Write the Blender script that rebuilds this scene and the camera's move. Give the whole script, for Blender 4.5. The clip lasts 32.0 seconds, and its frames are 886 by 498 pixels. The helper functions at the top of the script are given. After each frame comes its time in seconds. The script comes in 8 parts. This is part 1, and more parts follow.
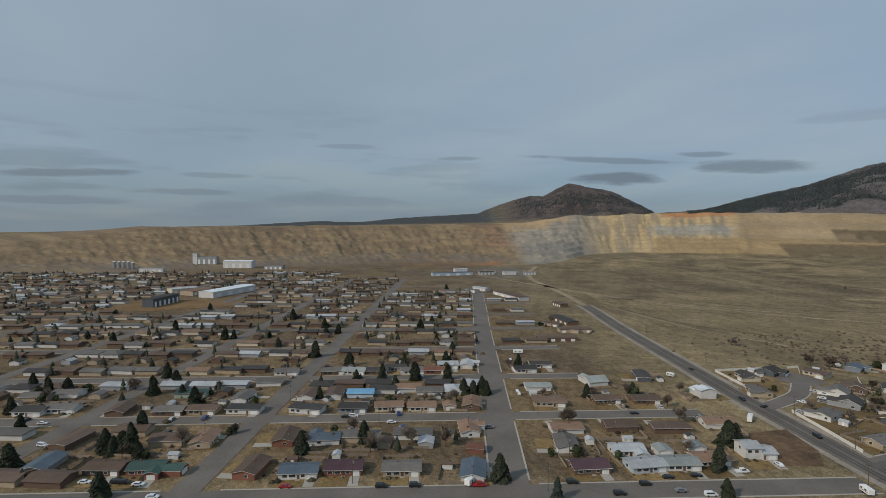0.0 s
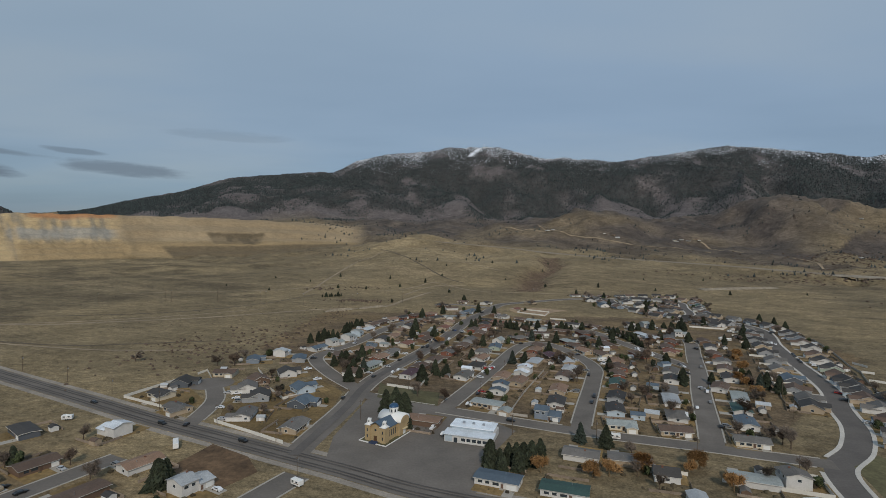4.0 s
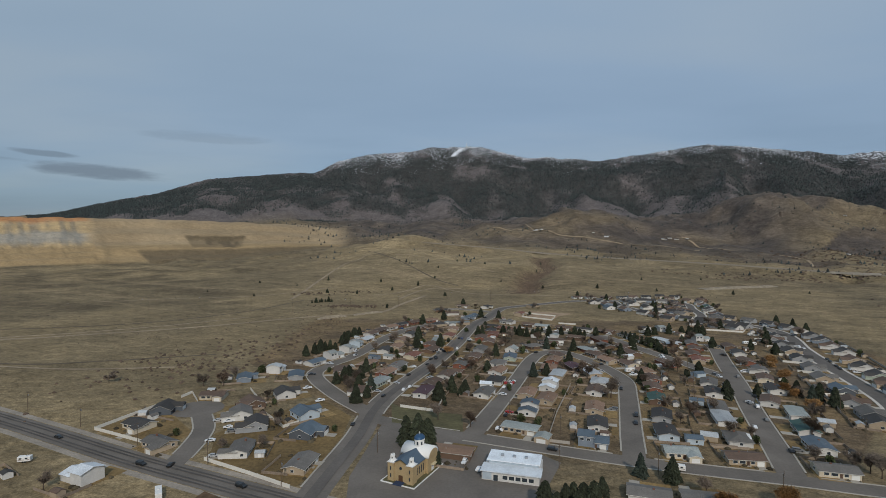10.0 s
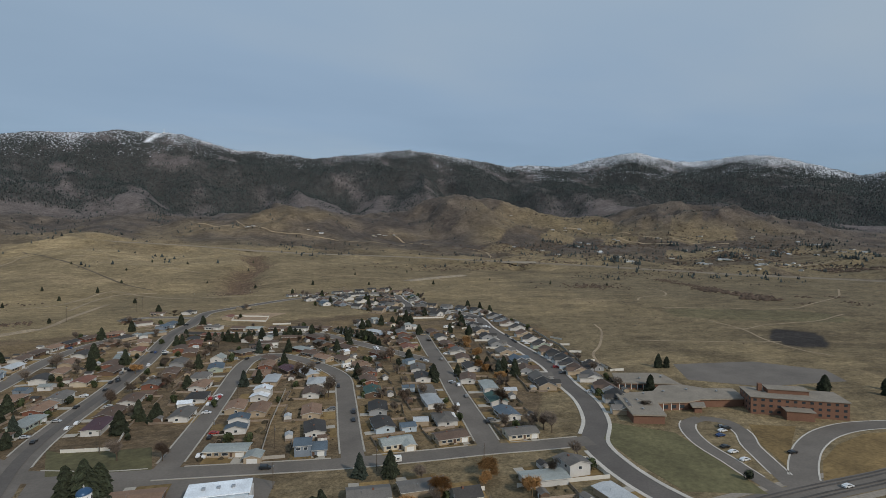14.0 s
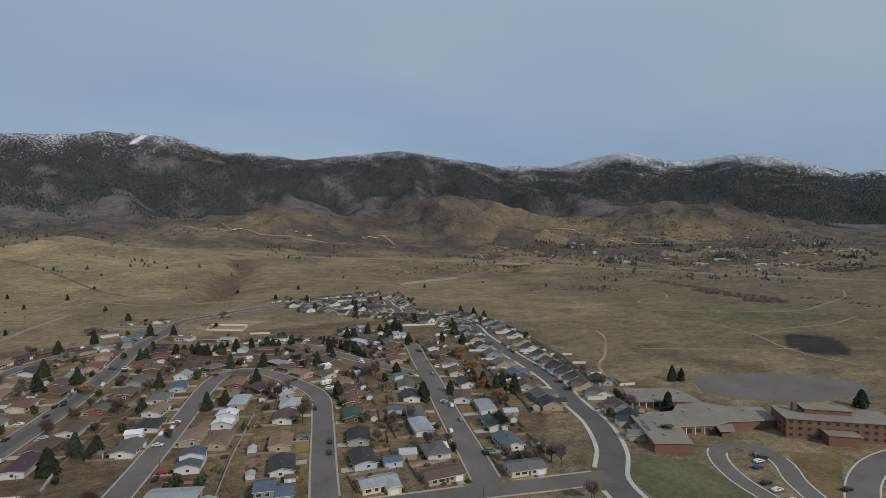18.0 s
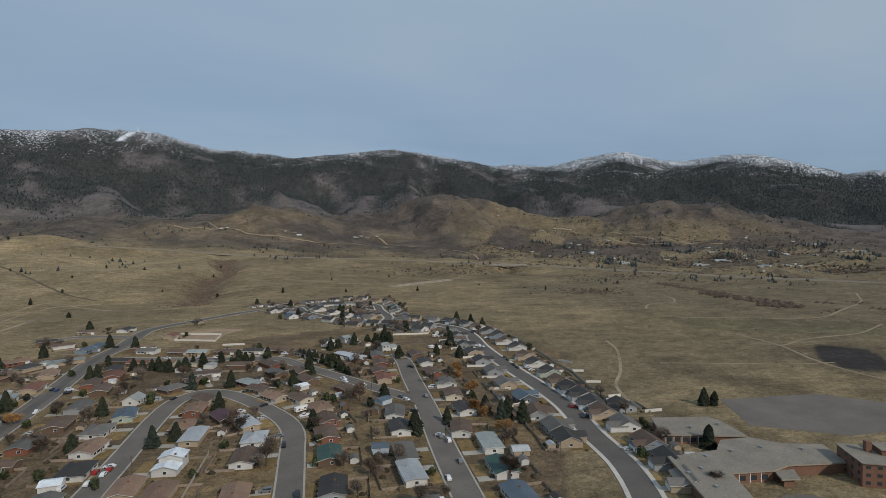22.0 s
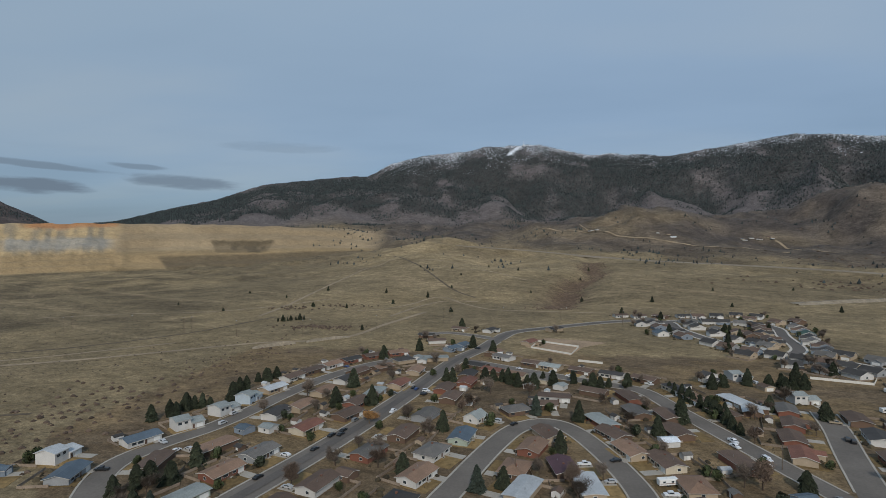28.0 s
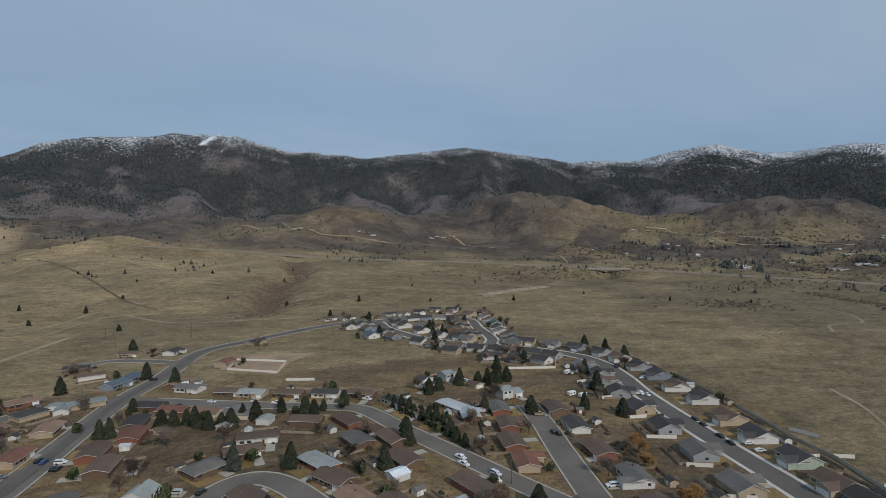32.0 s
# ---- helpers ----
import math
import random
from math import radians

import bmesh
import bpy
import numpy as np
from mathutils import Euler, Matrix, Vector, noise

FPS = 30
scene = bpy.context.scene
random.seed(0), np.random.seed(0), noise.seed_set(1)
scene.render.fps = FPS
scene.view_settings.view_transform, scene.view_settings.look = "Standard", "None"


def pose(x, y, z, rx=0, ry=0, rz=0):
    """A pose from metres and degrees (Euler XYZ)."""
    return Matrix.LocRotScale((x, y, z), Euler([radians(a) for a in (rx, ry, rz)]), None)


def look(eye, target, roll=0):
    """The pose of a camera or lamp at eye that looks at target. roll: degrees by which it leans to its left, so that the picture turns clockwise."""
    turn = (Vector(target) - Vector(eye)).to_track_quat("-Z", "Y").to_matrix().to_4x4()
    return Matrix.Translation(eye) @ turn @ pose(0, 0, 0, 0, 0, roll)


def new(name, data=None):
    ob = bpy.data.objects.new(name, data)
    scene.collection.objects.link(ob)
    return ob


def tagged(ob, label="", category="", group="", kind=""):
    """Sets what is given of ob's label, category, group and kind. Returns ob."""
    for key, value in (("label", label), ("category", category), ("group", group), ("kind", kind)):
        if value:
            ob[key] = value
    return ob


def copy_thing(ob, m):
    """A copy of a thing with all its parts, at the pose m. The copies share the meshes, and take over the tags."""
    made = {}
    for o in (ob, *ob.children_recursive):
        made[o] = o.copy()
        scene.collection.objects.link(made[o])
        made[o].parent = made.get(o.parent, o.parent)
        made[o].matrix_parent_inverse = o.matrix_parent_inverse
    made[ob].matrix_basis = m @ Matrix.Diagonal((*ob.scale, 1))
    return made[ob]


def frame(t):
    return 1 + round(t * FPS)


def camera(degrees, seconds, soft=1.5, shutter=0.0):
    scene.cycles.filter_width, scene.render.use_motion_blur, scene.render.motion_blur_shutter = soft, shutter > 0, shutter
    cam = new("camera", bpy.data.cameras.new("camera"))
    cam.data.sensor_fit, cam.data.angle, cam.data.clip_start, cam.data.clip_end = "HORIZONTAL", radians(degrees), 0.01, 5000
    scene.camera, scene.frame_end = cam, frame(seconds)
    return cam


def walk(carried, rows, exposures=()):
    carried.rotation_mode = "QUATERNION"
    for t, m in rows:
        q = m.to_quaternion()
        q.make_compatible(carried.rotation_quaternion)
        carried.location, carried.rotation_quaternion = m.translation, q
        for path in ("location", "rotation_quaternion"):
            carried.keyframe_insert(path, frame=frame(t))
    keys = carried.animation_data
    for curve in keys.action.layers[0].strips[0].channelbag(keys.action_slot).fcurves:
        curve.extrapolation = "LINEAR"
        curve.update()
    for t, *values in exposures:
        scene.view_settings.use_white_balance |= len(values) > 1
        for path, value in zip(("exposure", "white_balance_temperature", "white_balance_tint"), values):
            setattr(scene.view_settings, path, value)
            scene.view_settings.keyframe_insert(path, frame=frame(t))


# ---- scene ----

# ---------------------------------------------------------------- camera
cam = camera(79.4, 32.0, soft=0.6)
PATH = [
    (0, (37.99, -27.81, 102.01), (-51.72, 16.09, 96.96), 0.09),
    (0.5, (32.86, -25.06, 101.83), (-56.00, 20.52, 96.78), 0.12),
    (1, (27.73, -22.34, 101.82), (-60.39, 24.66, 96.72), 0.18),
    (1.5, (22.95, -19.48, 101.85), (-64.07, 29.52, 96.74), 0.27),
    (2, (19.16, -16.52, 101.83), (-61.30, 42.66, 96.89), 0.45),
    (2.5, (15.01, -12.07, 101.58), (-52.45, 61.60, 96.87), 0.31),
    (3, (10.34, -6.92, 101.40), (-40.60, 79.01, 96.85), 0.41),
    (3.5, (6.13, -2.92, 101.05), (-19.68, 93.61, 97.01), 0.59),
    (4, (0.00, 0.00, 100.85), (-5.92, 99.76, 97.31), 0.79),
    (4.5, (-4.62, 3.41, 100.89), (-6.91, 103.33, 97.50), 0.81),
    (6.5, (-16.10, 16.34, 100.82), (-19.80, 116.21, 97.50), 0.42),
    (7, (-17.76, 19.15, 100.76), (-21.28, 119.03, 97.36), 0.35),
    (7.5, (-19.45, 22.13, 100.75), (-22.17, 122.03, 97.32), 0.27),
    (8, (-20.76, 25.52, 100.59), (-22.98, 125.44, 97.19), 0.25),
    (8.5, (-21.93, 29.00, 100.54), (-24.11, 128.92, 97.10), 0.27),
    (9, (-22.99, 32.60, 100.56), (-25.76, 132.50, 97.19), 0.25),
    (9.5, (-23.88, 35.81, 100.38), (-27.97, 135.67, 97.07), 0.31),
    (10, (-24.27, 38.84, 100.19), (-26.60, 138.75, 96.81), 0.26),
    (10.5, (-23.50, 41.02, 100.09), (-22.13, 140.95, 96.65), 0.20),
    (11, (-22.75, 43.66, 100.03), (5.04, 139.65, 96.56), 0.42),
    (11.5, (-24.08, 45.95, 99.74), (18.29, 136.47, 96.35), 0.42),
    (12, (-24.38, 47.90, 99.23), (21.73, 136.57, 95.68), 0.33),
    (12.5, (-23.63, 49.79, 99.04), (23.32, 138.01, 95.37), 0.27),
    (13, (-22.14, 52.32, 98.67), (25.24, 140.31, 95.02), 0.21),
    (13.5, (-20.53, 55.13, 98.16), (27.09, 142.99, 94.54), 0.26),
    (14, (-18.50, 58.44, 97.90), (29.26, 146.23, 94.29), 0.29),
    (14.5, (-16.59, 61.79, 97.84), (31.38, 149.46, 94.24), 0.30),
    (16.5, (-7.47, 77.66, 97.09), (41.12, 165.00, 93.72), 0.07),
    (17, (-4.69, 82.16, 97.11), (44.04, 169.42, 93.78), -0.00),
    (17.5, (-1.94, 86.63, 97.15), (46.94, 173.81, 93.77), -0.07),
    (18, (0.91, 91.66, 97.17), (49.97, 178.73, 93.83), -0.10),
    (18.5, (3.93, 96.43, 96.94), (53.09, 183.45, 93.60), -0.04),
    (19, (6.79, 101.57, 96.97), (56.09, 188.51, 93.68), 0.01),
    (19.5, (9.52, 106.65, 97.08), (58.98, 193.49, 93.74), 0.04),
    (20, (12.82, 112.36, 97.16), (62.49, 199.09, 93.80), 0.04),
    (20.5, (15.61, 117.95, 97.02), (65.62, 204.48, 93.65), 0.07),
    (21, (18.69, 124.05, 97.15), (69.16, 210.32, 93.80), 0.04),
    (21.5, (21.45, 129.61, 97.18), (72.14, 215.75, 93.82), 0.03),
    (22, (24.18, 135.42, 97.47), (74.33, 221.87, 94.05), 0.03),
    (22.5, (26.16, 141.67, 97.42), (70.32, 231.33, 94.01), -0.04),
    (23, (29.58, 147.53, 96.54), (50.35, 245.29, 93.26), -0.51),
    (23.5, (33.48, 153.88, 96.11), (46.46, 252.99, 92.94), -0.52),
    (24, (35.96, 160.35, 96.18), (49.33, 259.40, 93.04), -0.51),
    (24.5, (37.64, 166.56, 96.28), (47.60, 266.02, 93.26), -0.54),
    (25, (39.70, 172.54, 96.50), (29.24, 271.95, 93.62), -0.59),
    (25.5, (41.82, 178.73, 96.59), (26.61, 277.52, 93.71), -0.50),
    (27.5, (45.96, 203.27, 95.87), (28.23, 301.65, 93.18), -0.43),
    (28, (46.74, 210.50, 95.49), (32.12, 309.38, 92.79), -0.37),
    (28.5, (46.82, 218.14, 95.37), (42.98, 318.03, 92.56), -0.38),
    (29, (46.03, 225.39, 95.19), (50.10, 325.27, 92.29), -0.29),
    (29.5, (46.34, 232.86, 95.25), (52.32, 332.63, 92.22), -0.25),
    (30, (47.12, 239.69, 95.17), (56.20, 339.23, 92.08), -0.24),
    (30.5, (47.90, 246.51, 94.95), (66.01, 344.80, 91.82), -0.13),
    (31, (48.69, 253.40, 94.91), (80.73, 348.07, 91.71), -0.17),
    (31.5, (49.23, 260.92, 94.70), (86.68, 353.59, 91.49), -0.15),
    (32, (49.99, 267.72, 94.74), (88.71, 359.86, 91.48), -0.18),
]
walk(cam, [(t, look(eye, target, roll)) for t, eye, target, roll in PATH], [
    (0, 0.0, 6650, 10), (2.2, 0.0, 6600, 10), (3, -0.12, 6550, 10), (4.5, -0.09, 6450, 10), (7, -0.07, 6420, 10), (11, -0.03, 6450, 10), (14, 0.0, 6500, 10),
    (22, 0.0, 6500, 10), (25, -0.02, 6350, 10), (30, -0.02, 6280, 10), (32, 0.0, 6300, 10),
])

# ---------------------------------------------------------------- world and sun
SUN_EL, SUN_DIR = radians(34), Vector((0.18, -0.98, 0))
world = bpy.data.worlds.new("overcast_sky")
scene.world = world
world.use_nodes = True
wt = world.node_tree
wt.nodes.clear()


def wnode(kind, **values):
    n = wt.nodes.new(kind)
    for key, value in values.items():
        n.inputs[key].default_value = value
    return n


sky = wt.nodes.new("ShaderNodeTexSky")
sky.sky_type, sky.sun_disc = "NISHITA", False
sky.sun_elevation, sky.sun_rotation = SUN_EL, radians(170)
sky.air_density, sky.dust_density, sky.ozone_density = 1.0, 2.0, 1.0
skyscale = wnode("ShaderNodeVectorMath")
skyscale.operation = "SCALE"
skyscale.inputs["Scale"].default_value = 0.055
wt.links.new(sky.outputs[0], skyscale.inputs[0])
geo = wt.nodes.new("ShaderNodeTexCoord")
sep = wt.nodes.new("ShaderNodeSeparateXYZ")
wt.links.new(geo.outputs["Generated"], sep.inputs[0])
# a flat cloud sheet: the direction divided by its height
up = wnode("ShaderNodeMath")
up.operation = "MAXIMUM"
up.inputs[1].default_value = 0.0
wt.links.new(sep.outputs["Z"], up.inputs[0])
lift = wnode("ShaderNodeMath")
lift.operation = "ADD"
lift.inputs[1].default_value = 0.09
wt.links.new(up.outputs[0], lift.inputs[0])
sheet = wt.nodes.new("ShaderNodeVectorMath")
sheet.operation = "DIVIDE"
wt.links.new(geo.outputs["Generated"], sheet.inputs[0])
wt.links.new(lift.outputs[0], sheet.inputs[1])


def cloud_noise(scale, detail, rough, stretch):
    m = wt.nodes.new("ShaderNodeMapping")
    m.inputs["Scale"].default_value = stretch
    m.inputs["Rotation"].default_value = (0, 0, radians(35))
    wt.links.new(sheet.outputs[0], m.inputs[0])
    n = wnode("ShaderNodeTexNoise", Scale=scale, Detail=detail, Roughness=rough)
    wt.links.new(m.outputs[0], n.inputs["Vector"])
    return n


def ramp(tree, source, stops):
    r = tree.nodes.new("ShaderNodeValToRGB")
    e = r.color_ramp.elements
    while len(e) < len(stops):
        e.new(0.5)
    for item, (at, colour) in zip(e, stops):
        item.position, item.color = at, (*colour, 1) if len(colour) == 3 else colour
    tree.links.new(source, r.inputs[0])
    return r


def grey(v):
    return (v, v, v)


veil = cloud_noise(0.38, 4, 0.45, (1.0, 1.6, 1.0))
veil_r = ramp(wt, veil.outputs[0], [(0.25, (0.255, 0.355, 0.475)), (0.5, (0.30, 0.405, 0.53)), (0.75, (0.365, 0.45, 0.535))])
blue_r = ramp(wt, sep.outputs["Z"], [(0.0, grey(0.55)), (0.05, grey(0.6)), (0.14, grey(0.82)), (0.4, grey(0.95))])
mix1 = wt.nodes.new("ShaderNodeMix")
mix1.data_type = "RGBA"
wt.links.new(blue_r.outputs[0], mix1.inputs[0])
tint = wt.nodes.new("ShaderNodeVectorMath")
tint.operation = "MULTIPLY"
tint.inputs[1].default_value = (0.76, 1.02, 1.36)
wt.links.new(skyscale.outputs[0], tint.inputs[0])
wt.links.new(tint.outputs[0], mix1.inputs[6])
wt.links.new(veil_r.outputs[0], mix1.inputs[7])
# dark lens-shaped bands low over the far hills
bearing = wnode("ShaderNodeMath")
bearing.operation = "ARCTAN2"
wt.links.new(sep.outputs["X"], bearing.inputs[0])
wt.links.new(sep.outputs["Y"], bearing.inputs[1])
chart = wt.nodes.new("ShaderNodeCombineXYZ")
wt.links.new(bearing.outputs[0], chart.inputs[0])
wt.links.new(sep.outputs["Z"], chart.inputs[1])
shape = wt.nodes.new("ShaderNodeMapping")
shape.inputs["Scale"].default_value = (4.2, 30.0, 1.0)
shape.inputs["Location"].default_value = (3.1, 0.6, 0.0)
wt.links.new(chart.outputs[0], shape.inputs[0])
bands = wnode("ShaderNodeTexNoise", Scale=1.0, Detail=3, Roughness=0.5)
wt.links.new(shape.outputs[0], bands.inputs["Vector"])
band_r = ramp(wt, bands.outputs[0], [(0.52, grey(0.0)), (0.62, grey(1.0))])
low_r = ramp(wt, sep.outputs["Z"], [(0.0, grey(0.15)), (0.04, grey(0.8)), (0.13, grey(0.6)), (0.22, grey(0.0))])
both = wnode("ShaderNodeMath")
both.operation = "MULTIPLY"
wt.links.new(band_r.outputs[0], both.inputs[0])
wt.links.new(low_r.outputs[0], both.inputs[1])


def sky_math(kind, a, b, c=None):
    n = wt.nodes.new("ShaderNodeMath")
    n.operation = kind
    for slot, value in zip(n.inputs, (a, b, c)):
        if value is None:
            continue
        if isinstance(value, (int, float)):
            slot.default_value = value
        else:
            wt.links.new(value, slot)
    return n.outputs[0]


# the thin bands keep to the west; single lens clouds stand over the mine and its peak
faint = wnode("ShaderNodeMapRange")
faint.inputs[1].default_value, faint.inputs[2].default_value, faint.inputs[3].default_value, faint.inputs[4].default_value = -1.3, -0.85, 0.5, 0.06
wt.links.new(bearing.outputs[0], faint.inputs[0])
gathered = sky_math("MULTIPLY", both.outputs[0], faint.outputs[0])
ragged_in = wt.nodes.new("ShaderNodeMapping")
ragged_in.inputs["Scale"].default_value = (16.0, 90.0, 1.0)
wt.links.new(chart.outputs[0], ragged_in.inputs[0])
ragged = wnode("ShaderNodeTexNoise", Scale=1.0, Detail=4, Roughness=0.55)
wt.links.new(ragged_in.outputs[0], ragged.inputs["Vector"])
LENSES = [  # bearing, height, half width in degrees, half height, tilt, darkness
    (-46.2, 0.077, 4.8, 0.012, -0.0002, 0.95), (-47.2, 0.110, 8.0, 0.0055, -0.0013, 0.65), (-34.0, 0.090, 5.2, 0.012, -0.0008, 0.75), (-38.0, 0.113, 2.6, 0.005, -0.0008, 0.6),
    (-99.0, 0.075, 6.0, 0.007, 0.001, 0.75), (-90.0, 0.050, 5.0, 0.006, 0.0, 0.5), (-100.0, 0.033, 6.5, 0.007, 0.0, 0.5), (-87.0, 0.079, 3.5, 0.005, 0.0, 0.4),
    (-74.0, 0.136, 3.2, 0.005, 0.0, 0.35), (-62.3, 0.117, 2.4, 0.004, 0.0, 0.45), (-25.0, 0.156, 6.0, 0.010, 0.0, 0.22),
]
for at, tall, wide, thick, tilt, depth in LENSES:
    dx = sky_math("MULTIPLY_ADD", bearing.outputs[0], math.degrees(1) / wide, -at / wide)
    dz = sky_math("MULTIPLY_ADD", sep.outputs["Z"], 1 / thick, -tall / thick)
    dz = sky_math("MULTIPLY_ADD", dx, -tilt * wide / thick, dz)
    reach = sky_math("ADD", sky_math("MULTIPLY", dx, dx), sky_math("MULTIPLY", dz, dz))
    reach = sky_math("MULTIPLY_ADD", ragged.outputs[0], 2.2, sky_math("ADD", reach, -1.1))
    fade = wnode("ShaderNodeMapRange")
    fade.interpolation_type = "SMOOTHSTEP"
    fade.inputs[1].default_value, fade.inputs[2].default_value, fade.inputs[3].default_value, fade.inputs[4].default_value = 0.2, 1.25, depth, 0.0
    wt.links.new(reach, fade.inputs[0])
    gathered = sky_math("MAXIMUM", gathered, fade.outputs[0])
mix2 = wt.nodes.new("ShaderNodeMix")
mix2.data_type = "RGBA"
wt.links.new(gathered, mix2.inputs[0])
wt.links.new(mix1.outputs[2], mix2.inputs[6])
mix2.inputs[7].default_value = (0.15, 0.20, 0.265, 1)
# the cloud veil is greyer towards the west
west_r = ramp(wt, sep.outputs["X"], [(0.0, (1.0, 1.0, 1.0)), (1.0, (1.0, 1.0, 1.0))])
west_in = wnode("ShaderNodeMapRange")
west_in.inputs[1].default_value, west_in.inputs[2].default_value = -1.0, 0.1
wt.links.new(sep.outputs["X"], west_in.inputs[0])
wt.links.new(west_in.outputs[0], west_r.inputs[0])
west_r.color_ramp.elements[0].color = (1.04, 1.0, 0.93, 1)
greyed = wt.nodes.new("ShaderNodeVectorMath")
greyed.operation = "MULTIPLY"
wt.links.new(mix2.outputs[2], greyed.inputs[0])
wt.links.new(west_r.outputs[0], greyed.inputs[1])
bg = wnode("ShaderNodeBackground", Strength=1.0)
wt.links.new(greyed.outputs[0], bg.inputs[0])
wout = wt.nodes.new("ShaderNodeOutputWorld")
wt.links.new(bg.outputs[0], wout.inputs[0])

sun = new("sun", bpy.data.lights.new("sun", "SUN"))
sun.data.energy, sun.data.angle, sun.data.color = 2.22, radians(3), (1.0, 0.91, 0.785)
toward = Vector((SUN_DIR.x * math.cos(SUN_EL), SUN_DIR.y * math.cos(SUN_EL), math.sin(SUN_EL)))
sun.matrix_world = look(toward * 500, (0, 0, 0))

# ---------------------------------------------------------------- materials
MATS = {}


def material(name, colour, rough=0.8, metal=0.0, grain=0.0, vary=0.0, scale=1.0, bump=0.0, spec=0.3, coords="Object", island=0.0, patch=0.0, patch_scale=0.05):
    """A surface colour with grain, larger stains (patch), a shift from object to object (vary) and fine relief."""
    if name in MATS:
        return MATS[name]
    m = bpy.data.materials.new(name)
    m.use_nodes = True
    t = m.node_tree
    p = t.nodes["Principled BSDF"]
    p.inputs["Roughness"].default_value = rough
    p.inputs["Metallic"].default_value = metal
    p.inputs["Specular IOR Level"].default_value = spec
    src = t.nodes.new("ShaderNodeRGB")
    src.outputs[0].default_value = (*colour, 1)
    out = src.outputs[0]
    where = t.nodes.new("ShaderNodeTexCoord").outputs[coords] if coords != "World" else t.nodes.new("ShaderNodeNewGeometry").outputs["Position"]

    def scaled(sock, factor_sock):
        k = t.nodes.new("ShaderNodeVectorMath")
        k.operation = "SCALE"
        t.links.new(sock, k.inputs[0])
        t.links.new(factor_sock, k.inputs["Scale"])
        return k.outputs[0]

    def spread(sock, amount, low=0.0, high=1.0):
        r = t.nodes.new("ShaderNodeMapRange")
        r.inputs[1].default_value, r.inputs[2].default_value = low, high
        r.inputs[3].default_value, r.inputs[4].default_value = 1 - amount, 1 + amount
        t.links.new(sock, r.inputs[0])
        return r.outputs[0]

    if vary:
        out = scaled(out, spread(t.nodes.new("ShaderNodeObjectInfo").outputs["Random"], vary))
    if island:
        out = scaled(out, spread(t.nodes.new("ShaderNodeNewGeometry").outputs["Random Per Island"], island))
    for amount, size, detail in ((grain, scale, 4), (patch, patch_scale, 5)):
        if amount:
            n = t.nodes.new("ShaderNodeTexNoise")
            n.inputs["Scale"].default_value, n.inputs["Detail"].default_value, n.inputs["Roughness"].default_value = size, detail, 0.62
            t.links.new(where, n.inputs["Vector"])
            out = scaled(out, spread(n.outputs[0], amount, 0.28, 0.72))
    t.links.new(out, p.inputs["Base Color"])
    if bump:
        n = t.nodes.new("ShaderNodeTexNoise")
        n.inputs["Scale"].default_value, n.inputs["Detail"].default_value = scale * 2.5, 4
        t.links.new(where, n.inputs["Vector"])
        b = t.nodes.new("ShaderNodeBump")
        b.inputs["Strength"].default_value, b.inputs["Distance"].default_value = bump, 0.05
        t.links.new(n.outputs[0], b.inputs["Height"])
        t.links.new(b.outputs[0], p.inputs["Normal"])
    MATS[name] = m
    return m


ROOFS = {
    "b": ("brown asphalt shingle", (0.115, 0.078, 0.058)),
    "k": ("charcoal asphalt shingle", (0.052, 0.048, 0.045)),
    "g": ("weathered grey shingle", (0.135, 0.125, 0.114)),
    "w": ("pale grey metal", (0.39, 0.405, 0.415)),
    "W": ("white membrane", (0.68, 0.72, 0.76)),
    "u": ("slate blue shingle", (0.085, 0.112, 0.14)),
    "U": ("bright blue metal", (0.16, 0.36, 0.55)),
    "n": ("dark green shingle", (0.045, 0.085, 0.075)),
    "t": ("tan brown shingle", (0.22, 0.14, 0.095)),
    "r": ("rust red shingle", (0.165, 0.075, 0.052)),
    "m": ("maroon shingle", (0.075, 0.042, 0.05)),
    "s": ("silver green shingle", (0.25, 0.27, 0.26)),
}
WALLS = {
    "w": ("white", (0.54, 0.53, 0.51)),
    "c": ("cream", (0.52, 0.46, 0.36)),
    "t": ("tan", (0.36, 0.29, 0.21)),
    "k": ("brick red", (0.20, 0.085, 0.058)),
    "g": ("grey", (0.28, 0.29, 0.30)),
    "u": ("blue grey", (0.19, 0.225, 0.27)),
    "d": ("dark slate", (0.085, 0.095, 0.11)),
    "n": ("brown", (0.13, 0.085, 0.06)),
    "l": ("pale blue", (0.40, 0.47, 0.53)),
    "y": ("pale green", (0.33, 0.38, 0.32)),
}


def roof_mat(c):
    return material("roof_" + ROOFS[c][0].replace(" ", "_"), ROOFS[c][1], 0.75 if c not in "wWU" else 0.42, grain=0.22, vary=0.16, scale=2.2, bump=0.3, patch=0.2, patch_scale=0.16)


def wall_mat(c):
    return material("wall_" + WALLS[c][0].replace(" ", "_"), WALLS[c][1], 0.8, grain=0.08, vary=0.08, scale=3.0, bump=0.1, patch=0.1, patch_scale=0.4)


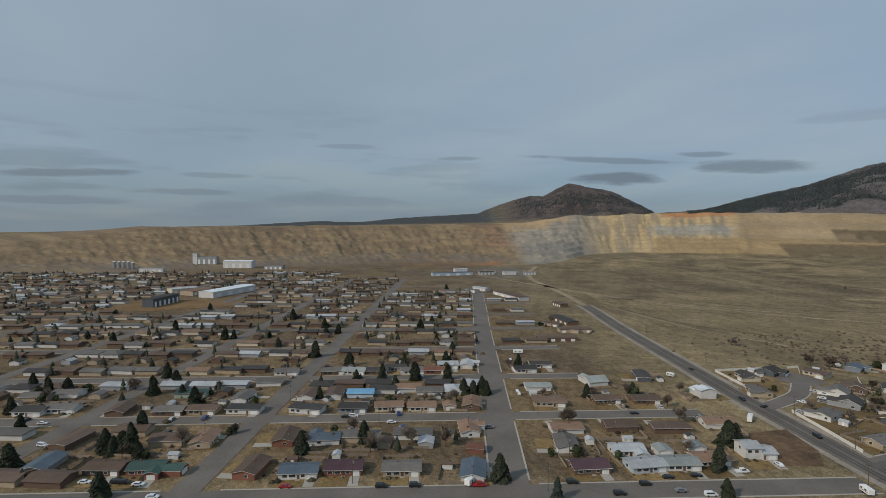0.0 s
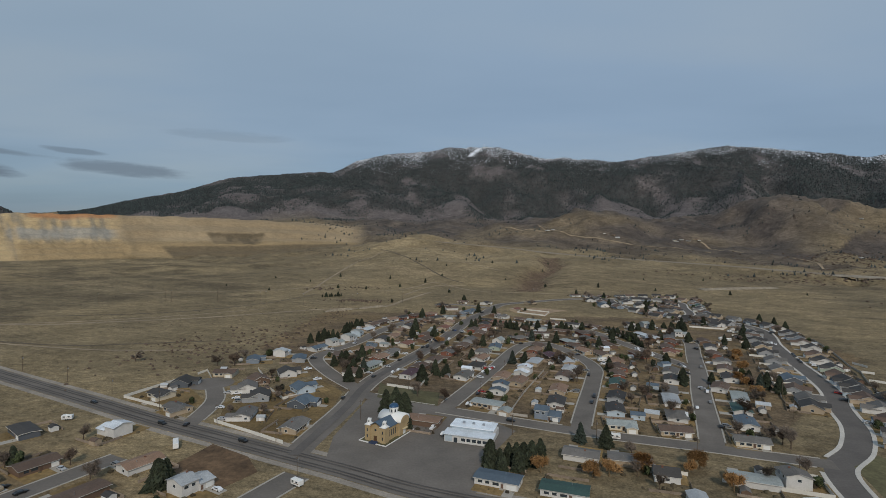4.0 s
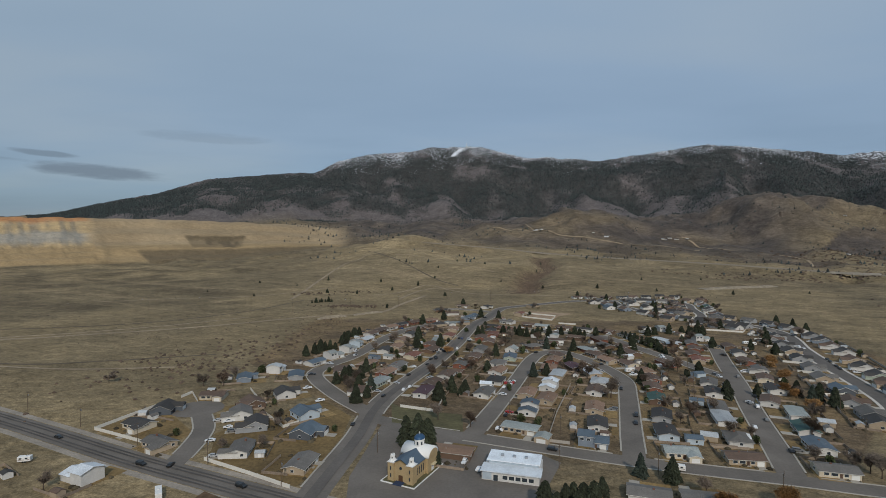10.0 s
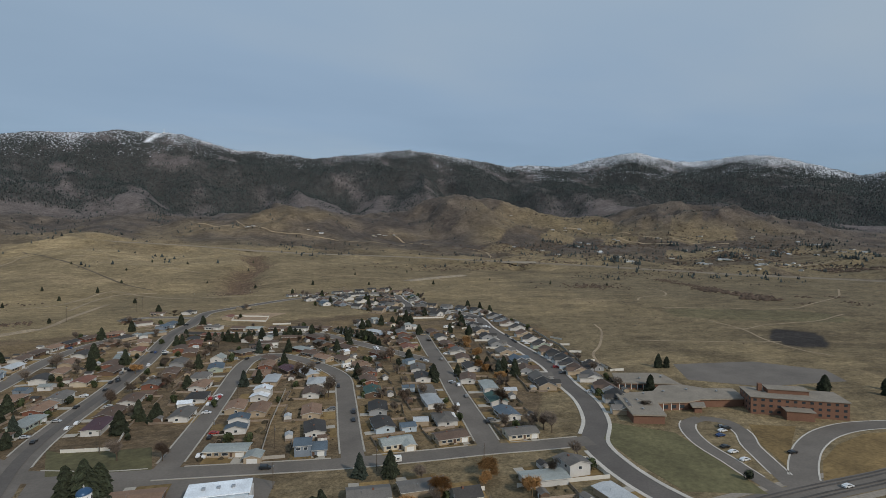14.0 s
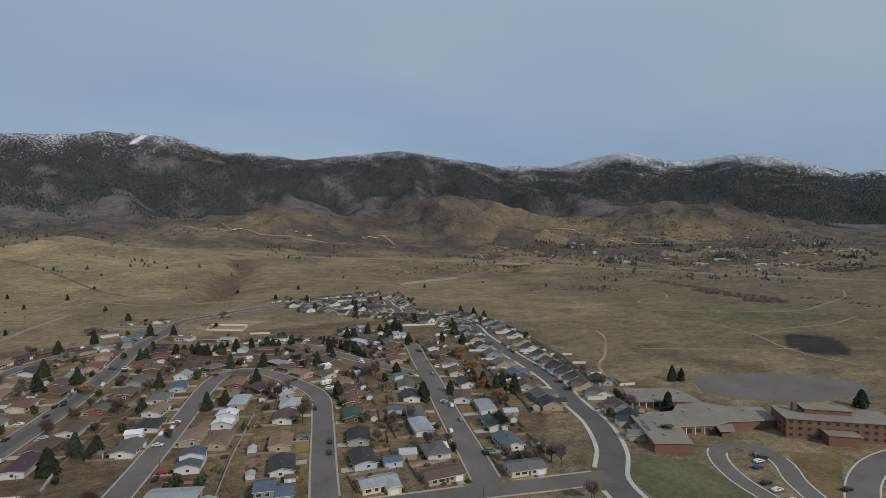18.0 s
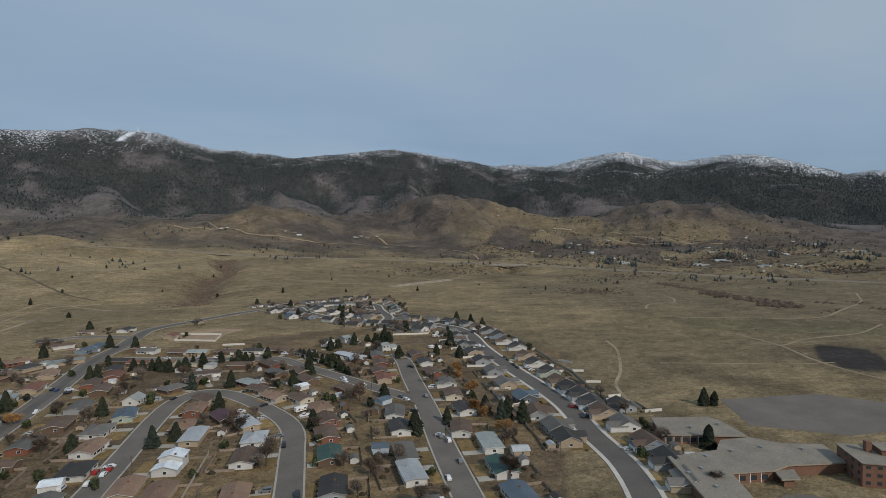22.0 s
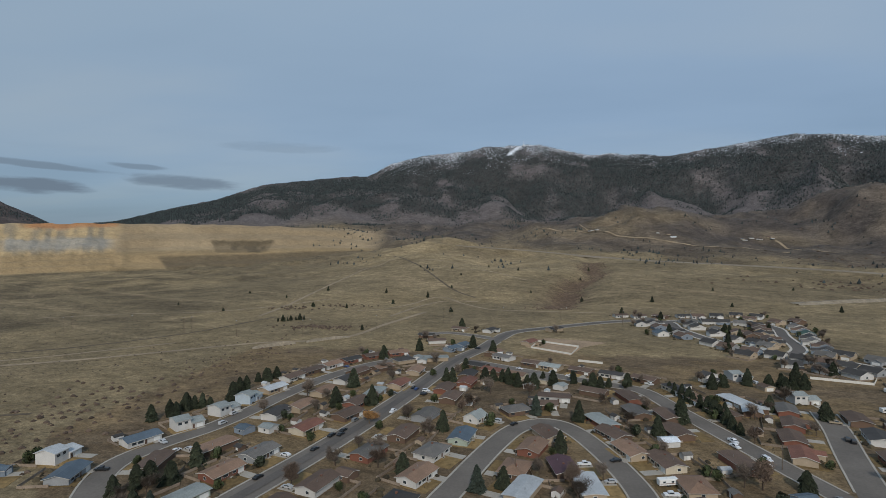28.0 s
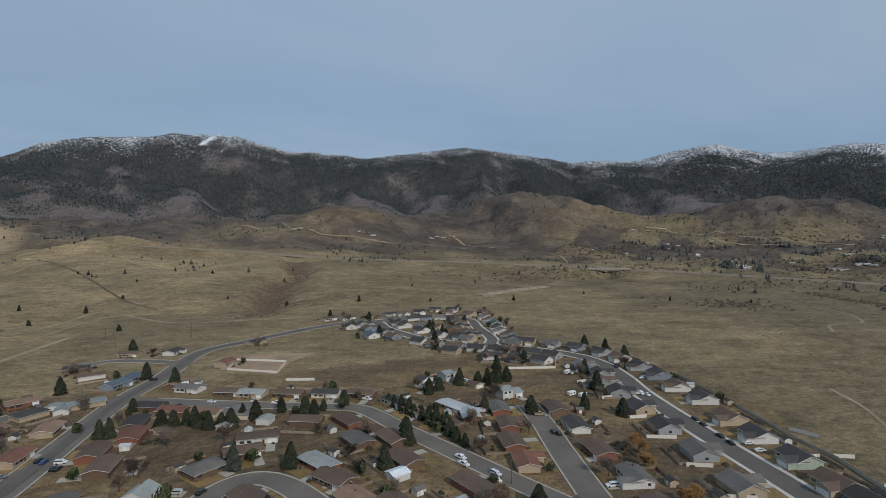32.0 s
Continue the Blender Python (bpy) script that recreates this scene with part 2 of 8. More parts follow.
ASPHALT = material("asphalt", (0.148, 0.130, 0.113), 0.9, grain=0.12, scale=0.9, bump=0.2, coords="World", patch=0.22, patch_scale=0.045)
ASPHALT_NEW = material("dark_asphalt", (0.116, 0.103, 0.093), 0.9, grain=0.12, scale=0.9, bump=0.2, coords="World", patch=0.2, patch_scale=0.05)
CONCRETE = material("concrete", (0.36, 0.330, 0.285), 0.85, grain=0.12, scale=1.4, bump=0.15, coords="World", patch=0.15, patch_scale=0.08)
PAVING = material("pale_pavement", (0.50, 0.465, 0.415), 0.85, grain=0.12, scale=1.4, bump=0.15, coords="World", patch=0.15, patch_scale=0.08)
TRACK = material("worn_wheel_track", (0.080, 0.072, 0.066), 0.85, grain=0.15, scale=0.9, coords="World", patch=0.35, patch_scale=0.06)
GREY_FENCE = material("pale_grey_fence", (0.38, 0.35, 0.31), 0.8, grain=0.12, scale=2.0, vary=0.1)
LAWN = material("dry_lawn", (0.20, 0.135, 0.058), 0.95, grain=0.35, scale=0.5, bump=0.5, coords="World", patch=0.4, patch_scale=0.035, vary=0.3)
LAWN_GREEN = material("greening_lawn", (0.100, 0.090, 0.045), 0.95, grain=0.3, scale=0.4, bump=0.5, coords="World", patch=0.4, patch_scale=0.03, vary=0.2)
DIRT = material("dirt", (0.30, 0.215, 0.14), 0.95, grain=0.25, scale=0.5, bump=0.5, coords="World", patch=0.3, patch_scale=0.04)
GRAVEL = material("gravel", (0.27, 0.235, 0.195), 0.95, grain=0.2, scale=0.8, bump=0.5, coords="World", patch=0.3, patch_scale=0.05)
GLASS = material("window_glass", (0.035, 0.045, 0.055), 0.08, spec=0.6)
WHITE = material("white_paint", (0.70, 0.70, 0.68), 0.55, vary=0.06, grain=0.05, scale=4.0)
TRIM = material("pale_fascia", (0.50, 0.48, 0.44), 0.6, vary=0.35, grain=0.08, scale=3.0)
DARK = material("dark_trim", (0.045, 0.042, 0.04), 0.6)
VINYL = material("white_vinyl", (0.62, 0.60, 0.55), 0.55, grain=0.06, scale=1.0, vary=0.06)
FENCE_WOOD = material("grey_fence_boards", (0.25, 0.20, 0.155), 0.9, grain=0.25, scale=3.0, bump=0.3, vary=0.2, patch=0.25, patch_scale=0.3)
POLE_WOOD = material("pole_wood", (0.105, 0.078, 0.056), 0.9, grain=0.25, scale=4.0, bump=0.3)
STEEL = material("galvanised_steel", (0.42, 0.43, 0.44), 0.4, 0.8, grain=0.1, scale=3.0)
RUBBER = material("tyre_rubber", (0.02, 0.02, 0.02), 0.85)
BARK = material("bark", (0.085, 0.062, 0.046), 0.95, grain=0.3, scale=4.0, bump=0.5)
NEEDLE = material("spruce_needles", (0.034, 0.041, 0.024), 0.85, grain=0.3, scale=1.2, island=0.45, vary=0.25, patch=0.2, patch_scale=0.5)
NEEDLE_BLUE = material("blue_spruce_needles", (0.040, 0.052, 0.040), 0.85, grain=0.3, scale=1.2, island=0.4, vary=0.2)
JUNIPER = material("juniper_leaves", (0.05, 0.062, 0.026), 0.9, grain=0.3, scale=1.5, island=0.45, vary=0.2)
TWIG = material("bare_twigs", (0.150, 0.120, 0.096), 0.95, grain=0.25, scale=2.0, island=0.4, vary=0.25)
WILLOW = material("golden_willow_twigs", (0.27, 0.150, 0.060), 0.9, grain=0.3, scale=1.5, island=0.4, vary=0.15)
RED_TWIG = material("red_brown_twigs", (0.135, 0.098, 0.074), 0.95, grain=0.25, scale=2.0, island=0.4, vary=0.2)


def ground_material():
    """Earth: the surface's own colour from the plan of soils, with grass, tufts and stains at three sizes."""
    m = bpy.data.materials.new("open_ground")
    m.use_nodes = True
    t = m.node_tree
    p = t.nodes["Principled BSDF"]
    p.inputs["Roughness"].default_value = 0.95
    p.inputs["Specular IOR Level"].default_value = 0.15
    a = t.nodes.new("ShaderNodeAttribute")
    a.attribute_name = "soil"
    pos = t.nodes.new("ShaderNodeNewGeometry").outputs["Position"]
    out = a.outputs["Color"]
    for size, low, high, stretch in ((0.9, 0.62, 1.38, (1, 1, 1)), (0.30, 0.66, 1.34, (0.8, 1, 1)), (0.085, 0.72, 1.28, (0.7, 1, 1)), (0.020, 0.76, 1.24, (0.7, 1, 1))):
        mp = t.nodes.new("ShaderNodeMapping")
        mp.inputs["Scale"].default_value = stretch
        mp.inputs["Rotation"].default_value = (0, 0, radians(28))
        t.links.new(pos, mp.inputs[0])
        n = t.nodes.new("ShaderNodeTexNoise")
        n.inputs["Scale"].default_value, n.inputs["Detail"].default_value, n.inputs["Roughness"].default_value = size, 7, 0.74
        t.links.new(mp.outputs[0], n.inputs["Vector"])
        r = t.nodes.new("ShaderNodeMapRange")
        r.inputs[1].default_value, r.inputs[2].default_value, r.inputs[3].default_value, r.inputs[4].default_value = 0.35, 0.65, low, high
        t.links.new(n.outputs[0], r.inputs[0])
        k = t.nodes.new("ShaderNodeVectorMath")
        k.operation = "SCALE"
        calm = t.nodes.new("ShaderNodeMix")
        calm.inputs[2].default_value = 1.0
        t.links.new(a.outputs["Alpha"], calm.inputs[0])
        t.links.new(r.outputs[0], calm.inputs[3])
        t.links.new(out, k.inputs[0])
        t.links.new(calm.outputs[0], k.inputs["Scale"])
        out = k.outputs[0]
    # snow in small patches between the trees
    lying = t.nodes.new("ShaderNodeAttribute")
    lying.attribute_name = "snow"
    speck = t.nodes.new("ShaderNodeTexNoise")
    speck.inputs["Scale"].default_value, speck.inputs["Detail"].default_value, speck.inputs["Roughness"].default_value = 0.075, 2, 0.6
    t.links.new(pos, speck.inputs["Vector"])
    total = t.nodes.new("ShaderNodeMath")
    total.operation = "MULTIPLY_ADD"
    total.inputs[1].default_value = 0.29
    t.links.new(lying.outputs["Fac"], total.inputs[0])
    t.links.new(speck.outputs[0], total.inputs[2])
    edge = t.nodes.new("ShaderNodeMapRange")
    edge.inputs[1].default_value, edge.inputs[2].default_value = 0.69, 0.77
    t.links.new(total.outputs[0], edge.inputs[0])
    cover = t.nodes.new("ShaderNodeMix")
    cover.data_type = "RGBA"
    cover.inputs[7].default_value = (0.60, 0.63, 0.68, 1)
    where_snow = t.nodes.new("ShaderNodeMath")
    where_snow.operation, where_snow.use_clamp = "MULTIPLY", True
    where_snow.inputs[1].default_value = 5.0
    t.links.new(lying.outputs["Fac"], where_snow.inputs[0])
    gate = t.nodes.new("ShaderNodeMath")
    gate.operation = "MULTIPLY"
    t.links.new(edge.outputs[0], gate.inputs[0])
    t.links.new(where_snow.outputs[0], gate.inputs[1])
    t.links.new(gate.outputs[0], cover.inputs[0])
    t.links.new(out, cover.inputs[6])
    out = cover.outputs[2]
    t.links.new(out, p.inputs["Base Color"])
    n = t.nodes.new("ShaderNodeTexNoise")
    n.inputs["Scale"].default_value, n.inputs["Detail"].default_value = 0.12, 8
    t.links.new(pos, n.inputs["Vector"])
    b = t.nodes.new("ShaderNodeBump")
    b.inputs["Strength"].default_value, b.inputs["Distance"].default_value = 0.9, 1.6
    t.links.new(n.outputs[0], b.inputs["Height"])
    t.links.new(b.outputs[0], p.inputs["Normal"])
    return m

# ---------------------------------------------------------------- the lie of the land
CX, CY = 0.0, 150.0
KNOTS = [800, 1050, 1300, 1750, 1980, 2600, 3000]
LAND = [  # bearing, height at each knot's distance after the first, which is level
    (-180, 0, 0, 5, 15, 30, 40),
    (-104, 0, 0, 15, 45, 60, 55),
    (-42, 2, 9, 18, 90, 110, 115),
    (-25, 8, 16, 30, 110, 125, 140),
    (-16, 14, 27, 68, 98, 120, 165),
    (-8, 24, 38, 75, 90, 110, 170),
    (0, 30, 34, 45, 80, 115, 175),
    (16, 18, 27, 40, 75, 112, 160),
    (24, 8, 15, 30, 50, 100, 150),
    (31, 0, 8, 18, 35, 90, 150),
    (42, -2, 3, 12, 25, 65, 132),
    (60, -4, 0, 13, 26, 58, 108),
    (110, 0, 0, 10, 20, 40, 60),
    (180, 0, 0, 5, 15, 30, 40),
]
CREST = [  # bearing, degrees by which the skyline stands over the eye
    (-180, 0.2), (-106, -1.1), (-92, -0.55), (-87, -0.35), (-79, 0.15), (-75, 0.0), (-71, 0.45), (-62, 1.0), (-59.6, 2.0), (-56.3, 2.95), (-55, 2.85),
    (-52.3, 4.25), (-47.8, 3.3), (-45.1, 1.95), (-43.4, 1.0), (-39.1, 1.3), (-34.2, 2.65), (-30.5, 3.5), (-26, 5.1), (-17.2, 6.1), (-15.6, 6.05),
    (-13.2, 7.35), (-9.8, 8.2), (-4.5, 8.7), (-3.4, 9.05), (2.4, 9.15), (7.4, 7.9), (9.2, 7.95), (14.9, 7.45), (20.2, 8.05), (24.7, 8.55),
    (28.5, 8.15), (33.8, 7.25), (36.1, 6.8), (38.2, 6.95), (41.7, 6.7), (43.5, 7.0), (45.2, 7.5), (49, 7.9), (52.8, 6.85), (55.3, 6.75), (58.6, 7.15),
    (60.9, 6.95), (63.9, 6.05), (67.5, 4.8), (68.9, 5.0), (90, 3.0), (180, 0.2),
]
MINE = [  # bearing, distance of the foot of the mine's slope, height of its rim
    (-116, 1350, 20), (-106, 1250, 50), (-98, 1160, 80), (-87, 1130, 84), (-72, 1110, 88), (-64, 1110, 92), (-59, 1150, 97), (-56, 1250, 113), (-53.5, 1420, 130),
    (-50, 1500, 124), (-47.5, 1520, 133), (-37, 1530, 136), (-28, 1530, 131), (-23, 1530, 126), (-18, 1560, 105), (-13, 1600, 72), (-9, 1640, 75),
]
RIM = 1930.0
HILLS = [  # bearing, distance, height added, width across, width along
    (11.8, 2050, 95, 260, 300), (30.5, 2350, 165, 330, 300), (52.5, 2650, 150, 380, 300), (61, 2700, 70, 250, 250), (39, 2500, 70, 250, 250),
    (-3, 2300, 35, 200, 300), (-6.5, 1450, 26, 120, 260), (3.5, 1900, 25, 160, 250), (20, 2250, 40, 200, 250), (-14, 2100, 30, 200, 200),
]

HIGHWAY = [  # bearing, distance and height of the far highway
    (-14, 1450, 84), (-8, 1440, 72), (-3, 1425, 63), (2.3, 1410, 54), (7.5, 1390, 43), (13.9, 1372, 32), (23, 1355, 25), (28.4, 1345, 21),
    (32.4, 1335, 17), (36.3, 1322, 14.5), (40, 1310, 13), (51.5, 1290, 5.5), (60, 1290, 0.5), (70.8, 1320, -1), (80, 1360, -1),
]


def lattice(x, y, seed):
    """Smooth random values in 0..1 for arrays of places, one cell a unit."""
    xi, yi = np.floor(x).astype(np.int64), np.floor(y).astype(np.int64)
    fx, fy = x - xi, y - yi
    fx, fy = fx * fx * (3 - 2 * fx), fy * fy * (3 - 2 * fy)

    def at(a, b):
        h = (a * 374761393 + b * 668265263 + seed * 974634777) & 0x7FFFFFFF
        h = ((h ^ (h >> 13)) * 1274126177) & 0x7FFFFFFF
        return ((h ^ (h >> 16)) & 0xFFFF) / 65535.0

    low = at(xi, yi) * (1 - fx) + at(xi + 1, yi) * fx
    high = at(xi, yi + 1) * (1 - fx) + at(xi + 1, yi + 1) * fx
    return low * (1 - fy) + high * fy


def fractal(x, y, seed, octaves=4):
    total, size, weight = 0.0, 1.0, 0.5
    for k in range(octaves):
        total = total + weight * lattice(x * size, y * size, seed + k)
        size, weight = size * 2.03, weight * 0.5
    return total / (1 - 0.5**octaves)


def smooth(v, low, high):
    k = np.clip((v - low) / (high - low), 0, 1)
    return k * k * (3 - 2 * k)


def polar(x, y):
    x, y = np.asarray(x, float) - CX, np.asarray(y, float) - CY
    return np.hypot(x, y), np.degrees(np.arctan2(x, y))


def mine_face(x, y, r, az):
    """How far a place belongs to the mine, how far up its slope it lies, and the heights of the slope's foot and rim."""
    table = np.array(MINE, float)
    toe, rim = np.interp(az, table[:, 0], table[:, 1]), np.interp(az, table[:, 0], table[:, 2])
    rim = rim + (fractal(az * 0.8, az * 0 + 3.3, 25, 3) - 0.5) * 9
    foot = np.interp(az, (-64, -53, -45, -25, -13), (0, 8, 13, 22, 45))
    inside = smooth(-az, 12, 15) * (1 - smooth(-az, 108, 116)) * smooth(r, toe - 6, toe + 10) * (1 - smooth(r, 2450, 2850))
    return inside, np.clip((r - toe) / (RIM - toe), 0, 1), foot, rim


def height(x, y):
    """The ground's height at places in the plan."""
    x, y = np.asarray(x, float), np.asarray(y, float)
    r, az = polar(x, y)
    wob = (fractal(x / 300, y / 300, 5, 3) - 0.5) * smooth(r, 900, 1500)
    land = np.array(LAND, float)
    levels = [np.interp(az, land[:, 0], land[:, k + 1]) for k in range(len(KNOTS) - 1)]
    crest = np.interp(az, *np.array(CREST).T)
    top = 98 + 4350 * np.tan(np.radians(crest))
    rr = r + wob * 160
    z = levels[0] * 0
    knots = KNOTS + [4350, 4900]
    levels = [z] + levels + [top, top * 0.55]
    for k in range(len(knots) - 1):
        a, b = knots[k], knots[k + 1]
        f = np.clip((rr if b < 3100 else r) - a, 0, b - a) / (b - a)
        z = z + (levels[k + 1] - levels[k]) * f
    # benches of the mine and its dumps
    mine, f, foot, rim = mine_face(x, y, r, az)
    knee = 0.10 + 0.35 * smooth(az, -66, -60)
    f = np.clip(f + (fractal(az * 0.6, r / 260, 27, 3) - 0.5) * 0.10 * (f > 0) * (f < 1), 0, 1)
    lean = np.where(f < 0.45, f / 0.45 * knee, knee + (f - 0.45) / 0.55 * (1 - knee))
    count = np.where(az < -37.5, 10.0, 3.0)
    base = np.floor(lean * count)
    bench = (base + smooth(lean * count - base, 0.30, 0.72)) / count
    lean = lean + (bench - lean) * np.where(az < -37.5, 0.9, 0.35)
    rough = (fractal(az * 2.6, r / 55, 29, 4) - 0.5) * 13 * smooth(f, 0.05, 0.4) * (1 - smooth(f, 0.85, 1.0)) * (1 - 0.8 * smooth(az, -40, -37))
    z = z + (foot + (rim - foot) * lean + rough - z) * mine
    for b, d, up, across, along in HILLS:
        off = (az - b) * np.pi / 180 * d
        ridge = 1 - np.abs(fractal(x / 240, y / 240, 35, 4) - 0.5) * 5
        z = z + up * (0.82 + 0.3 * ridge) * np.exp(-((off / across) ** 2) - ((r - d) / along) ** 2)
    # spurs and gullies of the mountain, knolls of the foothills
    slope = smooth(r, 2700, 3400) * (1 - smooth(r, 3450, 4150))
    high = np.clip((top - 150) / 600, 0, 1)
    spur = 0.62 - np.abs(fractal(x / 620 + 0.3 * fractal(x / 400, y / 400, 12, 2), y / 1150, 11, 4) - 0.5) * 3.4
    z = z + slope * high * (spur * 215 - 45)
    z = z + smooth(r, 3800, 4300) * (fractal(az * 1.7, r / 300, 21, 4) - 0.5) * (10 + 16 * high)
    knoll = smooth(r, 950, 1500) * (1 - mine) * (1 - smooth(r, 2700, 3300)) * smooth(az, -60, -15)
    z = z + knoll * ((0.5 - np.abs(fractal(x / 330, y / 330, 31, 4) - 0.5) * 4) * 17 + (fractal(x / 150, y / 190, 33, 4) - 0.5) * 30 + (fractal(x / 45, y / 60, 41, 3) - 0.5) * 8)
    wild = smooth(r, 260, 500) * smooth(np.abs(x - 60) + np.maximum(0, 700 - y) * 0, 380, 560)
    z = z + wild * (fractal(x / 60, y / 60, 51, 3) - 0.5) * 1.2 * (1 - smooth(-az, 44, 50))
    # the bed of the highway, and the draw that it bridges
    bed = np.array(HIGHWAY, float)
    off = np.abs(r - np.interp(az, bed[:, 0], bed[:, 1]))
    z = z + (np.interp(az, bed[:, 0], bed[:, 2]) - z) * (1 - smooth(off, 12, 60)) * smooth(az, -9, -5) * (1 - smooth(az, 72, 78))
    z = z - 9 * np.exp(-(((az - 38.2) / 1.1) ** 2)) * (1 - smooth(off, 30, 140))
    # the creek's gully
    gx = 118 + (y - 1000) * 0.19 + 14 * np.sin(y / 90)
    z = z - 13 * np.exp(-(((x - gx) / 28) ** 2)) * smooth(y, 900, 1000) * (1 - smooth(y, 1350, 1600))
    return z


def blend(a, b, k):
    k = np.asarray(k)[..., None]
    return np.asarray(a) * (1 - k) + np.asarray(b) * k


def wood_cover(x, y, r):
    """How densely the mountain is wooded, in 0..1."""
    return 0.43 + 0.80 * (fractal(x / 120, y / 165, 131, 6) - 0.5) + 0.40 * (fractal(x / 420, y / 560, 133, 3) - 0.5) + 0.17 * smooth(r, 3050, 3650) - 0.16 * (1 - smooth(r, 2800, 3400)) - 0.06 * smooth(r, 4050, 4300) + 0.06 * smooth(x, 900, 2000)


def chute(x, y, r, az):
    """The steep snow field that runs down and aside from the summit."""
    return np.exp(-(((az - 0.40 + (4330 - r) / 210) / (0.15 + (4330 - r) / 1300)) ** 2)) * smooth(r, 4095, 4120) * (1 - smooth(r, 4335, 4345))


def snow_cover(x, y, z):
    """How much snow lies between the trees, in 0..1: the high ground, and most on the far summits."""
    r, az = polar(x, y)
    share = z / (98 + 4350 * np.tan(np.radians(np.maximum(np.interp(az, *np.array(CREST).T), 2.0))))
    patch = fractal(x / 160, y / 160, 151, 4) - 0.5
    return smooth(share + patch * 0.34 + 0.07 * smooth(az, 36, 42) - 0.12 * smooth(-az, 11, 16) - 0.06 * smooth(az, 3, 10) * (1 - smooth(az, 38, 44)), 0.64, 1.14) * smooth(r, 3300, 3600) * smooth(az, -24, -14)


def soil(x, y, z, steep):
    """The colour of the bare ground: dry grass, dirt, mine rock, forest floor and snow."""
    r, az = polar(x, y)
    n1, n2, n3 = fractal(x / 220, y / 220, 61, 4), fractal(x / 45, y / 45, 71, 3), fractal(x / 700, y / 700, 81, 3)
    c = np.ones((*x.shape, 3)) * np.array((0.176, 0.136, 0.080))
    c = blend(c, (0.235, 0.178, 0.100), smooth(n1, 0.45, 0.7))
    c = blend(c, (0.112, 0.086, 0.052), smooth(n2 * 0.5 + n3 * 0.5, 0.52, 0.7) * 0.8)
    # knoll relief shaded in the colour: hollows darkened, rib crests given pale highlights
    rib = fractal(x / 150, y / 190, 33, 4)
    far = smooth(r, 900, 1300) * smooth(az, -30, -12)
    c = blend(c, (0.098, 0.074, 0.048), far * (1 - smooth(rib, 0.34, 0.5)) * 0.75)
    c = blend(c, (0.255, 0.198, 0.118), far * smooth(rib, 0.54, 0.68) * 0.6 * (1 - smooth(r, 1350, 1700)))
    # the golden shoulder below the dumps, its sunlit brightness put into the grass colour
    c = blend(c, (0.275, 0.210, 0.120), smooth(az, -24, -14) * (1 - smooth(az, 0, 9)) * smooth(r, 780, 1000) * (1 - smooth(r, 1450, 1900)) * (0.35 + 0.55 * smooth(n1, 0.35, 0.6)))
    # faint lines of old tracks and drifted grass
    line = np.abs(lattice((x * 0.93 - y * 0.36) / 400, (x * 0.36 + y * 0.93) / 26, 91) - 0.5)
    c = blend(c, (0.30, 0.225, 0.135), (1 - smooth(line, 0.0, 0.05)) * 0.45 * smooth(r, 350, 600))
    # grey-brown brush on the far foothills
    brush = smooth(r, 1350, 1900) * (1 - 0.35 * smooth(n1, 0.5, 0.7) * (1 - smooth(r, 1900, 2400)))
    c = blend(c, blend((0.112, 0.092, 0.076), (0.068, 0.058, 0.053), smooth(fractal(x / 60, y / 60, 75, 5), 0.42, 0.60)), np.maximum(brush, smooth(r, 1800, 2100)) * smooth(az, -22, -10) * 0.95)
    gx = 118 + (y - 1000) * 0.19 + 14 * np.sin(y / 90)
    c = blend(c, (0.085, 0.050, 0.038), np.exp(-(((x - gx) / 26) ** 2)) * smooth(y, 860, 1000) * (1 - smooth(y, 1250, 1500)) * 0.65 * smooth(n2, 0.3, 0.6))
    # fields of the right-hand valley
    c = blend(c, (0.155, 0.122, 0.075), smooth(az, 34, 42) * smooth(r, 600, 900) * smooth(n3, 0.4, 0.6))
    # a patchwork of hay fields, ploughland and rough pasture
    fu, fv = (x * 0.8 + y * 0.6) / 210, (y * 0.8 - x * 0.6) / 120
    tone = lattice(np.floor(fu + 0.25 * np.sin(fv * 2.1)), np.floor(fv), 95)
    farmed = smooth(az, 30, 38) * smooth(r, 1290, 1380) * (1 - smooth(r, 2250, 2600))
    c = blend(c, (0.205, 0.158, 0.092), farmed * smooth(tone, 0.5, 0.75) * 0.8)
    c = blend(c, (0.100, 0.078, 0.058), farmed * (1 - smooth(tone, 0.2, 0.4)) * 0.7)
    # a black patch of burnt grass
    bu, bv = (x - 504) * 0.87 + (y - 332) * 0.5, (y - 332) * 0.87 - (x - 504) * 0.5
    burnt = (np.abs(bu) / 46) ** 3 + (np.abs(bv) / 25) ** 3 + (n2 - 0.5) * 1.3
    c = blend(c, (0.038, 0.033, 0.030), 1 - smooth(burnt, 0.75, 1.1))
    # a greener mown field
    gu, gv = (x - 600) * 0.80 - (y - 432) * 0.60, (y - 432) * 0.80 + (x - 600) * 0.60
    c = blend(c, (0.128, 0.112, 0.062), (1 - smooth((np.abs(gu) / 95) ** 4 + (np.abs(gv) / 42) ** 4, 0.8, 1.2)) * 0.7)
    # mine: tan dumps, ochre and grey-blue benches, dark reclaimed strips
    mine, f, foot, rim = mine_face(x, y, r, az)
    v = np.clip((z - foot) / (rim - foot), 0, 1)
    streak, gully = fractal(az * 0.45, z / 6, 101, 4), fractal(az * 2.4, v * 1.5 + 7, 103, 4)
    rock = np.ones_like(c) * np.array((0.205, 0.148, 0.092))
    rock = blend(rock, (0.275, 0.205, 0.118), smooth(streak, 0.45, 0.62) * 0.75)
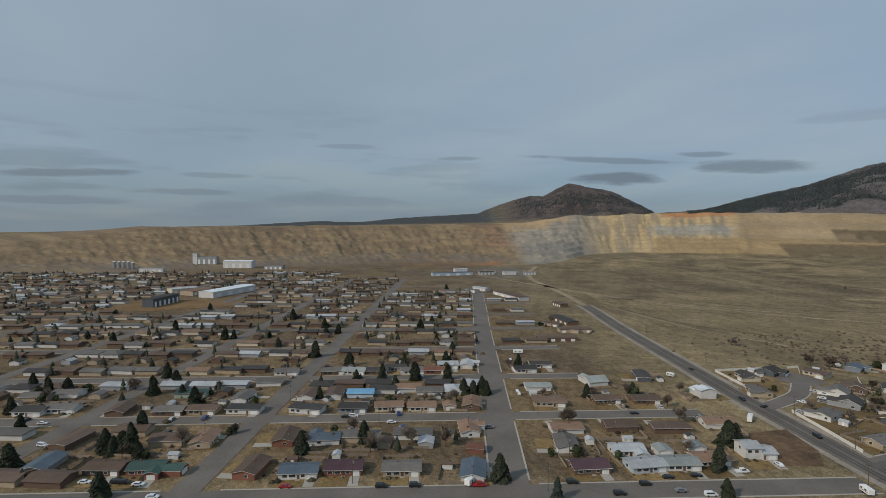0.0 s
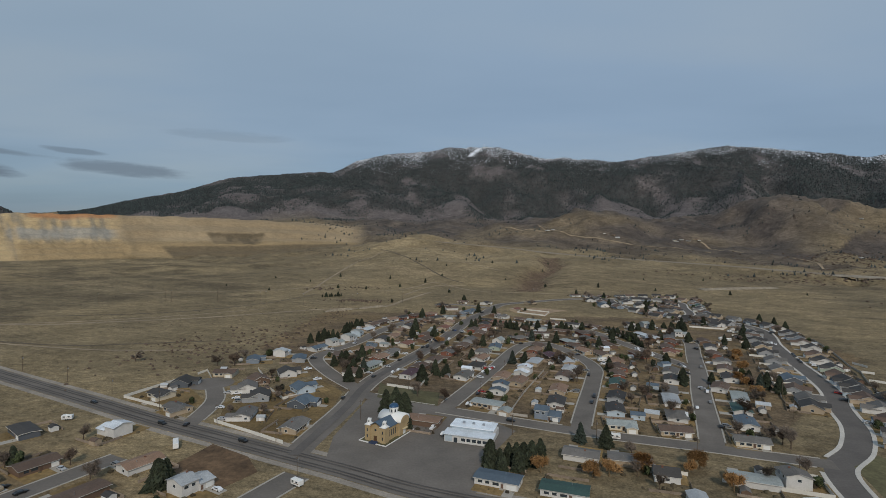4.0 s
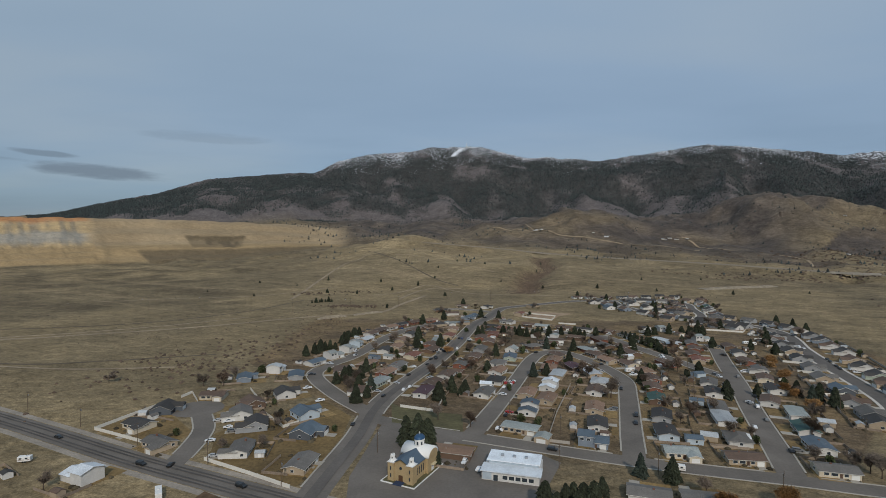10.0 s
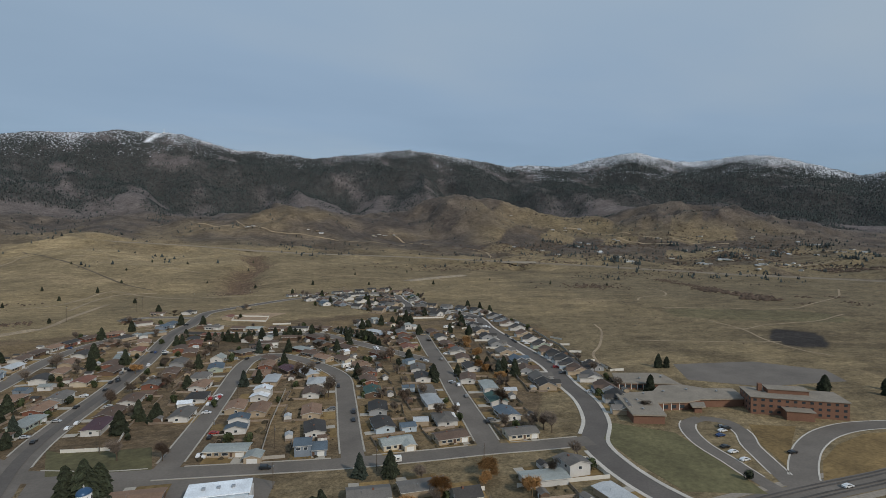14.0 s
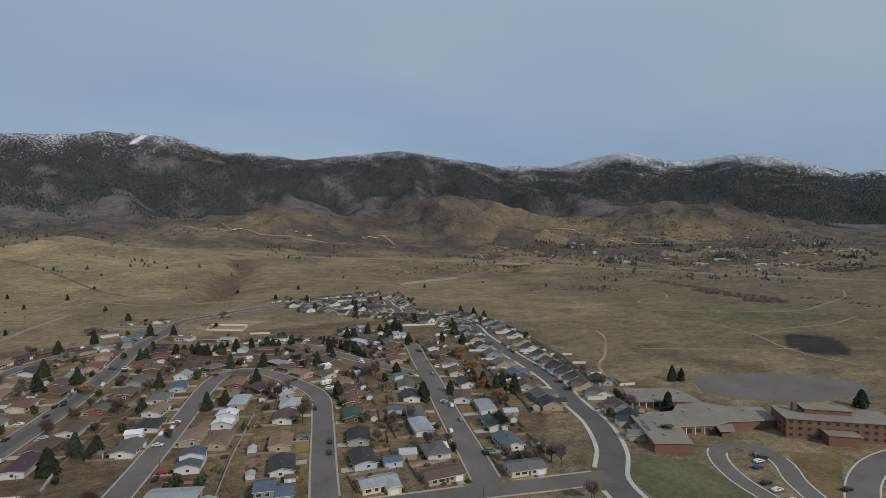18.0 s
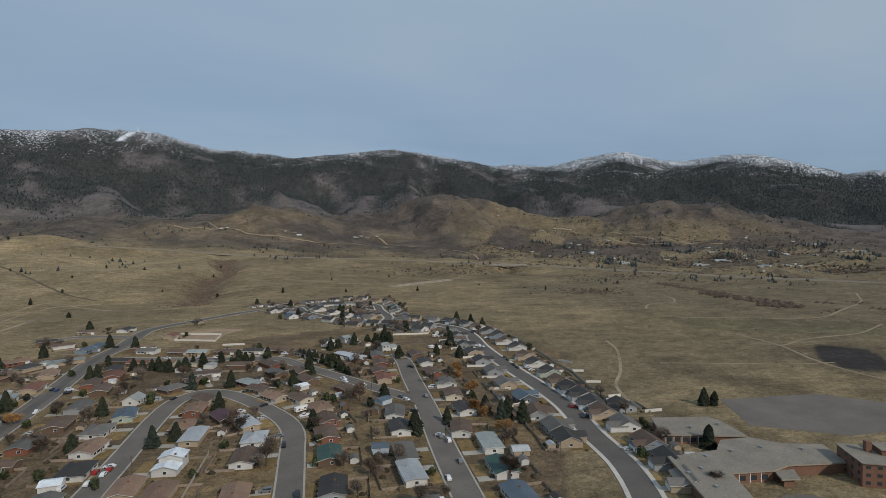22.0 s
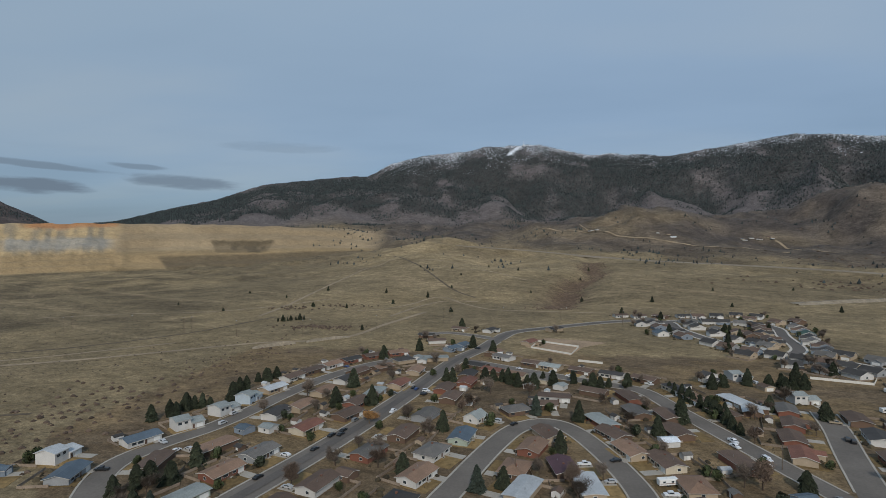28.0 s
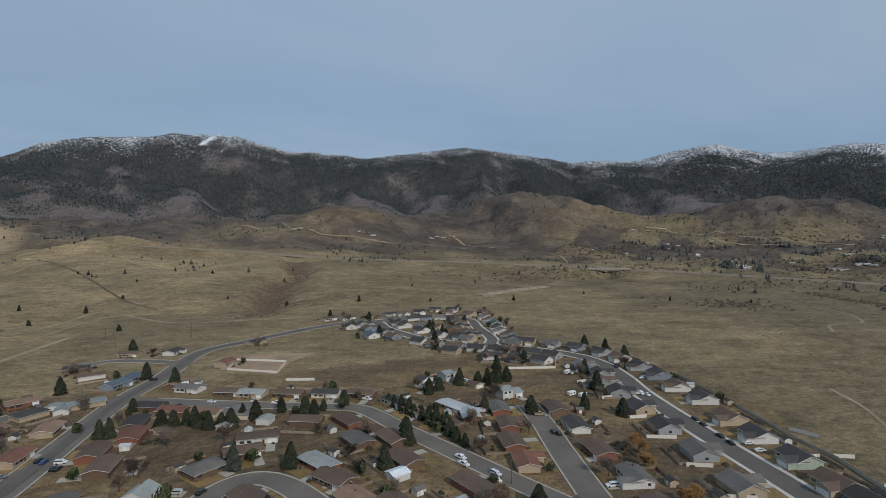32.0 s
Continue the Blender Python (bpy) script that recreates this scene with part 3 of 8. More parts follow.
    rock = blend(rock, (0.140, 0.104, 0.070), smooth(gully, 0.50, 0.70) * 0.5)
    rock = blend(rock, (0.165, 0.135, 0.108), (1 - smooth(v, 0.05, 0.2)) * smooth(n2, 0.35, 0.6) * 0.8)
    pit = smooth(az, -67, -62)
    red = blend((0.235, 0.150, 0.095), (0.145, 0.105, 0.078), smooth(fractal(az * 0.2, z / 4, 105, 3), 0.4, 0.6))
    rock = blend(rock, red, pit * (1 - smooth(az, -62, -60)) * smooth(v, 0.2, 0.4))
    grey_ = blend((0.300, 0.262, 0.205), (0.235, 0.212, 0.178), smooth(fractal(az * 0.3, z / 5, 107, 4), 0.42, 0.6))
    grey_ = blend(grey_, (0.40, 0.275, 0.140), smooth(v + (streak - 0.5) * 0.4, 0.70, 0.88) * (1 - smooth(az, -56, -53)) * 0.8)
    rock = blend(rock, grey_, smooth(az, -62.5, -60))
    ochre = blend((0.425, 0.315, 0.175), (0.285, 0.230, 0.155), smooth(gully, 0.42, 0.60))
    rock = blend(rock, ochre, smooth(az + (gully - 0.5) * 4, -53.2, -51))
    rock = blend(rock, (0.285, 0.268, 0.232), smooth(az + (gully - 0.5) * 3, -46.5, -45) * (1 - smooth(az, -38.5, -36.5)) * smooth(v, 0.36, 0.44) * (1 - smooth(v + (n2 - 0.5) * 0.2, 0.58, 0.70)) * 0.85)
    flat = blend((0.350, 0.262, 0.158), (0.300, 0.222, 0.132), smooth(n1, 0.4, 0.6))
    rock = blend(rock, flat, smooth(az, -38.5, -36.5))
    rock = blend(rock, (0.305, 0.220, 0.120), smooth(az, -46.5, -45) * (1 - smooth(v, 0.30, 0.36)))
    rock = blend(rock, (0.395, 0.190, 0.085), smooth(az, -45, -43.5) * (1 - smooth(az, -38, -37)) * smooth(v + (n1 - 0.5) * 0.2, 0.90, 0.97) * 0.9)
    dark = smooth(az + v * 4, -33.4, -33.0) * (1 - smooth(az, -15, -14)) * (1 - smooth(v, 0.19, 0.23))
    blot = smooth(az + v * 2, -28.6, -28.3) * (1 - smooth(az - v * 2, -25.0, -24.6)) * smooth(v, 0.24, 0.27) * (1 - smooth(v, 0.54, 0.57))
    dark = np.maximum(dark, blot * (1 - 0.8 * smooth(fractal(az * 0.9, v * 4, 109, 3), 0.52, 0.6) * (1 - smooth(v, 0.4, 0.5))))
    rock = blend(rock, (0.150, 0.114, 0.070), dark)
    rock = blend(rock, (0.118, 0.090, 0.056), blot * 0.5)
    rock = blend(rock, (0.30, 0.150, 0.075), smooth(az, -77, -74) * (1 - smooth(az, -65, -63)) * smooth(r, 1130, 1150) * (1 - smooth(r, 1210, 1240)) * 0.85)
    c = blend(c, rock, mine)
    # the grey yard at the mine's foot
    c = blend(c, (0.150, 0.135, 0.118), smooth(az, -80, -75) * (1 - smooth(az, -64, -61)) * smooth(r, 850, 880) * (1 - smooth(r, 1040, 1090)) * 0.8)
    # forest floor and snow on the mountain
    yards = (np.abs(x - 70) < 250) & (y > 235) & (y < 640) & (np.abs(x - 60) < 60 + (y - 235) * 0.9)
    yards = np.maximum(yards * smooth(y, 240, 300), (1 - smooth(-az, 50, 46)) * (1 - smooth(r, 900, 1000)) * 0)
    towny = smooth(-((x + 127) * 0.881 - (y - 82) * 0.472), -20, 30) * (x < -90) * (1 - smooth((x + 127) * 0.40 + (y - 82) * 0.9165, 60, 130)) * (1 - smooth(r, 1150, 1300))
    c = blend(c, blend((0.118, 0.084, 0.053), (0.172, 0.120, 0.066), smooth(n2, 0.4, 0.6)), np.maximum(yards, towny) * 0.85)
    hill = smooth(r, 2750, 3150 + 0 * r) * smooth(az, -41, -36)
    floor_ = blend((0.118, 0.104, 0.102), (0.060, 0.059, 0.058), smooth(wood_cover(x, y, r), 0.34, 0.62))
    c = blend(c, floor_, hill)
    peak = smooth(-az, 41, 43) * (1 - smooth(-az, 58, 61)) * smooth(r, 2900, 3200)
    c = blend(c, blend((0.105, 0.080, 0.070), (0.066, 0.056, 0.052), smooth(fractal(az * 1.2, r / 120, 141, 5), 0.45, 0.6)), peak)
    back = smooth(-az, 58, 62) * smooth(r, 2900, 3200)
    c = blend(c, (0.06, 0.062, 0.060), back)
    c = blend(c, (0.74, 0.77, 0.82), chute(x, y, r, az))
    return np.clip(c, 0, 1)


def build_ground():
    az = np.unique(np.round(np.concatenate([np.arange(-180, -112, 2.0), np.arange(-112, 76, 0.2), np.arange(76, 180, 2.0)]), 3))
    radii = [0.0, 25.0]
    while radii[-1] < 1240:
        radii.append(radii[-1] + min(radii[-1] * 0.045 + 1.0, 11.0))
    radii += list(np.arange(radii[-1] + 9, 1960, 9)) + list(np.arange(1975, 3000, 24)) + list(np.arange(3000, 3900, 30)) + list(np.arange(3915, 4370, 15)) + [4400, 4550, 4700]
    radii = np.array(radii)
    R, A = np.meshgrid(radii, az, indexing="ij")
    X, Y = CX + R * np.sin(np.radians(A)), CY + R * np.cos(np.radians(A))
    Z = height(X, Y) - 0.02
    n, m = R.shape
    verts = np.stack([X, Y, Z], -1).reshape(-1, 3)
    i, j = np.meshgrid(np.arange(n - 1), np.arange(m), indexing="ij")
    k = (j + 1) % m
    faces = np.stack([i * m + j, (i + 1) * m + j, (i + 1) * m + k, i * m + k], -1).reshape(-1, 4)[:, ::-1]
    mesh = bpy.data.meshes.new("ground")
    mesh.vertices.add(len(verts))
    mesh.vertices.foreach_set("co", verts.ravel())
    mesh.loops.add(faces.size)
    mesh.loops.foreach_set("vertex_index", faces.ravel().astype(np.int32))
    mesh.polygons.add(len(faces))
    mesh.polygons.foreach_set("loop_start", np.arange(0, faces.size, 4, dtype=np.int32))
    mesh.polygons.foreach_set("use_smooth", np.ones(len(faces), bool))
    mesh.update(calc_edges=True)
    colour = np.ones((len(verts), 4), np.float32)
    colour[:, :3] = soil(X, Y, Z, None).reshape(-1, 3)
    away, bearing_ = polar(X, Y)
    colour[:, 3] = 1 - 0.55 * mine_face(X, Y, away, bearing_)[0].reshape(-1)
    white = mesh.attributes.new("snow", "FLOAT", "POINT")
    white.data.foreach_set("value", snow_cover(X, Y, Z).astype(np.float32).ravel())
    layer = mesh.attributes.new("soil", "FLOAT_COLOR", "POINT")
    layer.data.foreach_set("color", colour.ravel())
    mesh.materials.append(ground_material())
    return tagged(new("ground", mesh), "dry grass plain rising to foothills, mine benches and a wooded mountain ridge", "ground", kind="structure")


ground = build_ground()

# ---------------------------------------------------------------- mesh helpers
def part(name, bm, mat, parent=None, label="", smooth_faces=False):
    """Links a bmesh as ONE mesh object, under a thing or a part."""
    mesh = bpy.data.meshes.new(name)
    bm.to_mesh(mesh)
    bm.free()
    if smooth_faces:
        mesh.polygons.foreach_set("use_smooth", np.ones(len(mesh.polygons), bool))
    if mat:
        mesh.materials.append(mat)
    ob = new(name, mesh)
    if parent:
        ob.parent = parent
    if label:
        ob["label"] = label
    return ob


def raw(name, verts, faces, mat, parent=None, label=""):
    mesh = bpy.data.meshes.new(name)
    mesh.from_pydata([tuple(v) for v in verts], [], faces)
    mesh.update()
    if mat:
        mesh.materials.append(mat)
    ob = new(name, mesh)
    if parent:
        ob.parent = parent
    if label:
        ob["label"] = label
    return ob


def add_box(bm, x0, y0, z0, x1, y1, z1):
    v = [bm.verts.new((x, y, z)) for z in (z0, z1) for y in (y0, y1) for x in (x0, x1)]
    for f in ((0, 2, 3, 1), (4, 5, 7, 6), (0, 1, 5, 4), (2, 6, 7, 3), (0, 4, 6, 2), (1, 3, 7, 5)):
        bm.faces.new([v[k] for k in f])


def box(x0, y0, z0, x1, y1, z1, bevel=0.0):
    bm = bmesh.new()
    add_box(bm, x0, y0, z0, x1, y1, z1)
    if bevel:
        bmesh.ops.bevel(bm, geom=bm.edges, offset=bevel, segments=1, affect="EDGES")
    return bm


def add_tube(bm, a, b, r0, r1, sides=6):
    a, b = Vector(a), Vector(b)
    q = (b - a).to_track_quat("Z", "Y")
    rings = []
    for p, r in ((a, r0), (b, r1)):
        rings.append([bm.verts.new(p + q @ Vector((r * math.cos(k * math.tau / sides), r * math.sin(k * math.tau / sides), 0))) for k in range(sides)])
    for k in range(sides):
        n = (k + 1) % sides
        bm.faces.new((rings[0][k], rings[0][n], rings[1][n], rings[1][k]))
    bm.faces.new(rings[1])
    bm.faces.new(rings[0][::-1])


def ground_z(x, y):
    if math.hypot(x - CX, y - CY) < 780 and (abs(x - 60) < 375 or (x < 0 and math.degrees(math.atan2(x - CX, y - CY)) < -50.5)):
        return 0.0
    return float(height(np.array([x]), np.array([y]))[0])


# ---------------------------------------------------------------- streets
def curve_points(pts, step=4.0):
    """A smooth line through the points, at even steps."""
    p = [Vector((*q, 0)) for q in pts]
    p = [p[0] * 2 - p[1]] + p + [p[-1] * 2 - p[-2]]
    out = []
    for k in range(1, len(p) - 2):
        n = max(2, int((p[k + 1] - p[k]).length / step))
        for s in range(n):
            t = s / n
            a, b, c, d = p[k - 1 : k + 3]
            out.append(0.5 * (2 * b + (c - a) * t + (2 * a - 5 * b + 4 * c - d) * t * t + (3 * b - a - 3 * c + d) * t**3))
    out.append(p[-2])
    return np.array([(v.x, v.y) for v in out])


def normals(line):
    d = np.gradient(line, axis=0)
    d /= np.linalg.norm(d, axis=1)[:, None] + 1e-9
    return np.stack([-d[:, 1], d[:, 0]], 1)


TU, TV, T0 = np.array((-0.881, 0.472)), np.array((0.40, 0.9165)), np.array((-127.0, 82.0))


def town(u, v):
    """A place in the town's grid: u metres along the avenue, v along the cross streets."""
    return tuple(T0 + TU * u + TV * v)


CROSS = [0, 80, 152, 232, 312, 392, 472, 560, 650, 740]
AVENUES = [0, -124, -214, -320, -430, -540, -650, -770]
STREETS = {
    "highway": (13.0, [(-470, 414), (-440, 400), (-336, 346), (-234, 298), (-165, 265), (-122, 246.5), (-88, 232), (-56, 218.5), (-11, 199), (60, 182), (184, 167), (240, 158), (330, 145), (520, 120)]),
    "entry_street": (12.5, [(-79, 229), (-75, 262), (-71, 295), (-69, 335), (-61, 374), (-42, 436), (-24, 507), (-4, 606), (14, 655), (26, 700), (40, 734), (77, 762), (138, 803), (189, 823)]),
    "ring_street": (11.0, [(189, 823), (201, 806), (200, 767), (213, 713), (231, 682), (251, 661), (281, 634), (299, 603), (301, 574), (291, 541), (275, 503), (257, 445), (243, 393), (231, 355), (213, 318), (200, 287), (181, 259), (160, 239), (151, 218), (147, 197), (147, 176)]),
    "west_street": (10.5, [(-71, 328), (-98, 362), (-121, 402), (-119, 428), (-107, 455), (-100, 482), (-95, 510), (-83, 552), (-62, 592), (-36, 611), (-8, 613), (6, 612)]),
    "cross_street": (10.5, [(-66, 319), (-40, 304), (-14, 295), (18, 283), (37, 276), (55, 270), (84, 262), (112, 255), (135, 248), (160, 241)]),
    "loop_street": (10.0, [(-16, 297), (1, 346), (18, 398), (33, 447), (45, 474), (60, 483), (73, 470), (86, 432), (90, 398), (81, 362), (64, 304), (55, 272)]),
    "middle_street": (11.0, [(114, 256), (124, 284), (144, 342), (163, 393), (183, 452), (196, 488), (204, 516)]),
    "upper_street": (10.0, [(6, 610), (43, 588), (74, 571), (101, 557), (119, 545), (130, 510), (144, 467), (155, 433), (165, 404)]),
    "court": (9.5, [(-144, 257), (-146, 280), (-150, 300), (-158, 316), (-166, 329)]),
    "upper_court": (9.0, [(27, 690), (12, 704), (-6, 715), (-24, 722), (-40, 715)]),
    "terrace_loop": (9.0, [(252, 655), (271, 683), (284, 737), (297, 785), (280, 812), (240, 822), (200, 815)]),
    "avenue": (15.0, [town(-75, 0), town(0, 0), town(150, 0), town(300, 0), town(450, 2), town(595, 3)]),
}
for k, u in enumerate(CROSS):
    STREETS[f"town_street_{k}"] = (10.5 if k else 12.0, [town(u, -900), town(u, -430), town(u, -124), town(u, 0), town(u, 140 if k == 0 else (110 if k == 1 else 60))])
for k, v in enumerate(AVENUES[1:]):
    STREETS[f"town_avenue_{k + 1}"] = (12.0 if k == 0 else 10.5, [town(-60, v), town(200, v), town(480, v), town(760, v)])
LINES = {name: curve_points(pts) for name, (w, pts) in STREETS.items()}


ALL_LINES = np.concatenate(list(LINES.values()))
ALL_HALVES = np.concatenate([np.full(len(l), STREETS[n][0] / 2) for n, l in LINES.items()])


def street_gap(x, y):
    """Metres from a place to the edge of the nearest street."""
    return (np.hypot(ALL_LINES[:, 0] - x, ALL_LINES[:, 1] - y) - ALL_HALVES).min()


def strip(name, line, width, mat, lift, label, kind="structure", category="road"):
    nrm = normals(line)
    left, right = line + nrm * width / 2, line - nrm * width / 2
    verts = [(*p, z) for side in (left, right) for p, z in zip(side, height(side[:, 0], side[:, 1]) + lift)]
    n = len(line)
    return tagged(raw(name, verts, [(k, n + k, n + k + 1, k + 1) for k in range(n - 1)], mat), label, category, kind=kind)


for k, name in enumerate(STREETS):
    w = STREETS[name][0]
    dark = name in ("ring_street", "terrace_loop")
    strip("road", LINES[name], w, ASPHALT_NEW if dark else ASPHALT, 0.03 + 0.004 * k, "dark asphalt road with worn wheel tracks" if dark else "grey worn asphalt street", category="road")


def disc(name, x, y, r, mat, lift, label):
    v = [(x + r * math.cos(a * math.tau / 32), y + r * math.sin(a * math.tau / 32), lift) for a in range(32)]
    return tagged(raw(name, v, [tuple(range(32))], mat), label, "road", kind="structure")


disc("court_road", -42, 714, 11, ASPHALT, 0.17, "round end of a short paved court")
disc("court_road", -168, 331, 14, ASPHALT, 0.16, "round end of a paved court")


def clear_of(points, mine):
    """Which of these places lie outside every other street."""
    ok = np.hypot(points[:, 0] + 168, points[:, 1] - 331) > 13
    ok &= ~((points[:, 0] > -71.5) & (points[:, 0] < 12) & (points[:, 1] > 226) & (points[:, 1] < 313 - (points[:, 0] + 66) * 0.47))
    for name, line in LINES.items():
        if name != mine:
            d = np.hypot(line[None, :, 0] - points[:, None, 0], line[None, :, 1] - points[:, None, 1]).min(1)
            ok &= d > STREETS[name][0] / 2 + 1.4
    return ok


def kerbs(name):
    """Raised concrete kerbs along both edges of a street, open at the junctions."""
    w, line = STREETS[name][0], LINES[name]
    nrm = normals(line)
    verts, faces = [], []
    for s in (1, -1):
        run = []
        edge = line + nrm * s * w / 2
        for p, n, ok in zip(edge, nrm, clear_of(edge, name)):
            run.append((p, n * s) if ok else None)
        for a, b in zip(run, run[1:]):
            if a and b:
                base = len(verts)
                for q, n in (a, b):
                    o = q + n * (1.9 if name in ("ring_street", "terrace_loop") else 0.8)
                    for e, z in ((q, 0.0), (q, 0.17), (o, 0.19), (o, 0.0)):
                        verts.append((*e, z))
                quads = [(0, 1, 5, 4), (1, 2, 6, 5), (2, 3, 7, 6)]
                faces += [tuple(base + i for i in (f if s < 0 else f[::-1])) for f in quads]
    if verts:
        flat = np.array(verts)
        flat[:, 2] += height(flat[:, 0], flat[:, 1])
        verts = flat.tolist()
        tagged(raw("kerb", verts, faces, PAVING if name in ("ring_street", "terrace_loop") else CONCRETE), "pale concrete kerb and pavement beside a street", "kerb", kind="structure")


for name in STREETS:
    if name != "highway" and "avenue_" not in name and not name.startswith("town_street_4"):
        if not (name.startswith("town_street_") and int(name[-1]) > 3):
            kerbs(name)

hw = LINES["highway"]
for off in (-3.9, -1.9, 1.9, 3.9):
    strip("wheel_track", hw + normals(hw) * off, 0.9, TRACK, 0.175, "dark worn wheel track on the highway", category="road")
for off in (-8.6, 8.6):
    strip("shoulder", hw + normals(hw) * off, 3.4, GRAVEL, 0.02, "pale gravel shoulder of the highway", category="road")
strip("worn_lane", LINES["entry_street"], 5.0, ASPHALT_NEW, 0.185, "darker worn middle of a broad street", category="road")


# ---------------------------------------------------------------- lots, lawns, tracks and the far highway
def slab(name, corners, mat, lift, label, category="ground"):
    """A flat patch over the ground with a shallow edge."""
    top = [(x, y, ground_z(x, y) + lift) for x, y in corners]
    low = [(x, y, z - lift - 0.1) for x, y, z in top]
    n = len(top)
    area = sum(corners[k][0] * corners[(k + 1) % n][1] - corners[(k + 1) % n][0] * corners[k][1] for k in range(n))
    order = list(range(n)) if area > 0 else list(range(n))[::-1]
    faces = [tuple(order)] + [(order[k], n + order[k], n + order[(k + 1) % n], order[(k + 1) % n]) for k in range(n)]
    return tagged(raw(name, top + low, faces, mat), label, category, kind="structure")


slab("parking_lot", [(-63, 222), (-67, 252), (-62, 310), (-12, 291), (14, 277), (22, 268), (10, 240), (4, 212), (2, 202), (-30, 211)], ASPHALT, 0.022, "worn grey parking lot with cracks round a church", "parking lot")
slab("verge", [(-57, 314), (-61, 345), (-55, 338), (-36, 331), (-20, 327), (-20, 302), (-38, 308)], LAWN_GREEN, 0.13, "mown green verge at a street corner", "lawn")
slab("school_lot", [(316, 319), (376, 297), (399, 258), (380, 236), (318, 255), (290, 287)], ASPHALT, 0.05, "pale grey school parking lot", "parking lot")
for name, pts, w, label in (
    ("school_drive", [(186, 166), (191, 182), (197, 198), (202, 213), (211, 227), (221, 235), (232, 236)], 7.0, "kerbed asphalt drive up to a school"),
    ("school_drive", [(232, 236), (239, 227), (232, 213), (221, 203), (211, 190), (197, 171)], 7.5, "kerbed asphalt drive down from a school"),
    ("bus_drive", [(194, 163), (208, 173), (225, 182), (246, 190), (270, 194), (295, 191), (322, 178), (331, 160), (322, 146)], 10.0, "broad curved asphalt drive"),
):
    line = curve_points(pts)
    strip(name, line, w, ASPHALT, 0.05 + 0.004 * (w > 7) + 0.004 * (w > 8), label, category="road")
    for side in (1, -1):
        edge_line = line + normals(line) * side * (w / 2 + 0.3)
        strip("kerb", edge_line[4:-2], 0.7, PAVING, 0.11, "pale concrete kerb beside a school drive", category="kerb")
slab("school_field", [(186, 253), (203, 229), (196, 208), (190, 192), (182, 172), (156, 188), (160, 215), (167, 240)], LAWN_GREEN, 0.04, "greening playing field beside a school", "lawn")
slab("school_lawn", [(246, 219), (264, 206), (240, 195), (212, 181), (226, 201), (238, 212)], LAWN, 0.045, "dry lawn before a brick school", "lawn")
slab("drive_lawn", [(212, 168), (232, 178), (256, 184), (283, 185), (306, 178), (318, 160), (282, 159), (240, 163)], LAWN, 0.04, "dry lawn inside a curved drive", "lawn")
slab("dirt_lot", [(50, 664), (84, 636), (97, 668), (120, 690), (70, 706), (48, 690)], DIRT, 0.07, "bare graded dirt of a building plot", "dirt")
slab("court_yard", [(-203, 297), (-158, 278), (-153, 296), (-172, 316), (-186, 325), (-192, 331)], LAWN, 0.05, "dry fenced lawn beside a court", "lawn")
slab("corner_yard", [(-132, 268), (-86, 243), (-82, 262), (-79, 296), (-80, 322), (-104, 352), (-128, 318), (-142, 296)], LAWN, 0.05, "broad golden dry lawn at a street corner", "lawn")
slab("corner_block", [(-120, 238), (-98, 226), (-88, 212), (-100, 190), (-128, 205)], material("weedy_plot", (0.12, 0.075, 0.042), 0.95, grain=0.4, scale=0.35, bump=0.6, coords="World", patch=0.4, patch_scale=0.08), 0.05, "brown weedy empty plot", "plot")
def highway_strip(name, low, high, lift, mat, label):
    """A ribbon along the far highway's bed, between two offsets from its middle."""
    bed = np.array(HIGHWAY, float)
    verts = []
    for a in np.arange(-8.0, 76.0, 0.5):
        r, z = np.interp(a, bed[:, 0], bed[:, 1]), np.interp(a, bed[:, 0], bed[:, 2])
        for d, drop in ((low, 0), (high, 0), (high + 3, 2.5), (low - 3, 2.5)):
            verts.append((CX + (r + d) * math.sin(radians(a)), CY + (r + d) * math.cos(radians(a)), z + lift - drop))
    faces = [(4 * k + j, 4 * k + (j + 1) % 4, 4 * k + 4 + (j + 1) % 4, 4 * k + 4 + j) for k in range(len(verts) // 4 - 1) for j in range(4)]
    tagged(raw(name, verts, faces, mat), label, "road", kind="structure")


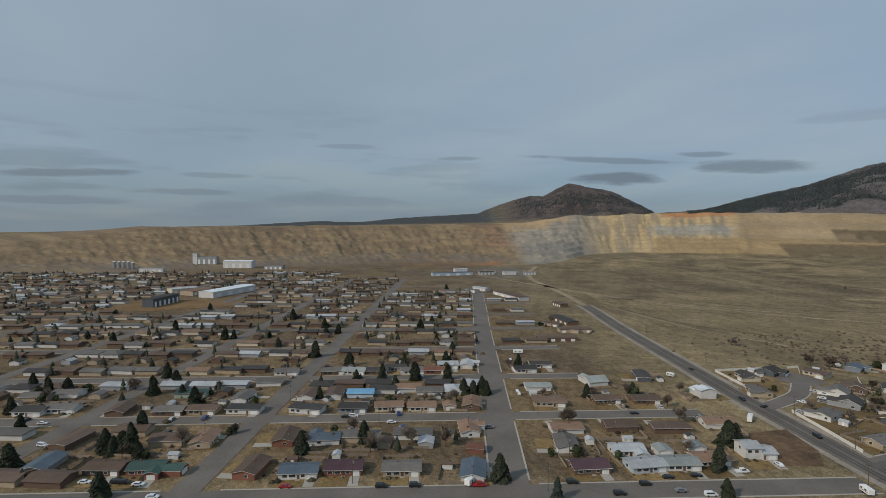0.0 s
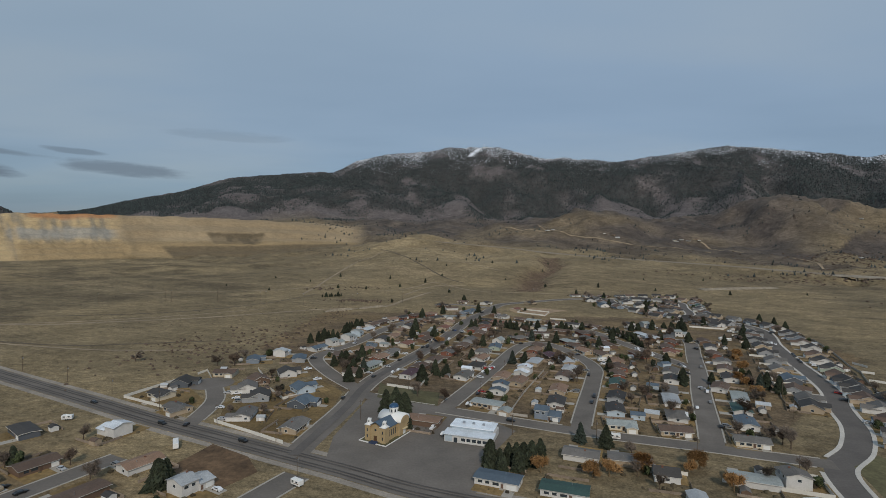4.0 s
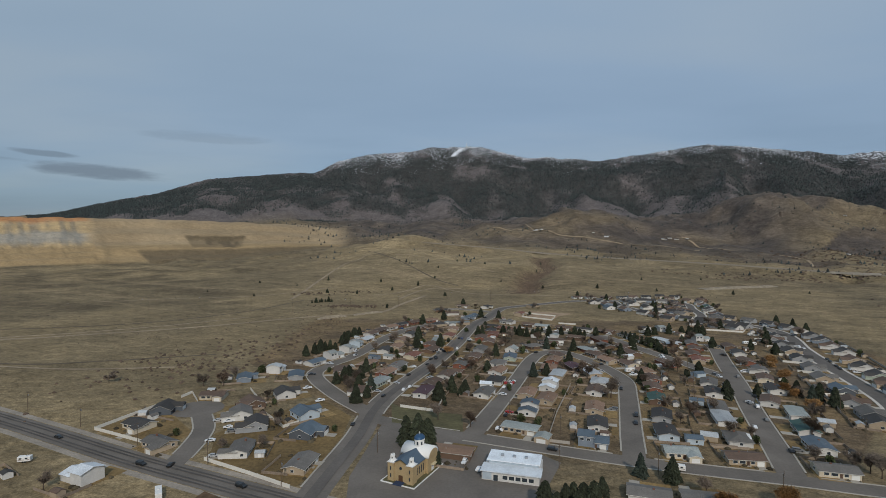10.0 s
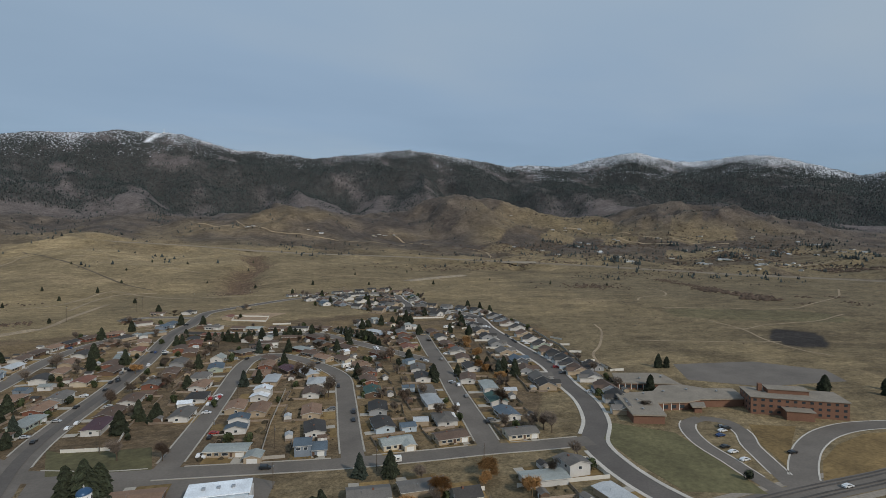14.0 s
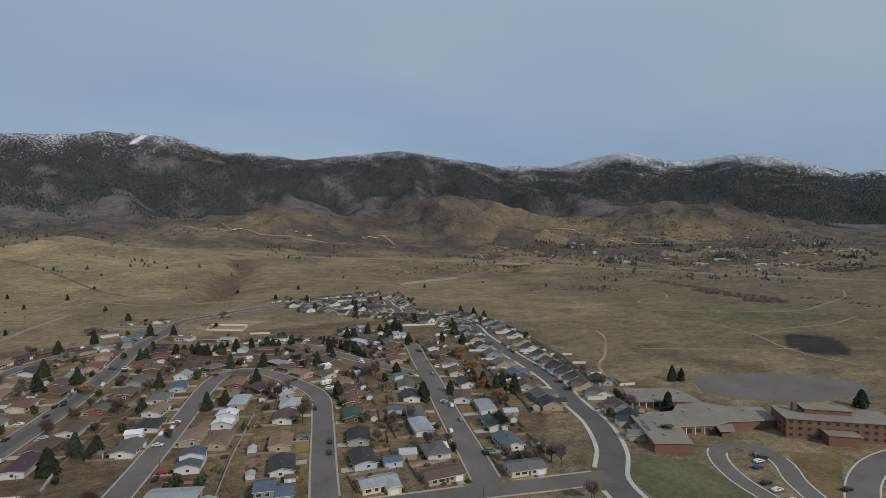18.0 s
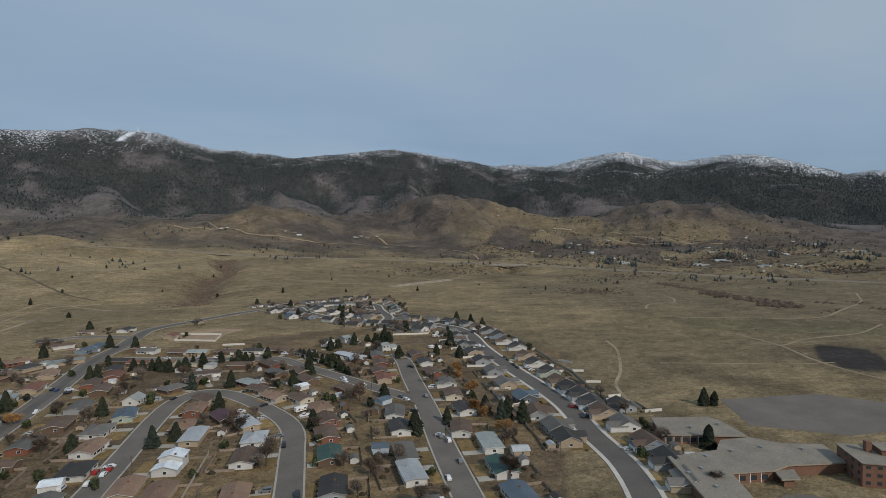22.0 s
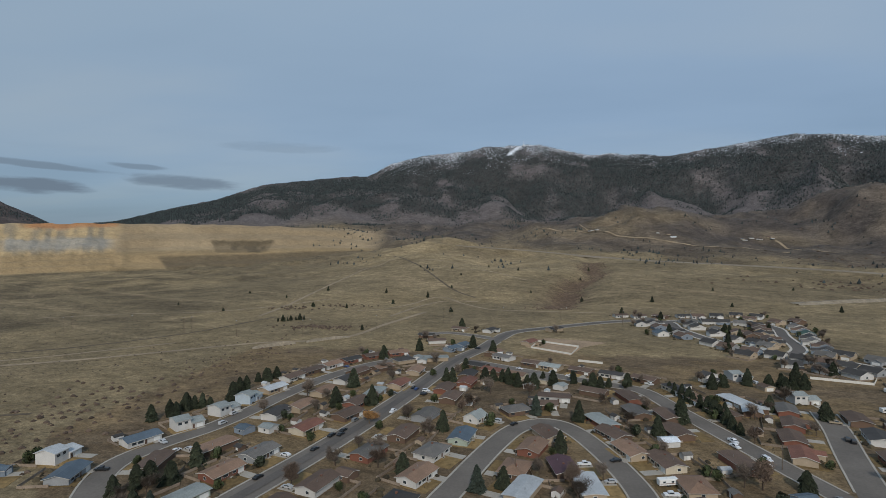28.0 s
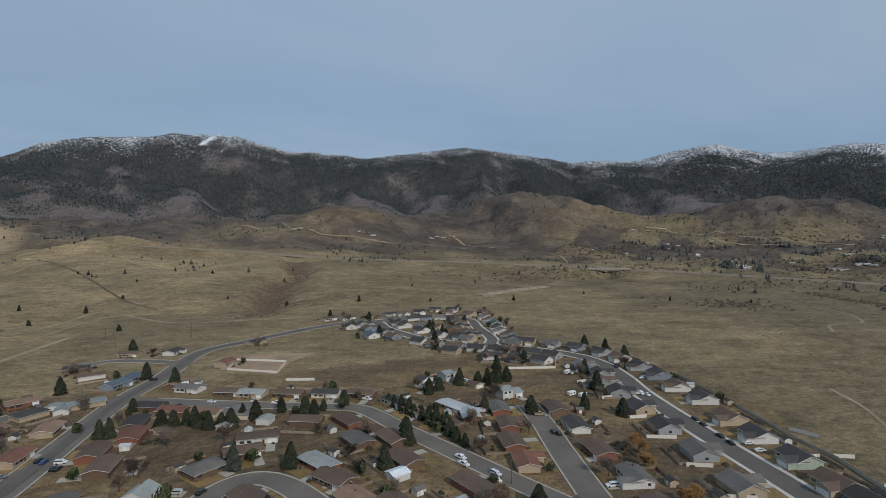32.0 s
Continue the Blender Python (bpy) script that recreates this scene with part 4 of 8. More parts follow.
highway_strip("interstate", -10, -2, 0.7, material("pale_highway", (0.205, 0.172, 0.132), 0.9, grain=0.15, scale=0.4, coords="World", patch=0.2, patch_scale=0.02), "pale grey carriageway of a distant highway")
highway_strip("interstate", 5, 13, 1.6, material("pale_highway", (0.26, 0.225, 0.185)), "second carriageway of a distant highway")
RUT = material("old_rut", (0.115, 0.088, 0.058), 0.95, grain=0.3, scale=0.3, coords="World", patch=0.35, patch_scale=0.03)
PATHWAY = material("worn_path", (0.275, 0.212, 0.140), 0.95, grain=0.3, scale=0.3, coords="World", patch=0.35, patch_scale=0.03)
for pts, w, mat in (
    ([(-900, 480), (-640, 490), (-444, 509), (-377, 535), (-312, 566), (-258, 602), (-190, 652), (-120, 684), (-96, 770), (-70, 860)], 6, PATHWAY),
    ([(-262, 802), (-275, 950), (-281, 1082), (-285, 1262), (-242, 1406)], 5, PATHWAY),
    ([(-160, 860), (-123, 885), (-73, 982), (5, 890), (58, 879), (140, 870)], 4, PATHWAY),
    ([(-14, 959), (-67, 954), (-89, 904), (-107, 817)], 4, PATHWAY),
    ([(-468, 413), (-560, 456), (-648, 492), (-760, 540), (-860, 610), (-960, 700)], 9, PATHWAY),
    ([(-258, 1460), (-180, 1313), (-106, 1142), (-57, 1031), (-19, 979)], 4, RUT),
    ([(-172, 1340), (-69, 1300), (18, 1270), (90, 1280)], 4, PATHWAY),
    ([(-108, 1250), (-23, 1190), (54, 1114)], 3.5, PATHWAY),
    ([(386, 470), (364, 438), (317, 393), (288, 371), (272, 350), (262, 333)], 2.2, PATHWAY),
    ([(359, 393), (402, 366), (435, 345), (472, 329)], 2.0, PATHWAY),
    ([(494, 405), (500, 382), (550, 385), (622, 374), (700, 385)], 2.4, PATHWAY),
    ([(516, 430), (499, 382), (468, 341), (452, 302), (453, 278)], 2.6, PATHWAY),
    ([(580, 585), (613, 608), (640, 608), (665, 607), (717, 653), (740, 706)], 3, PATHWAY),
    ([(553, 522), (617, 478), (658, 448), (707, 441), (812, 464), (911, 488), (1024, 540)], 3, PATHWAY),
    ([(-674, 499), (-562, 485), (-435, 522), (-340, 575), (-261, 646)], 4, PATHWAY),
    ([(-484, 445), (-350, 424), (-287, 437), (-216, 461)], 3.5, RUT),
    ([(-436, 431), (-311, 412), (-228, 420)], 3.5, PATHWAY),
    ([(-611, 540), (-483, 556), (-359, 600), (-280, 690), (-240, 800)], 4, RUT),
    ([(-520, 760), (-440, 800), (-330, 840), (-230, 960)], 4, PATHWAY),
):
    strip("dirt_track", curve_points(pts, 5), w, mat, 0.12, "pale dirt track across dry grass", category="track")


for pts, w in (
    ([(1585, 1876), (1735, 1692), (1783, 1450), (1894, 1313)], 8), ([(800, 1944), (845, 1746), (986, 1632), (906, 1420)], 7), ([(1676, 1667), (1719, 1400), (1842, 1215), (1872, 942), (2058, 886)], 8),
    ([(116, 2050), (200, 2002), (286, 1962), (465, 1838), (603, 1777), (760, 1760)], 7), ([(1140, 1110), (1260, 1000), (1420, 900), (1640, 790)], 8), ([(240, 2063), (257, 2015), (286, 1962)], 6),
):
    strip("valley_road", curve_points(pts, 12), w, PATHWAY, 1.2, "pale gravel road through the far valley", category="road")


def cut_bank(points, tall, depth):
    """A raw pale cutting in a slope, with a sloping uneven face."""
    line = curve_points(points, 6)
    nrm = normals(line)
    if nrm[0][1] < 0:
        nrm = -nrm
    g = random.Random(3)
    verts = []
    for k, (p, n) in enumerate(zip(line, nrm)):
        z = ground_z(*p)
        h = tall * g.uniform(0.7, 1.05) * min(1.0, 0.4 + 6.0 * k / len(line), 0.4 + 6.0 * (len(line) - 1 - k) / len(line))
        back = p + n * depth * 3
        verts += [(*p, z - 0.4), (*(p + n * depth * 0.6), z + h), (*(p + n * depth), z + h * 0.9), (*back, ground_z(*back) - 0.6)]
    faces = [(4 * k + j, 4 * k + 4 + j, 4 * k + 5 + j, 4 * k + 1 + j) for k in range(len(line) - 1) for j in range(3)]
    tagged(raw("cut_bank", verts, faces, material("pale_bank", (0.235, 0.198, 0.148), 0.95, grain=0.3, scale=0.5, bump=0.5, coords="World", patch=0.3, patch_scale=0.1)), "raw pale earth bank cut into a slope", "bank", kind="structure")


cut_bank([(-178, 629), (-165, 641), (-150, 654)], 3.4, 3)
cut_bank([(-143, 660), (-128, 674), (-112, 688)], 2.8, 3)
cut_bank([(400, 950), (440, 968), (500, 1000), (572, 1032)], 4.0, 9)

# ---------------------------------------------------------------- houses
def empty(name, label, category, group="", kind=""):
    return tagged(new(name), label, category, group, kind)


def gable_roof(bm, x0, y0, x1, y1, z, pitch, over=0.5, thick=0.22, along="x"):
    """A ridged roof slab over a rectangle of walls, with its eaves' thickness."""
    if along == "y":
        f = lambda a, b, c: (b, a, c)  # noqa: E731
        x0, y0, x1, y1 = y0, x0, y1, x1
    else:
        f = lambda a, b, c: (a, b, c)  # noqa: E731
    ym, half = (y0 + y1) / 2, (y1 - y0) / 2
    rise = half * pitch
    zo = z - over * pitch
    v = []
    for x in (x0 - over, x1 + over):
        for y, h in ((y0 - over, zo), (ym, z + rise), (y1 + over, zo)):
            v += [bm.verts.new(f(x, y, h)), bm.verts.new(f(x, y, h + thick))]
    for q in ((1, 7, 9, 3), (3, 9, 11, 5), (0, 2, 8, 6), (2, 4, 10, 8), (0, 6, 7, 1), (4, 5, 11, 10), (0, 1, 3, 2), (2, 3, 5, 4), (6, 8, 9, 7), (8, 10, 11, 9)):
        bm.faces.new([v[k] for k in q])


def hip_roof(bm, x0, y0, x1, y1, z, pitch, over=0.5, thick=0.2):
    half = (y1 - y0) / 2
    rise, zo = half * pitch, z - over * pitch
    lo = [(x0 - over, y0 - over), (x1 + over, y0 - over), (x1 + over, y1 + over), (x0 - over, y1 + over)]
    b = [bm.verts.new((*p, zo)) for p in lo]
    t = [bm.verts.new((*p, zo + thick)) for p in lo]
    ym = (y0 + y1) / 2
    r = [bm.verts.new((x0 + half, ym, z + rise + thick)), bm.verts.new((x1 - half, ym, z + rise + thick))]
    bm.faces.new(b[::-1])
    for k in range(4):
        bm.faces.new((b[k], b[(k + 1) % 4], t[(k + 1) % 4], t[k]))
    bm.faces.new((t[0], t[1], r[1], r[0]))
    bm.faces.new((t[2], t[3], r[0], r[1]))
    bm.faces.new((t[1], t[2], r[1]))
    bm.faces.new((t[3], t[0], r[0]))


def walls(bm, x0, y0, x1, y1, z, pitch=0.0, along="x"):
    """A block of walls, with gable ends where there is a pitch."""
    add_box(bm, x0, y0, 0, x1, y1, z)
    if pitch:
        if along == "x":
            rise, ym = (y1 - y0) / 2 * pitch, (y0 + y1) / 2
            tri = [[(x, y0, z), (x, y1, z), (x, ym, z + rise)] for x in (x0, x1)]
        else:
            rise, xm = (x1 - x0) / 2 * pitch, (x0 + x1) / 2
            tri = [[(x0, y, z), (x1, y, z), (xm, y, z + rise)] for y in (y0, y1)]
        for t in tri:
            bm.faces.new([bm.verts.new(p) for p in t])


def window(parent, x, y, z, w, h, side, framed=True):
    """A framed pane on a wall that faces side: 's', 'n', 'e' or 'w'."""
    def b(a0, a1, d0, d1, z0, z1):
        if side in "sn":
            s = -1 if side == "s" else 1
            return box(x + a0, min(y + s * d0, y + s * d1), z0, x + a1, max(y + s * d0, y + s * d1), z1)
        s = -1 if side == "w" else 1
        return box(min(x + s * d0, x + s * d1), y + a0, z0, max(x + s * d0, x + s * d1), y + a1, z1)

    if not framed:
        part("window", b(-w / 2, w / 2, -0.05, 0.05, z, z + h), GLASS, parent)
        return
    fr = part("window", b(-w / 2 - 0.09, w / 2 + 0.09, -0.05, 0.05, z - 0.09, z + h + 0.09), WHITE, parent)
    part("pane", b(-w / 2, w / 2, 0.0, 0.065, z, z + h), GLASS, fr)


HOUSES = {}
KINDS = {
    "R": "gabled ranch house", "H": "hipped ranch house", "L": "ranch house with gabled wing",
    "N": "newer cross-gabled house", "S": "split-level house", "G": "small garage",
    "F": "long low house", "T": "steep gabled cottage",
}


def house(kind, rc, wc, detail=2):
    """A prototype of a house, built once; its front looks to -y."""
    key = (kind, rc, wc, detail)
    if key in HOUSES:
        return HOUSES[key]
    h = empty("garage" if kind == "G" else "house", f"{WALLS[wc][0]} {KINDS[kind]} with {ROOFS[rc][0]} roof", "garage" if kind == "G" else "house")
    rm, wm = roof_mat(rc), wall_mat(wc)
    wb, rb = bmesh.new(), bmesh.new()
    wins, door, garage, chimney = [], None, None, None
    if kind == "R":
        walls(wb, -7, -4.2, 7, 4.2, 2.8, 0.30)
        gable_roof(rb, -7, -4.2, 7, 4.2, 2.8, 0.30, 0.6)
        wins, door, garage, chimney = [(-4.6, -4.2, 1.7, "s"), (-1.9, -4.2, 2.2, "s"), (2.0, -4.2, 1.4, "s"), (-7, 0.5, 1.2, "w"), (7, 1.0, 1.2, "e"), (-3, 4.2, 1.4, "n"), (3, 4.2, 1.4, "n")], (0.3, -4.2), (5.0, -4.2, 2.7), (-1.5, 0.4, 4.6)
    elif kind == "H":
        walls(wb, -6.5, -4.6, 6.5, 4.6, 2.8)
        hip_roof(rb, -6.5, -4.6, 6.5, 4.6, 2.8, 0.36, 0.6)
        wins, door, chimney = [(-4.4, -4.6, 1.8, "s"), (3.8, -4.6, 2.4, "s"), (-6.5, 0, 1.2, "w"), (6.5, 0, 1.2, "e"), (2.5, 4.6, 1.6, "n"), (-2.5, 4.6, 1.4, "n")], (0.0, -4.6), (2.0, 1.0, 5.0)
    elif kind == "L":
        walls(wb, -6.5, -3.5, 6.5, 4.5, 2.8, 0.34)
        gable_roof(rb, -6.5, -3.5, 6.5, 4.5, 2.8, 0.34, 0.55)
        walls(wb, 1.5, -6.8, 6.4, 0.4, 2.8, 0.34, "y")
        gable_roof(rb, 1.5, -6.8, 6.4, 0.4, 2.8, 0.34, 0.5, 0.2, "y")
        wins, door, garage, chimney = [(-4.4, -3.5, 2.0, "s"), (-1.6, -3.5, 1.4, "s"), (-6.5, 0.5, 1.2, "w"), (6.5, 2.5, 1.2, "e"), (2, 4.5, 1.5, "n"), (-3, 4.5, 1.4, "n")], (0.5, -3.5), (3.95, -6.8, 3.0), (-3.5, 1.5, 5.0)
    elif kind == "N":
        walls(wb, -6, -4, 6, 6, 3.0, 0.5)
        gable_roof(rb, -6, -4, 6, 6, 3.0, 0.5, 0.45)
        walls(wb, -0.4, -7.6, 5.9, 0, 3.0, 0.5, "y")
        gable_roof(rb, -0.4, -7.6, 5.9, 0, 3.0, 0.5, 0.45, 0.2, "y")
        wins, door, garage = [(-4.2, -4, 1.8, "s"), (-6, 1, 1.3, "w"), (6, 3, 1.3, "e"), (3, 6, 1.8, "n"), (-3, 6, 1.6, "n")], (-1.7, -4), (2.75, -7.6, 4.8)
    elif kind == "S":
        walls(wb, -6, -4.2, 0.5, 4.2, 5.2, 0.34)
        gable_roof(rb, -6, -4.2, 0.5, 4.2, 5.2, 0.34, 0.5)
        walls(wb, 0.52, -4.6, 6.6, 4.0, 2.9, 0.34)
        gable_roof(rb, 1.1, -4.6, 6.6, 4.0, 2.9, 0.34, 0.5)
        wins, door, garage, chimney = [(-4.4, -4.2, 1.6, "s"), (-1.6, -4.2, 1.4, "s"), (-6, 0, 1.2, "w"), (6.6, 0, 1.2, "e"), (-3, 4.2, 1.4, "n"), (3, 4.0, 1.5, "n")], (1.5, -4.6), (4.4, -4.6, 2.8), (0.0, 1.5, 6.9)
    elif kind == "F":
        walls(wb, -8.2, -3.8, 8.2, 3.8, 2.9, 0.12)
        gable_roof(rb, -8.2, -3.8, 8.2, 3.8, 2.9, 0.12, 0.6)
        wins, door, garage = [(-6, -3.8, 1.8, "s"), (-3.2, -3.8, 1.6, "s"), (0, -3.8, 2.4, "s"), (-8.2, 0, 1.2, "w"), (8.2, 0, 1.2, "e"), (-4, 3.8, 1.5, "n"), (4, 3.8, 1.5, "n")], (2.4, -3.8), (5.8, -3.8, 3.4)
    elif kind == "T":
        walls(wb, -4.6, -3.8, 4.6, 3.8, 3.0, 0.62)
        gable_roof(rb, -4.6, -3.8, 4.6, 3.8, 3.0, 0.62, 0.4)
        wins, door, chimney = [(-2.6, -3.8, 1.4, "s"), (2.6, -3.8, 1.4, "s"), (-4.6, 0, 1.1, "w"), (4.6, 0, 1.1, "e"), (0, 3.8, 1.4, "n")], (0.2, -3.8), (1.5, 0.5, 6.0)
    else:
        walls(wb, -3.4, -3.6, 3.4, 3.6, 2.6, 0.3, "y")
        gable_roof(rb, -3.4, -3.6, 3.4, 3.6, 2.6, 0.3, 0.35, 0.18, "y")
        wins, garage = [(3.4, 0.5, 0.8, "e")], (0, -3.6, 4.4)
    part("wall", wb, wm, h)
    roof = part("roof", rb, rm, h)
    if detail:
        roof.data.materials.append(TRIM)
        for face in roof.data.polygons:
            if abs(face.normal.z) < 0.35:
                face.material_index = 1
    wins = wins[:5]
    if detail < 2:
        wins = wins[:2] if detail == 1 else []
        if detail == 0:
            door = garage = None
            chimney = None
    for x, y, w, side in wins:
        window(h, x, y, 1.05 + (2.2 if kind == "S" and x < 0.5 else 0), w, 1.15, side, detail == 2)
    if door:
        d = part("door", box(door[0] - 0.48, door[1] - 0.06, 0.1, door[0] + 0.48, door[1] + 0.05, 2.15), material("painted_door", (0.12, 0.075, 0.055), 0.5, vary=0.4), h)
        if detail == 2:
            part("step", box(door[0] - 0.8, door[1] - 1.1, 0, door[0] + 0.8, door[1] - 0.07, 0.3), CONCRETE, h)
    if garage:
        x, y, w = garage
        g = bmesh.new()
        for k in range(4):
            add_box(g, x - w / 2, y - 0.07, 0.08 + k * 0.53, x + w / 2, y + 0.05, 0.08 + k * 0.53 + 0.5)
        part("garage_door", g, WHITE, h)
    if chimney and detail == 2:
        x, y, z = chimney
        part("chimney", box(x - 0.35, y - 0.35, 2.5, x + 0.35, y + 0.35, z, 0.03), material("chimney_brick", (0.17, 0.085, 0.06), 0.9, grain=0.2, scale=5.0), h)
    if kind in "RHLNSF" and detail == 2:
        vb = bmesh.new()
        add_tube(vb, (2.4, 1.6, 2.7), (2.4, 1.6, 4.5), 0.09, 0.09, 6)
        part("roof_vent", vb, STEEL, h)
    HOUSES[key] = h
    h["stretch"] = (1.07, 1.10, 0.95) if kind != "G" else (1.0, 1.0, 0.95)
    h["fresh"] = 1
    return h


def place(proto, x, y, turn, z=None, group="", mirror=False):
    """A thing at a place in the plan: the prototype itself the first time, then copies."""
    m = pose(x, y, ground_z(x, y) if z is None else z, 0, 0, turn)
    if "fresh" in proto:
        del proto["fresh"]
        proto.matrix_basis = m @ Matrix.Diagonal((*proto.get("stretch", (1.0, 1.0, 1.0)), 1))
        ob = proto
    else:
        ob = copy_thing(proto, m)
    if group:
        ob["group"] = group
    return ob


rng = random.Random(7)


def pick(codes):
    return rng.choice(codes)


def facing(x, y, road=None):
    """The turn, in degrees, that points a house's front to its street."""
    best = None
    for name, line in LINES.items():
        if road and name != road:
            continue
        d = np.hypot(line[:, 0] - x, line[:, 1] - y)
        k = int(np.argmin(d))
        if best is None or d[k] < best[0]:
            best = (d[k], line[k] - (x, y))
    v = best[1]
    return math.degrees(math.atan2(v[1], v[0])) + 90

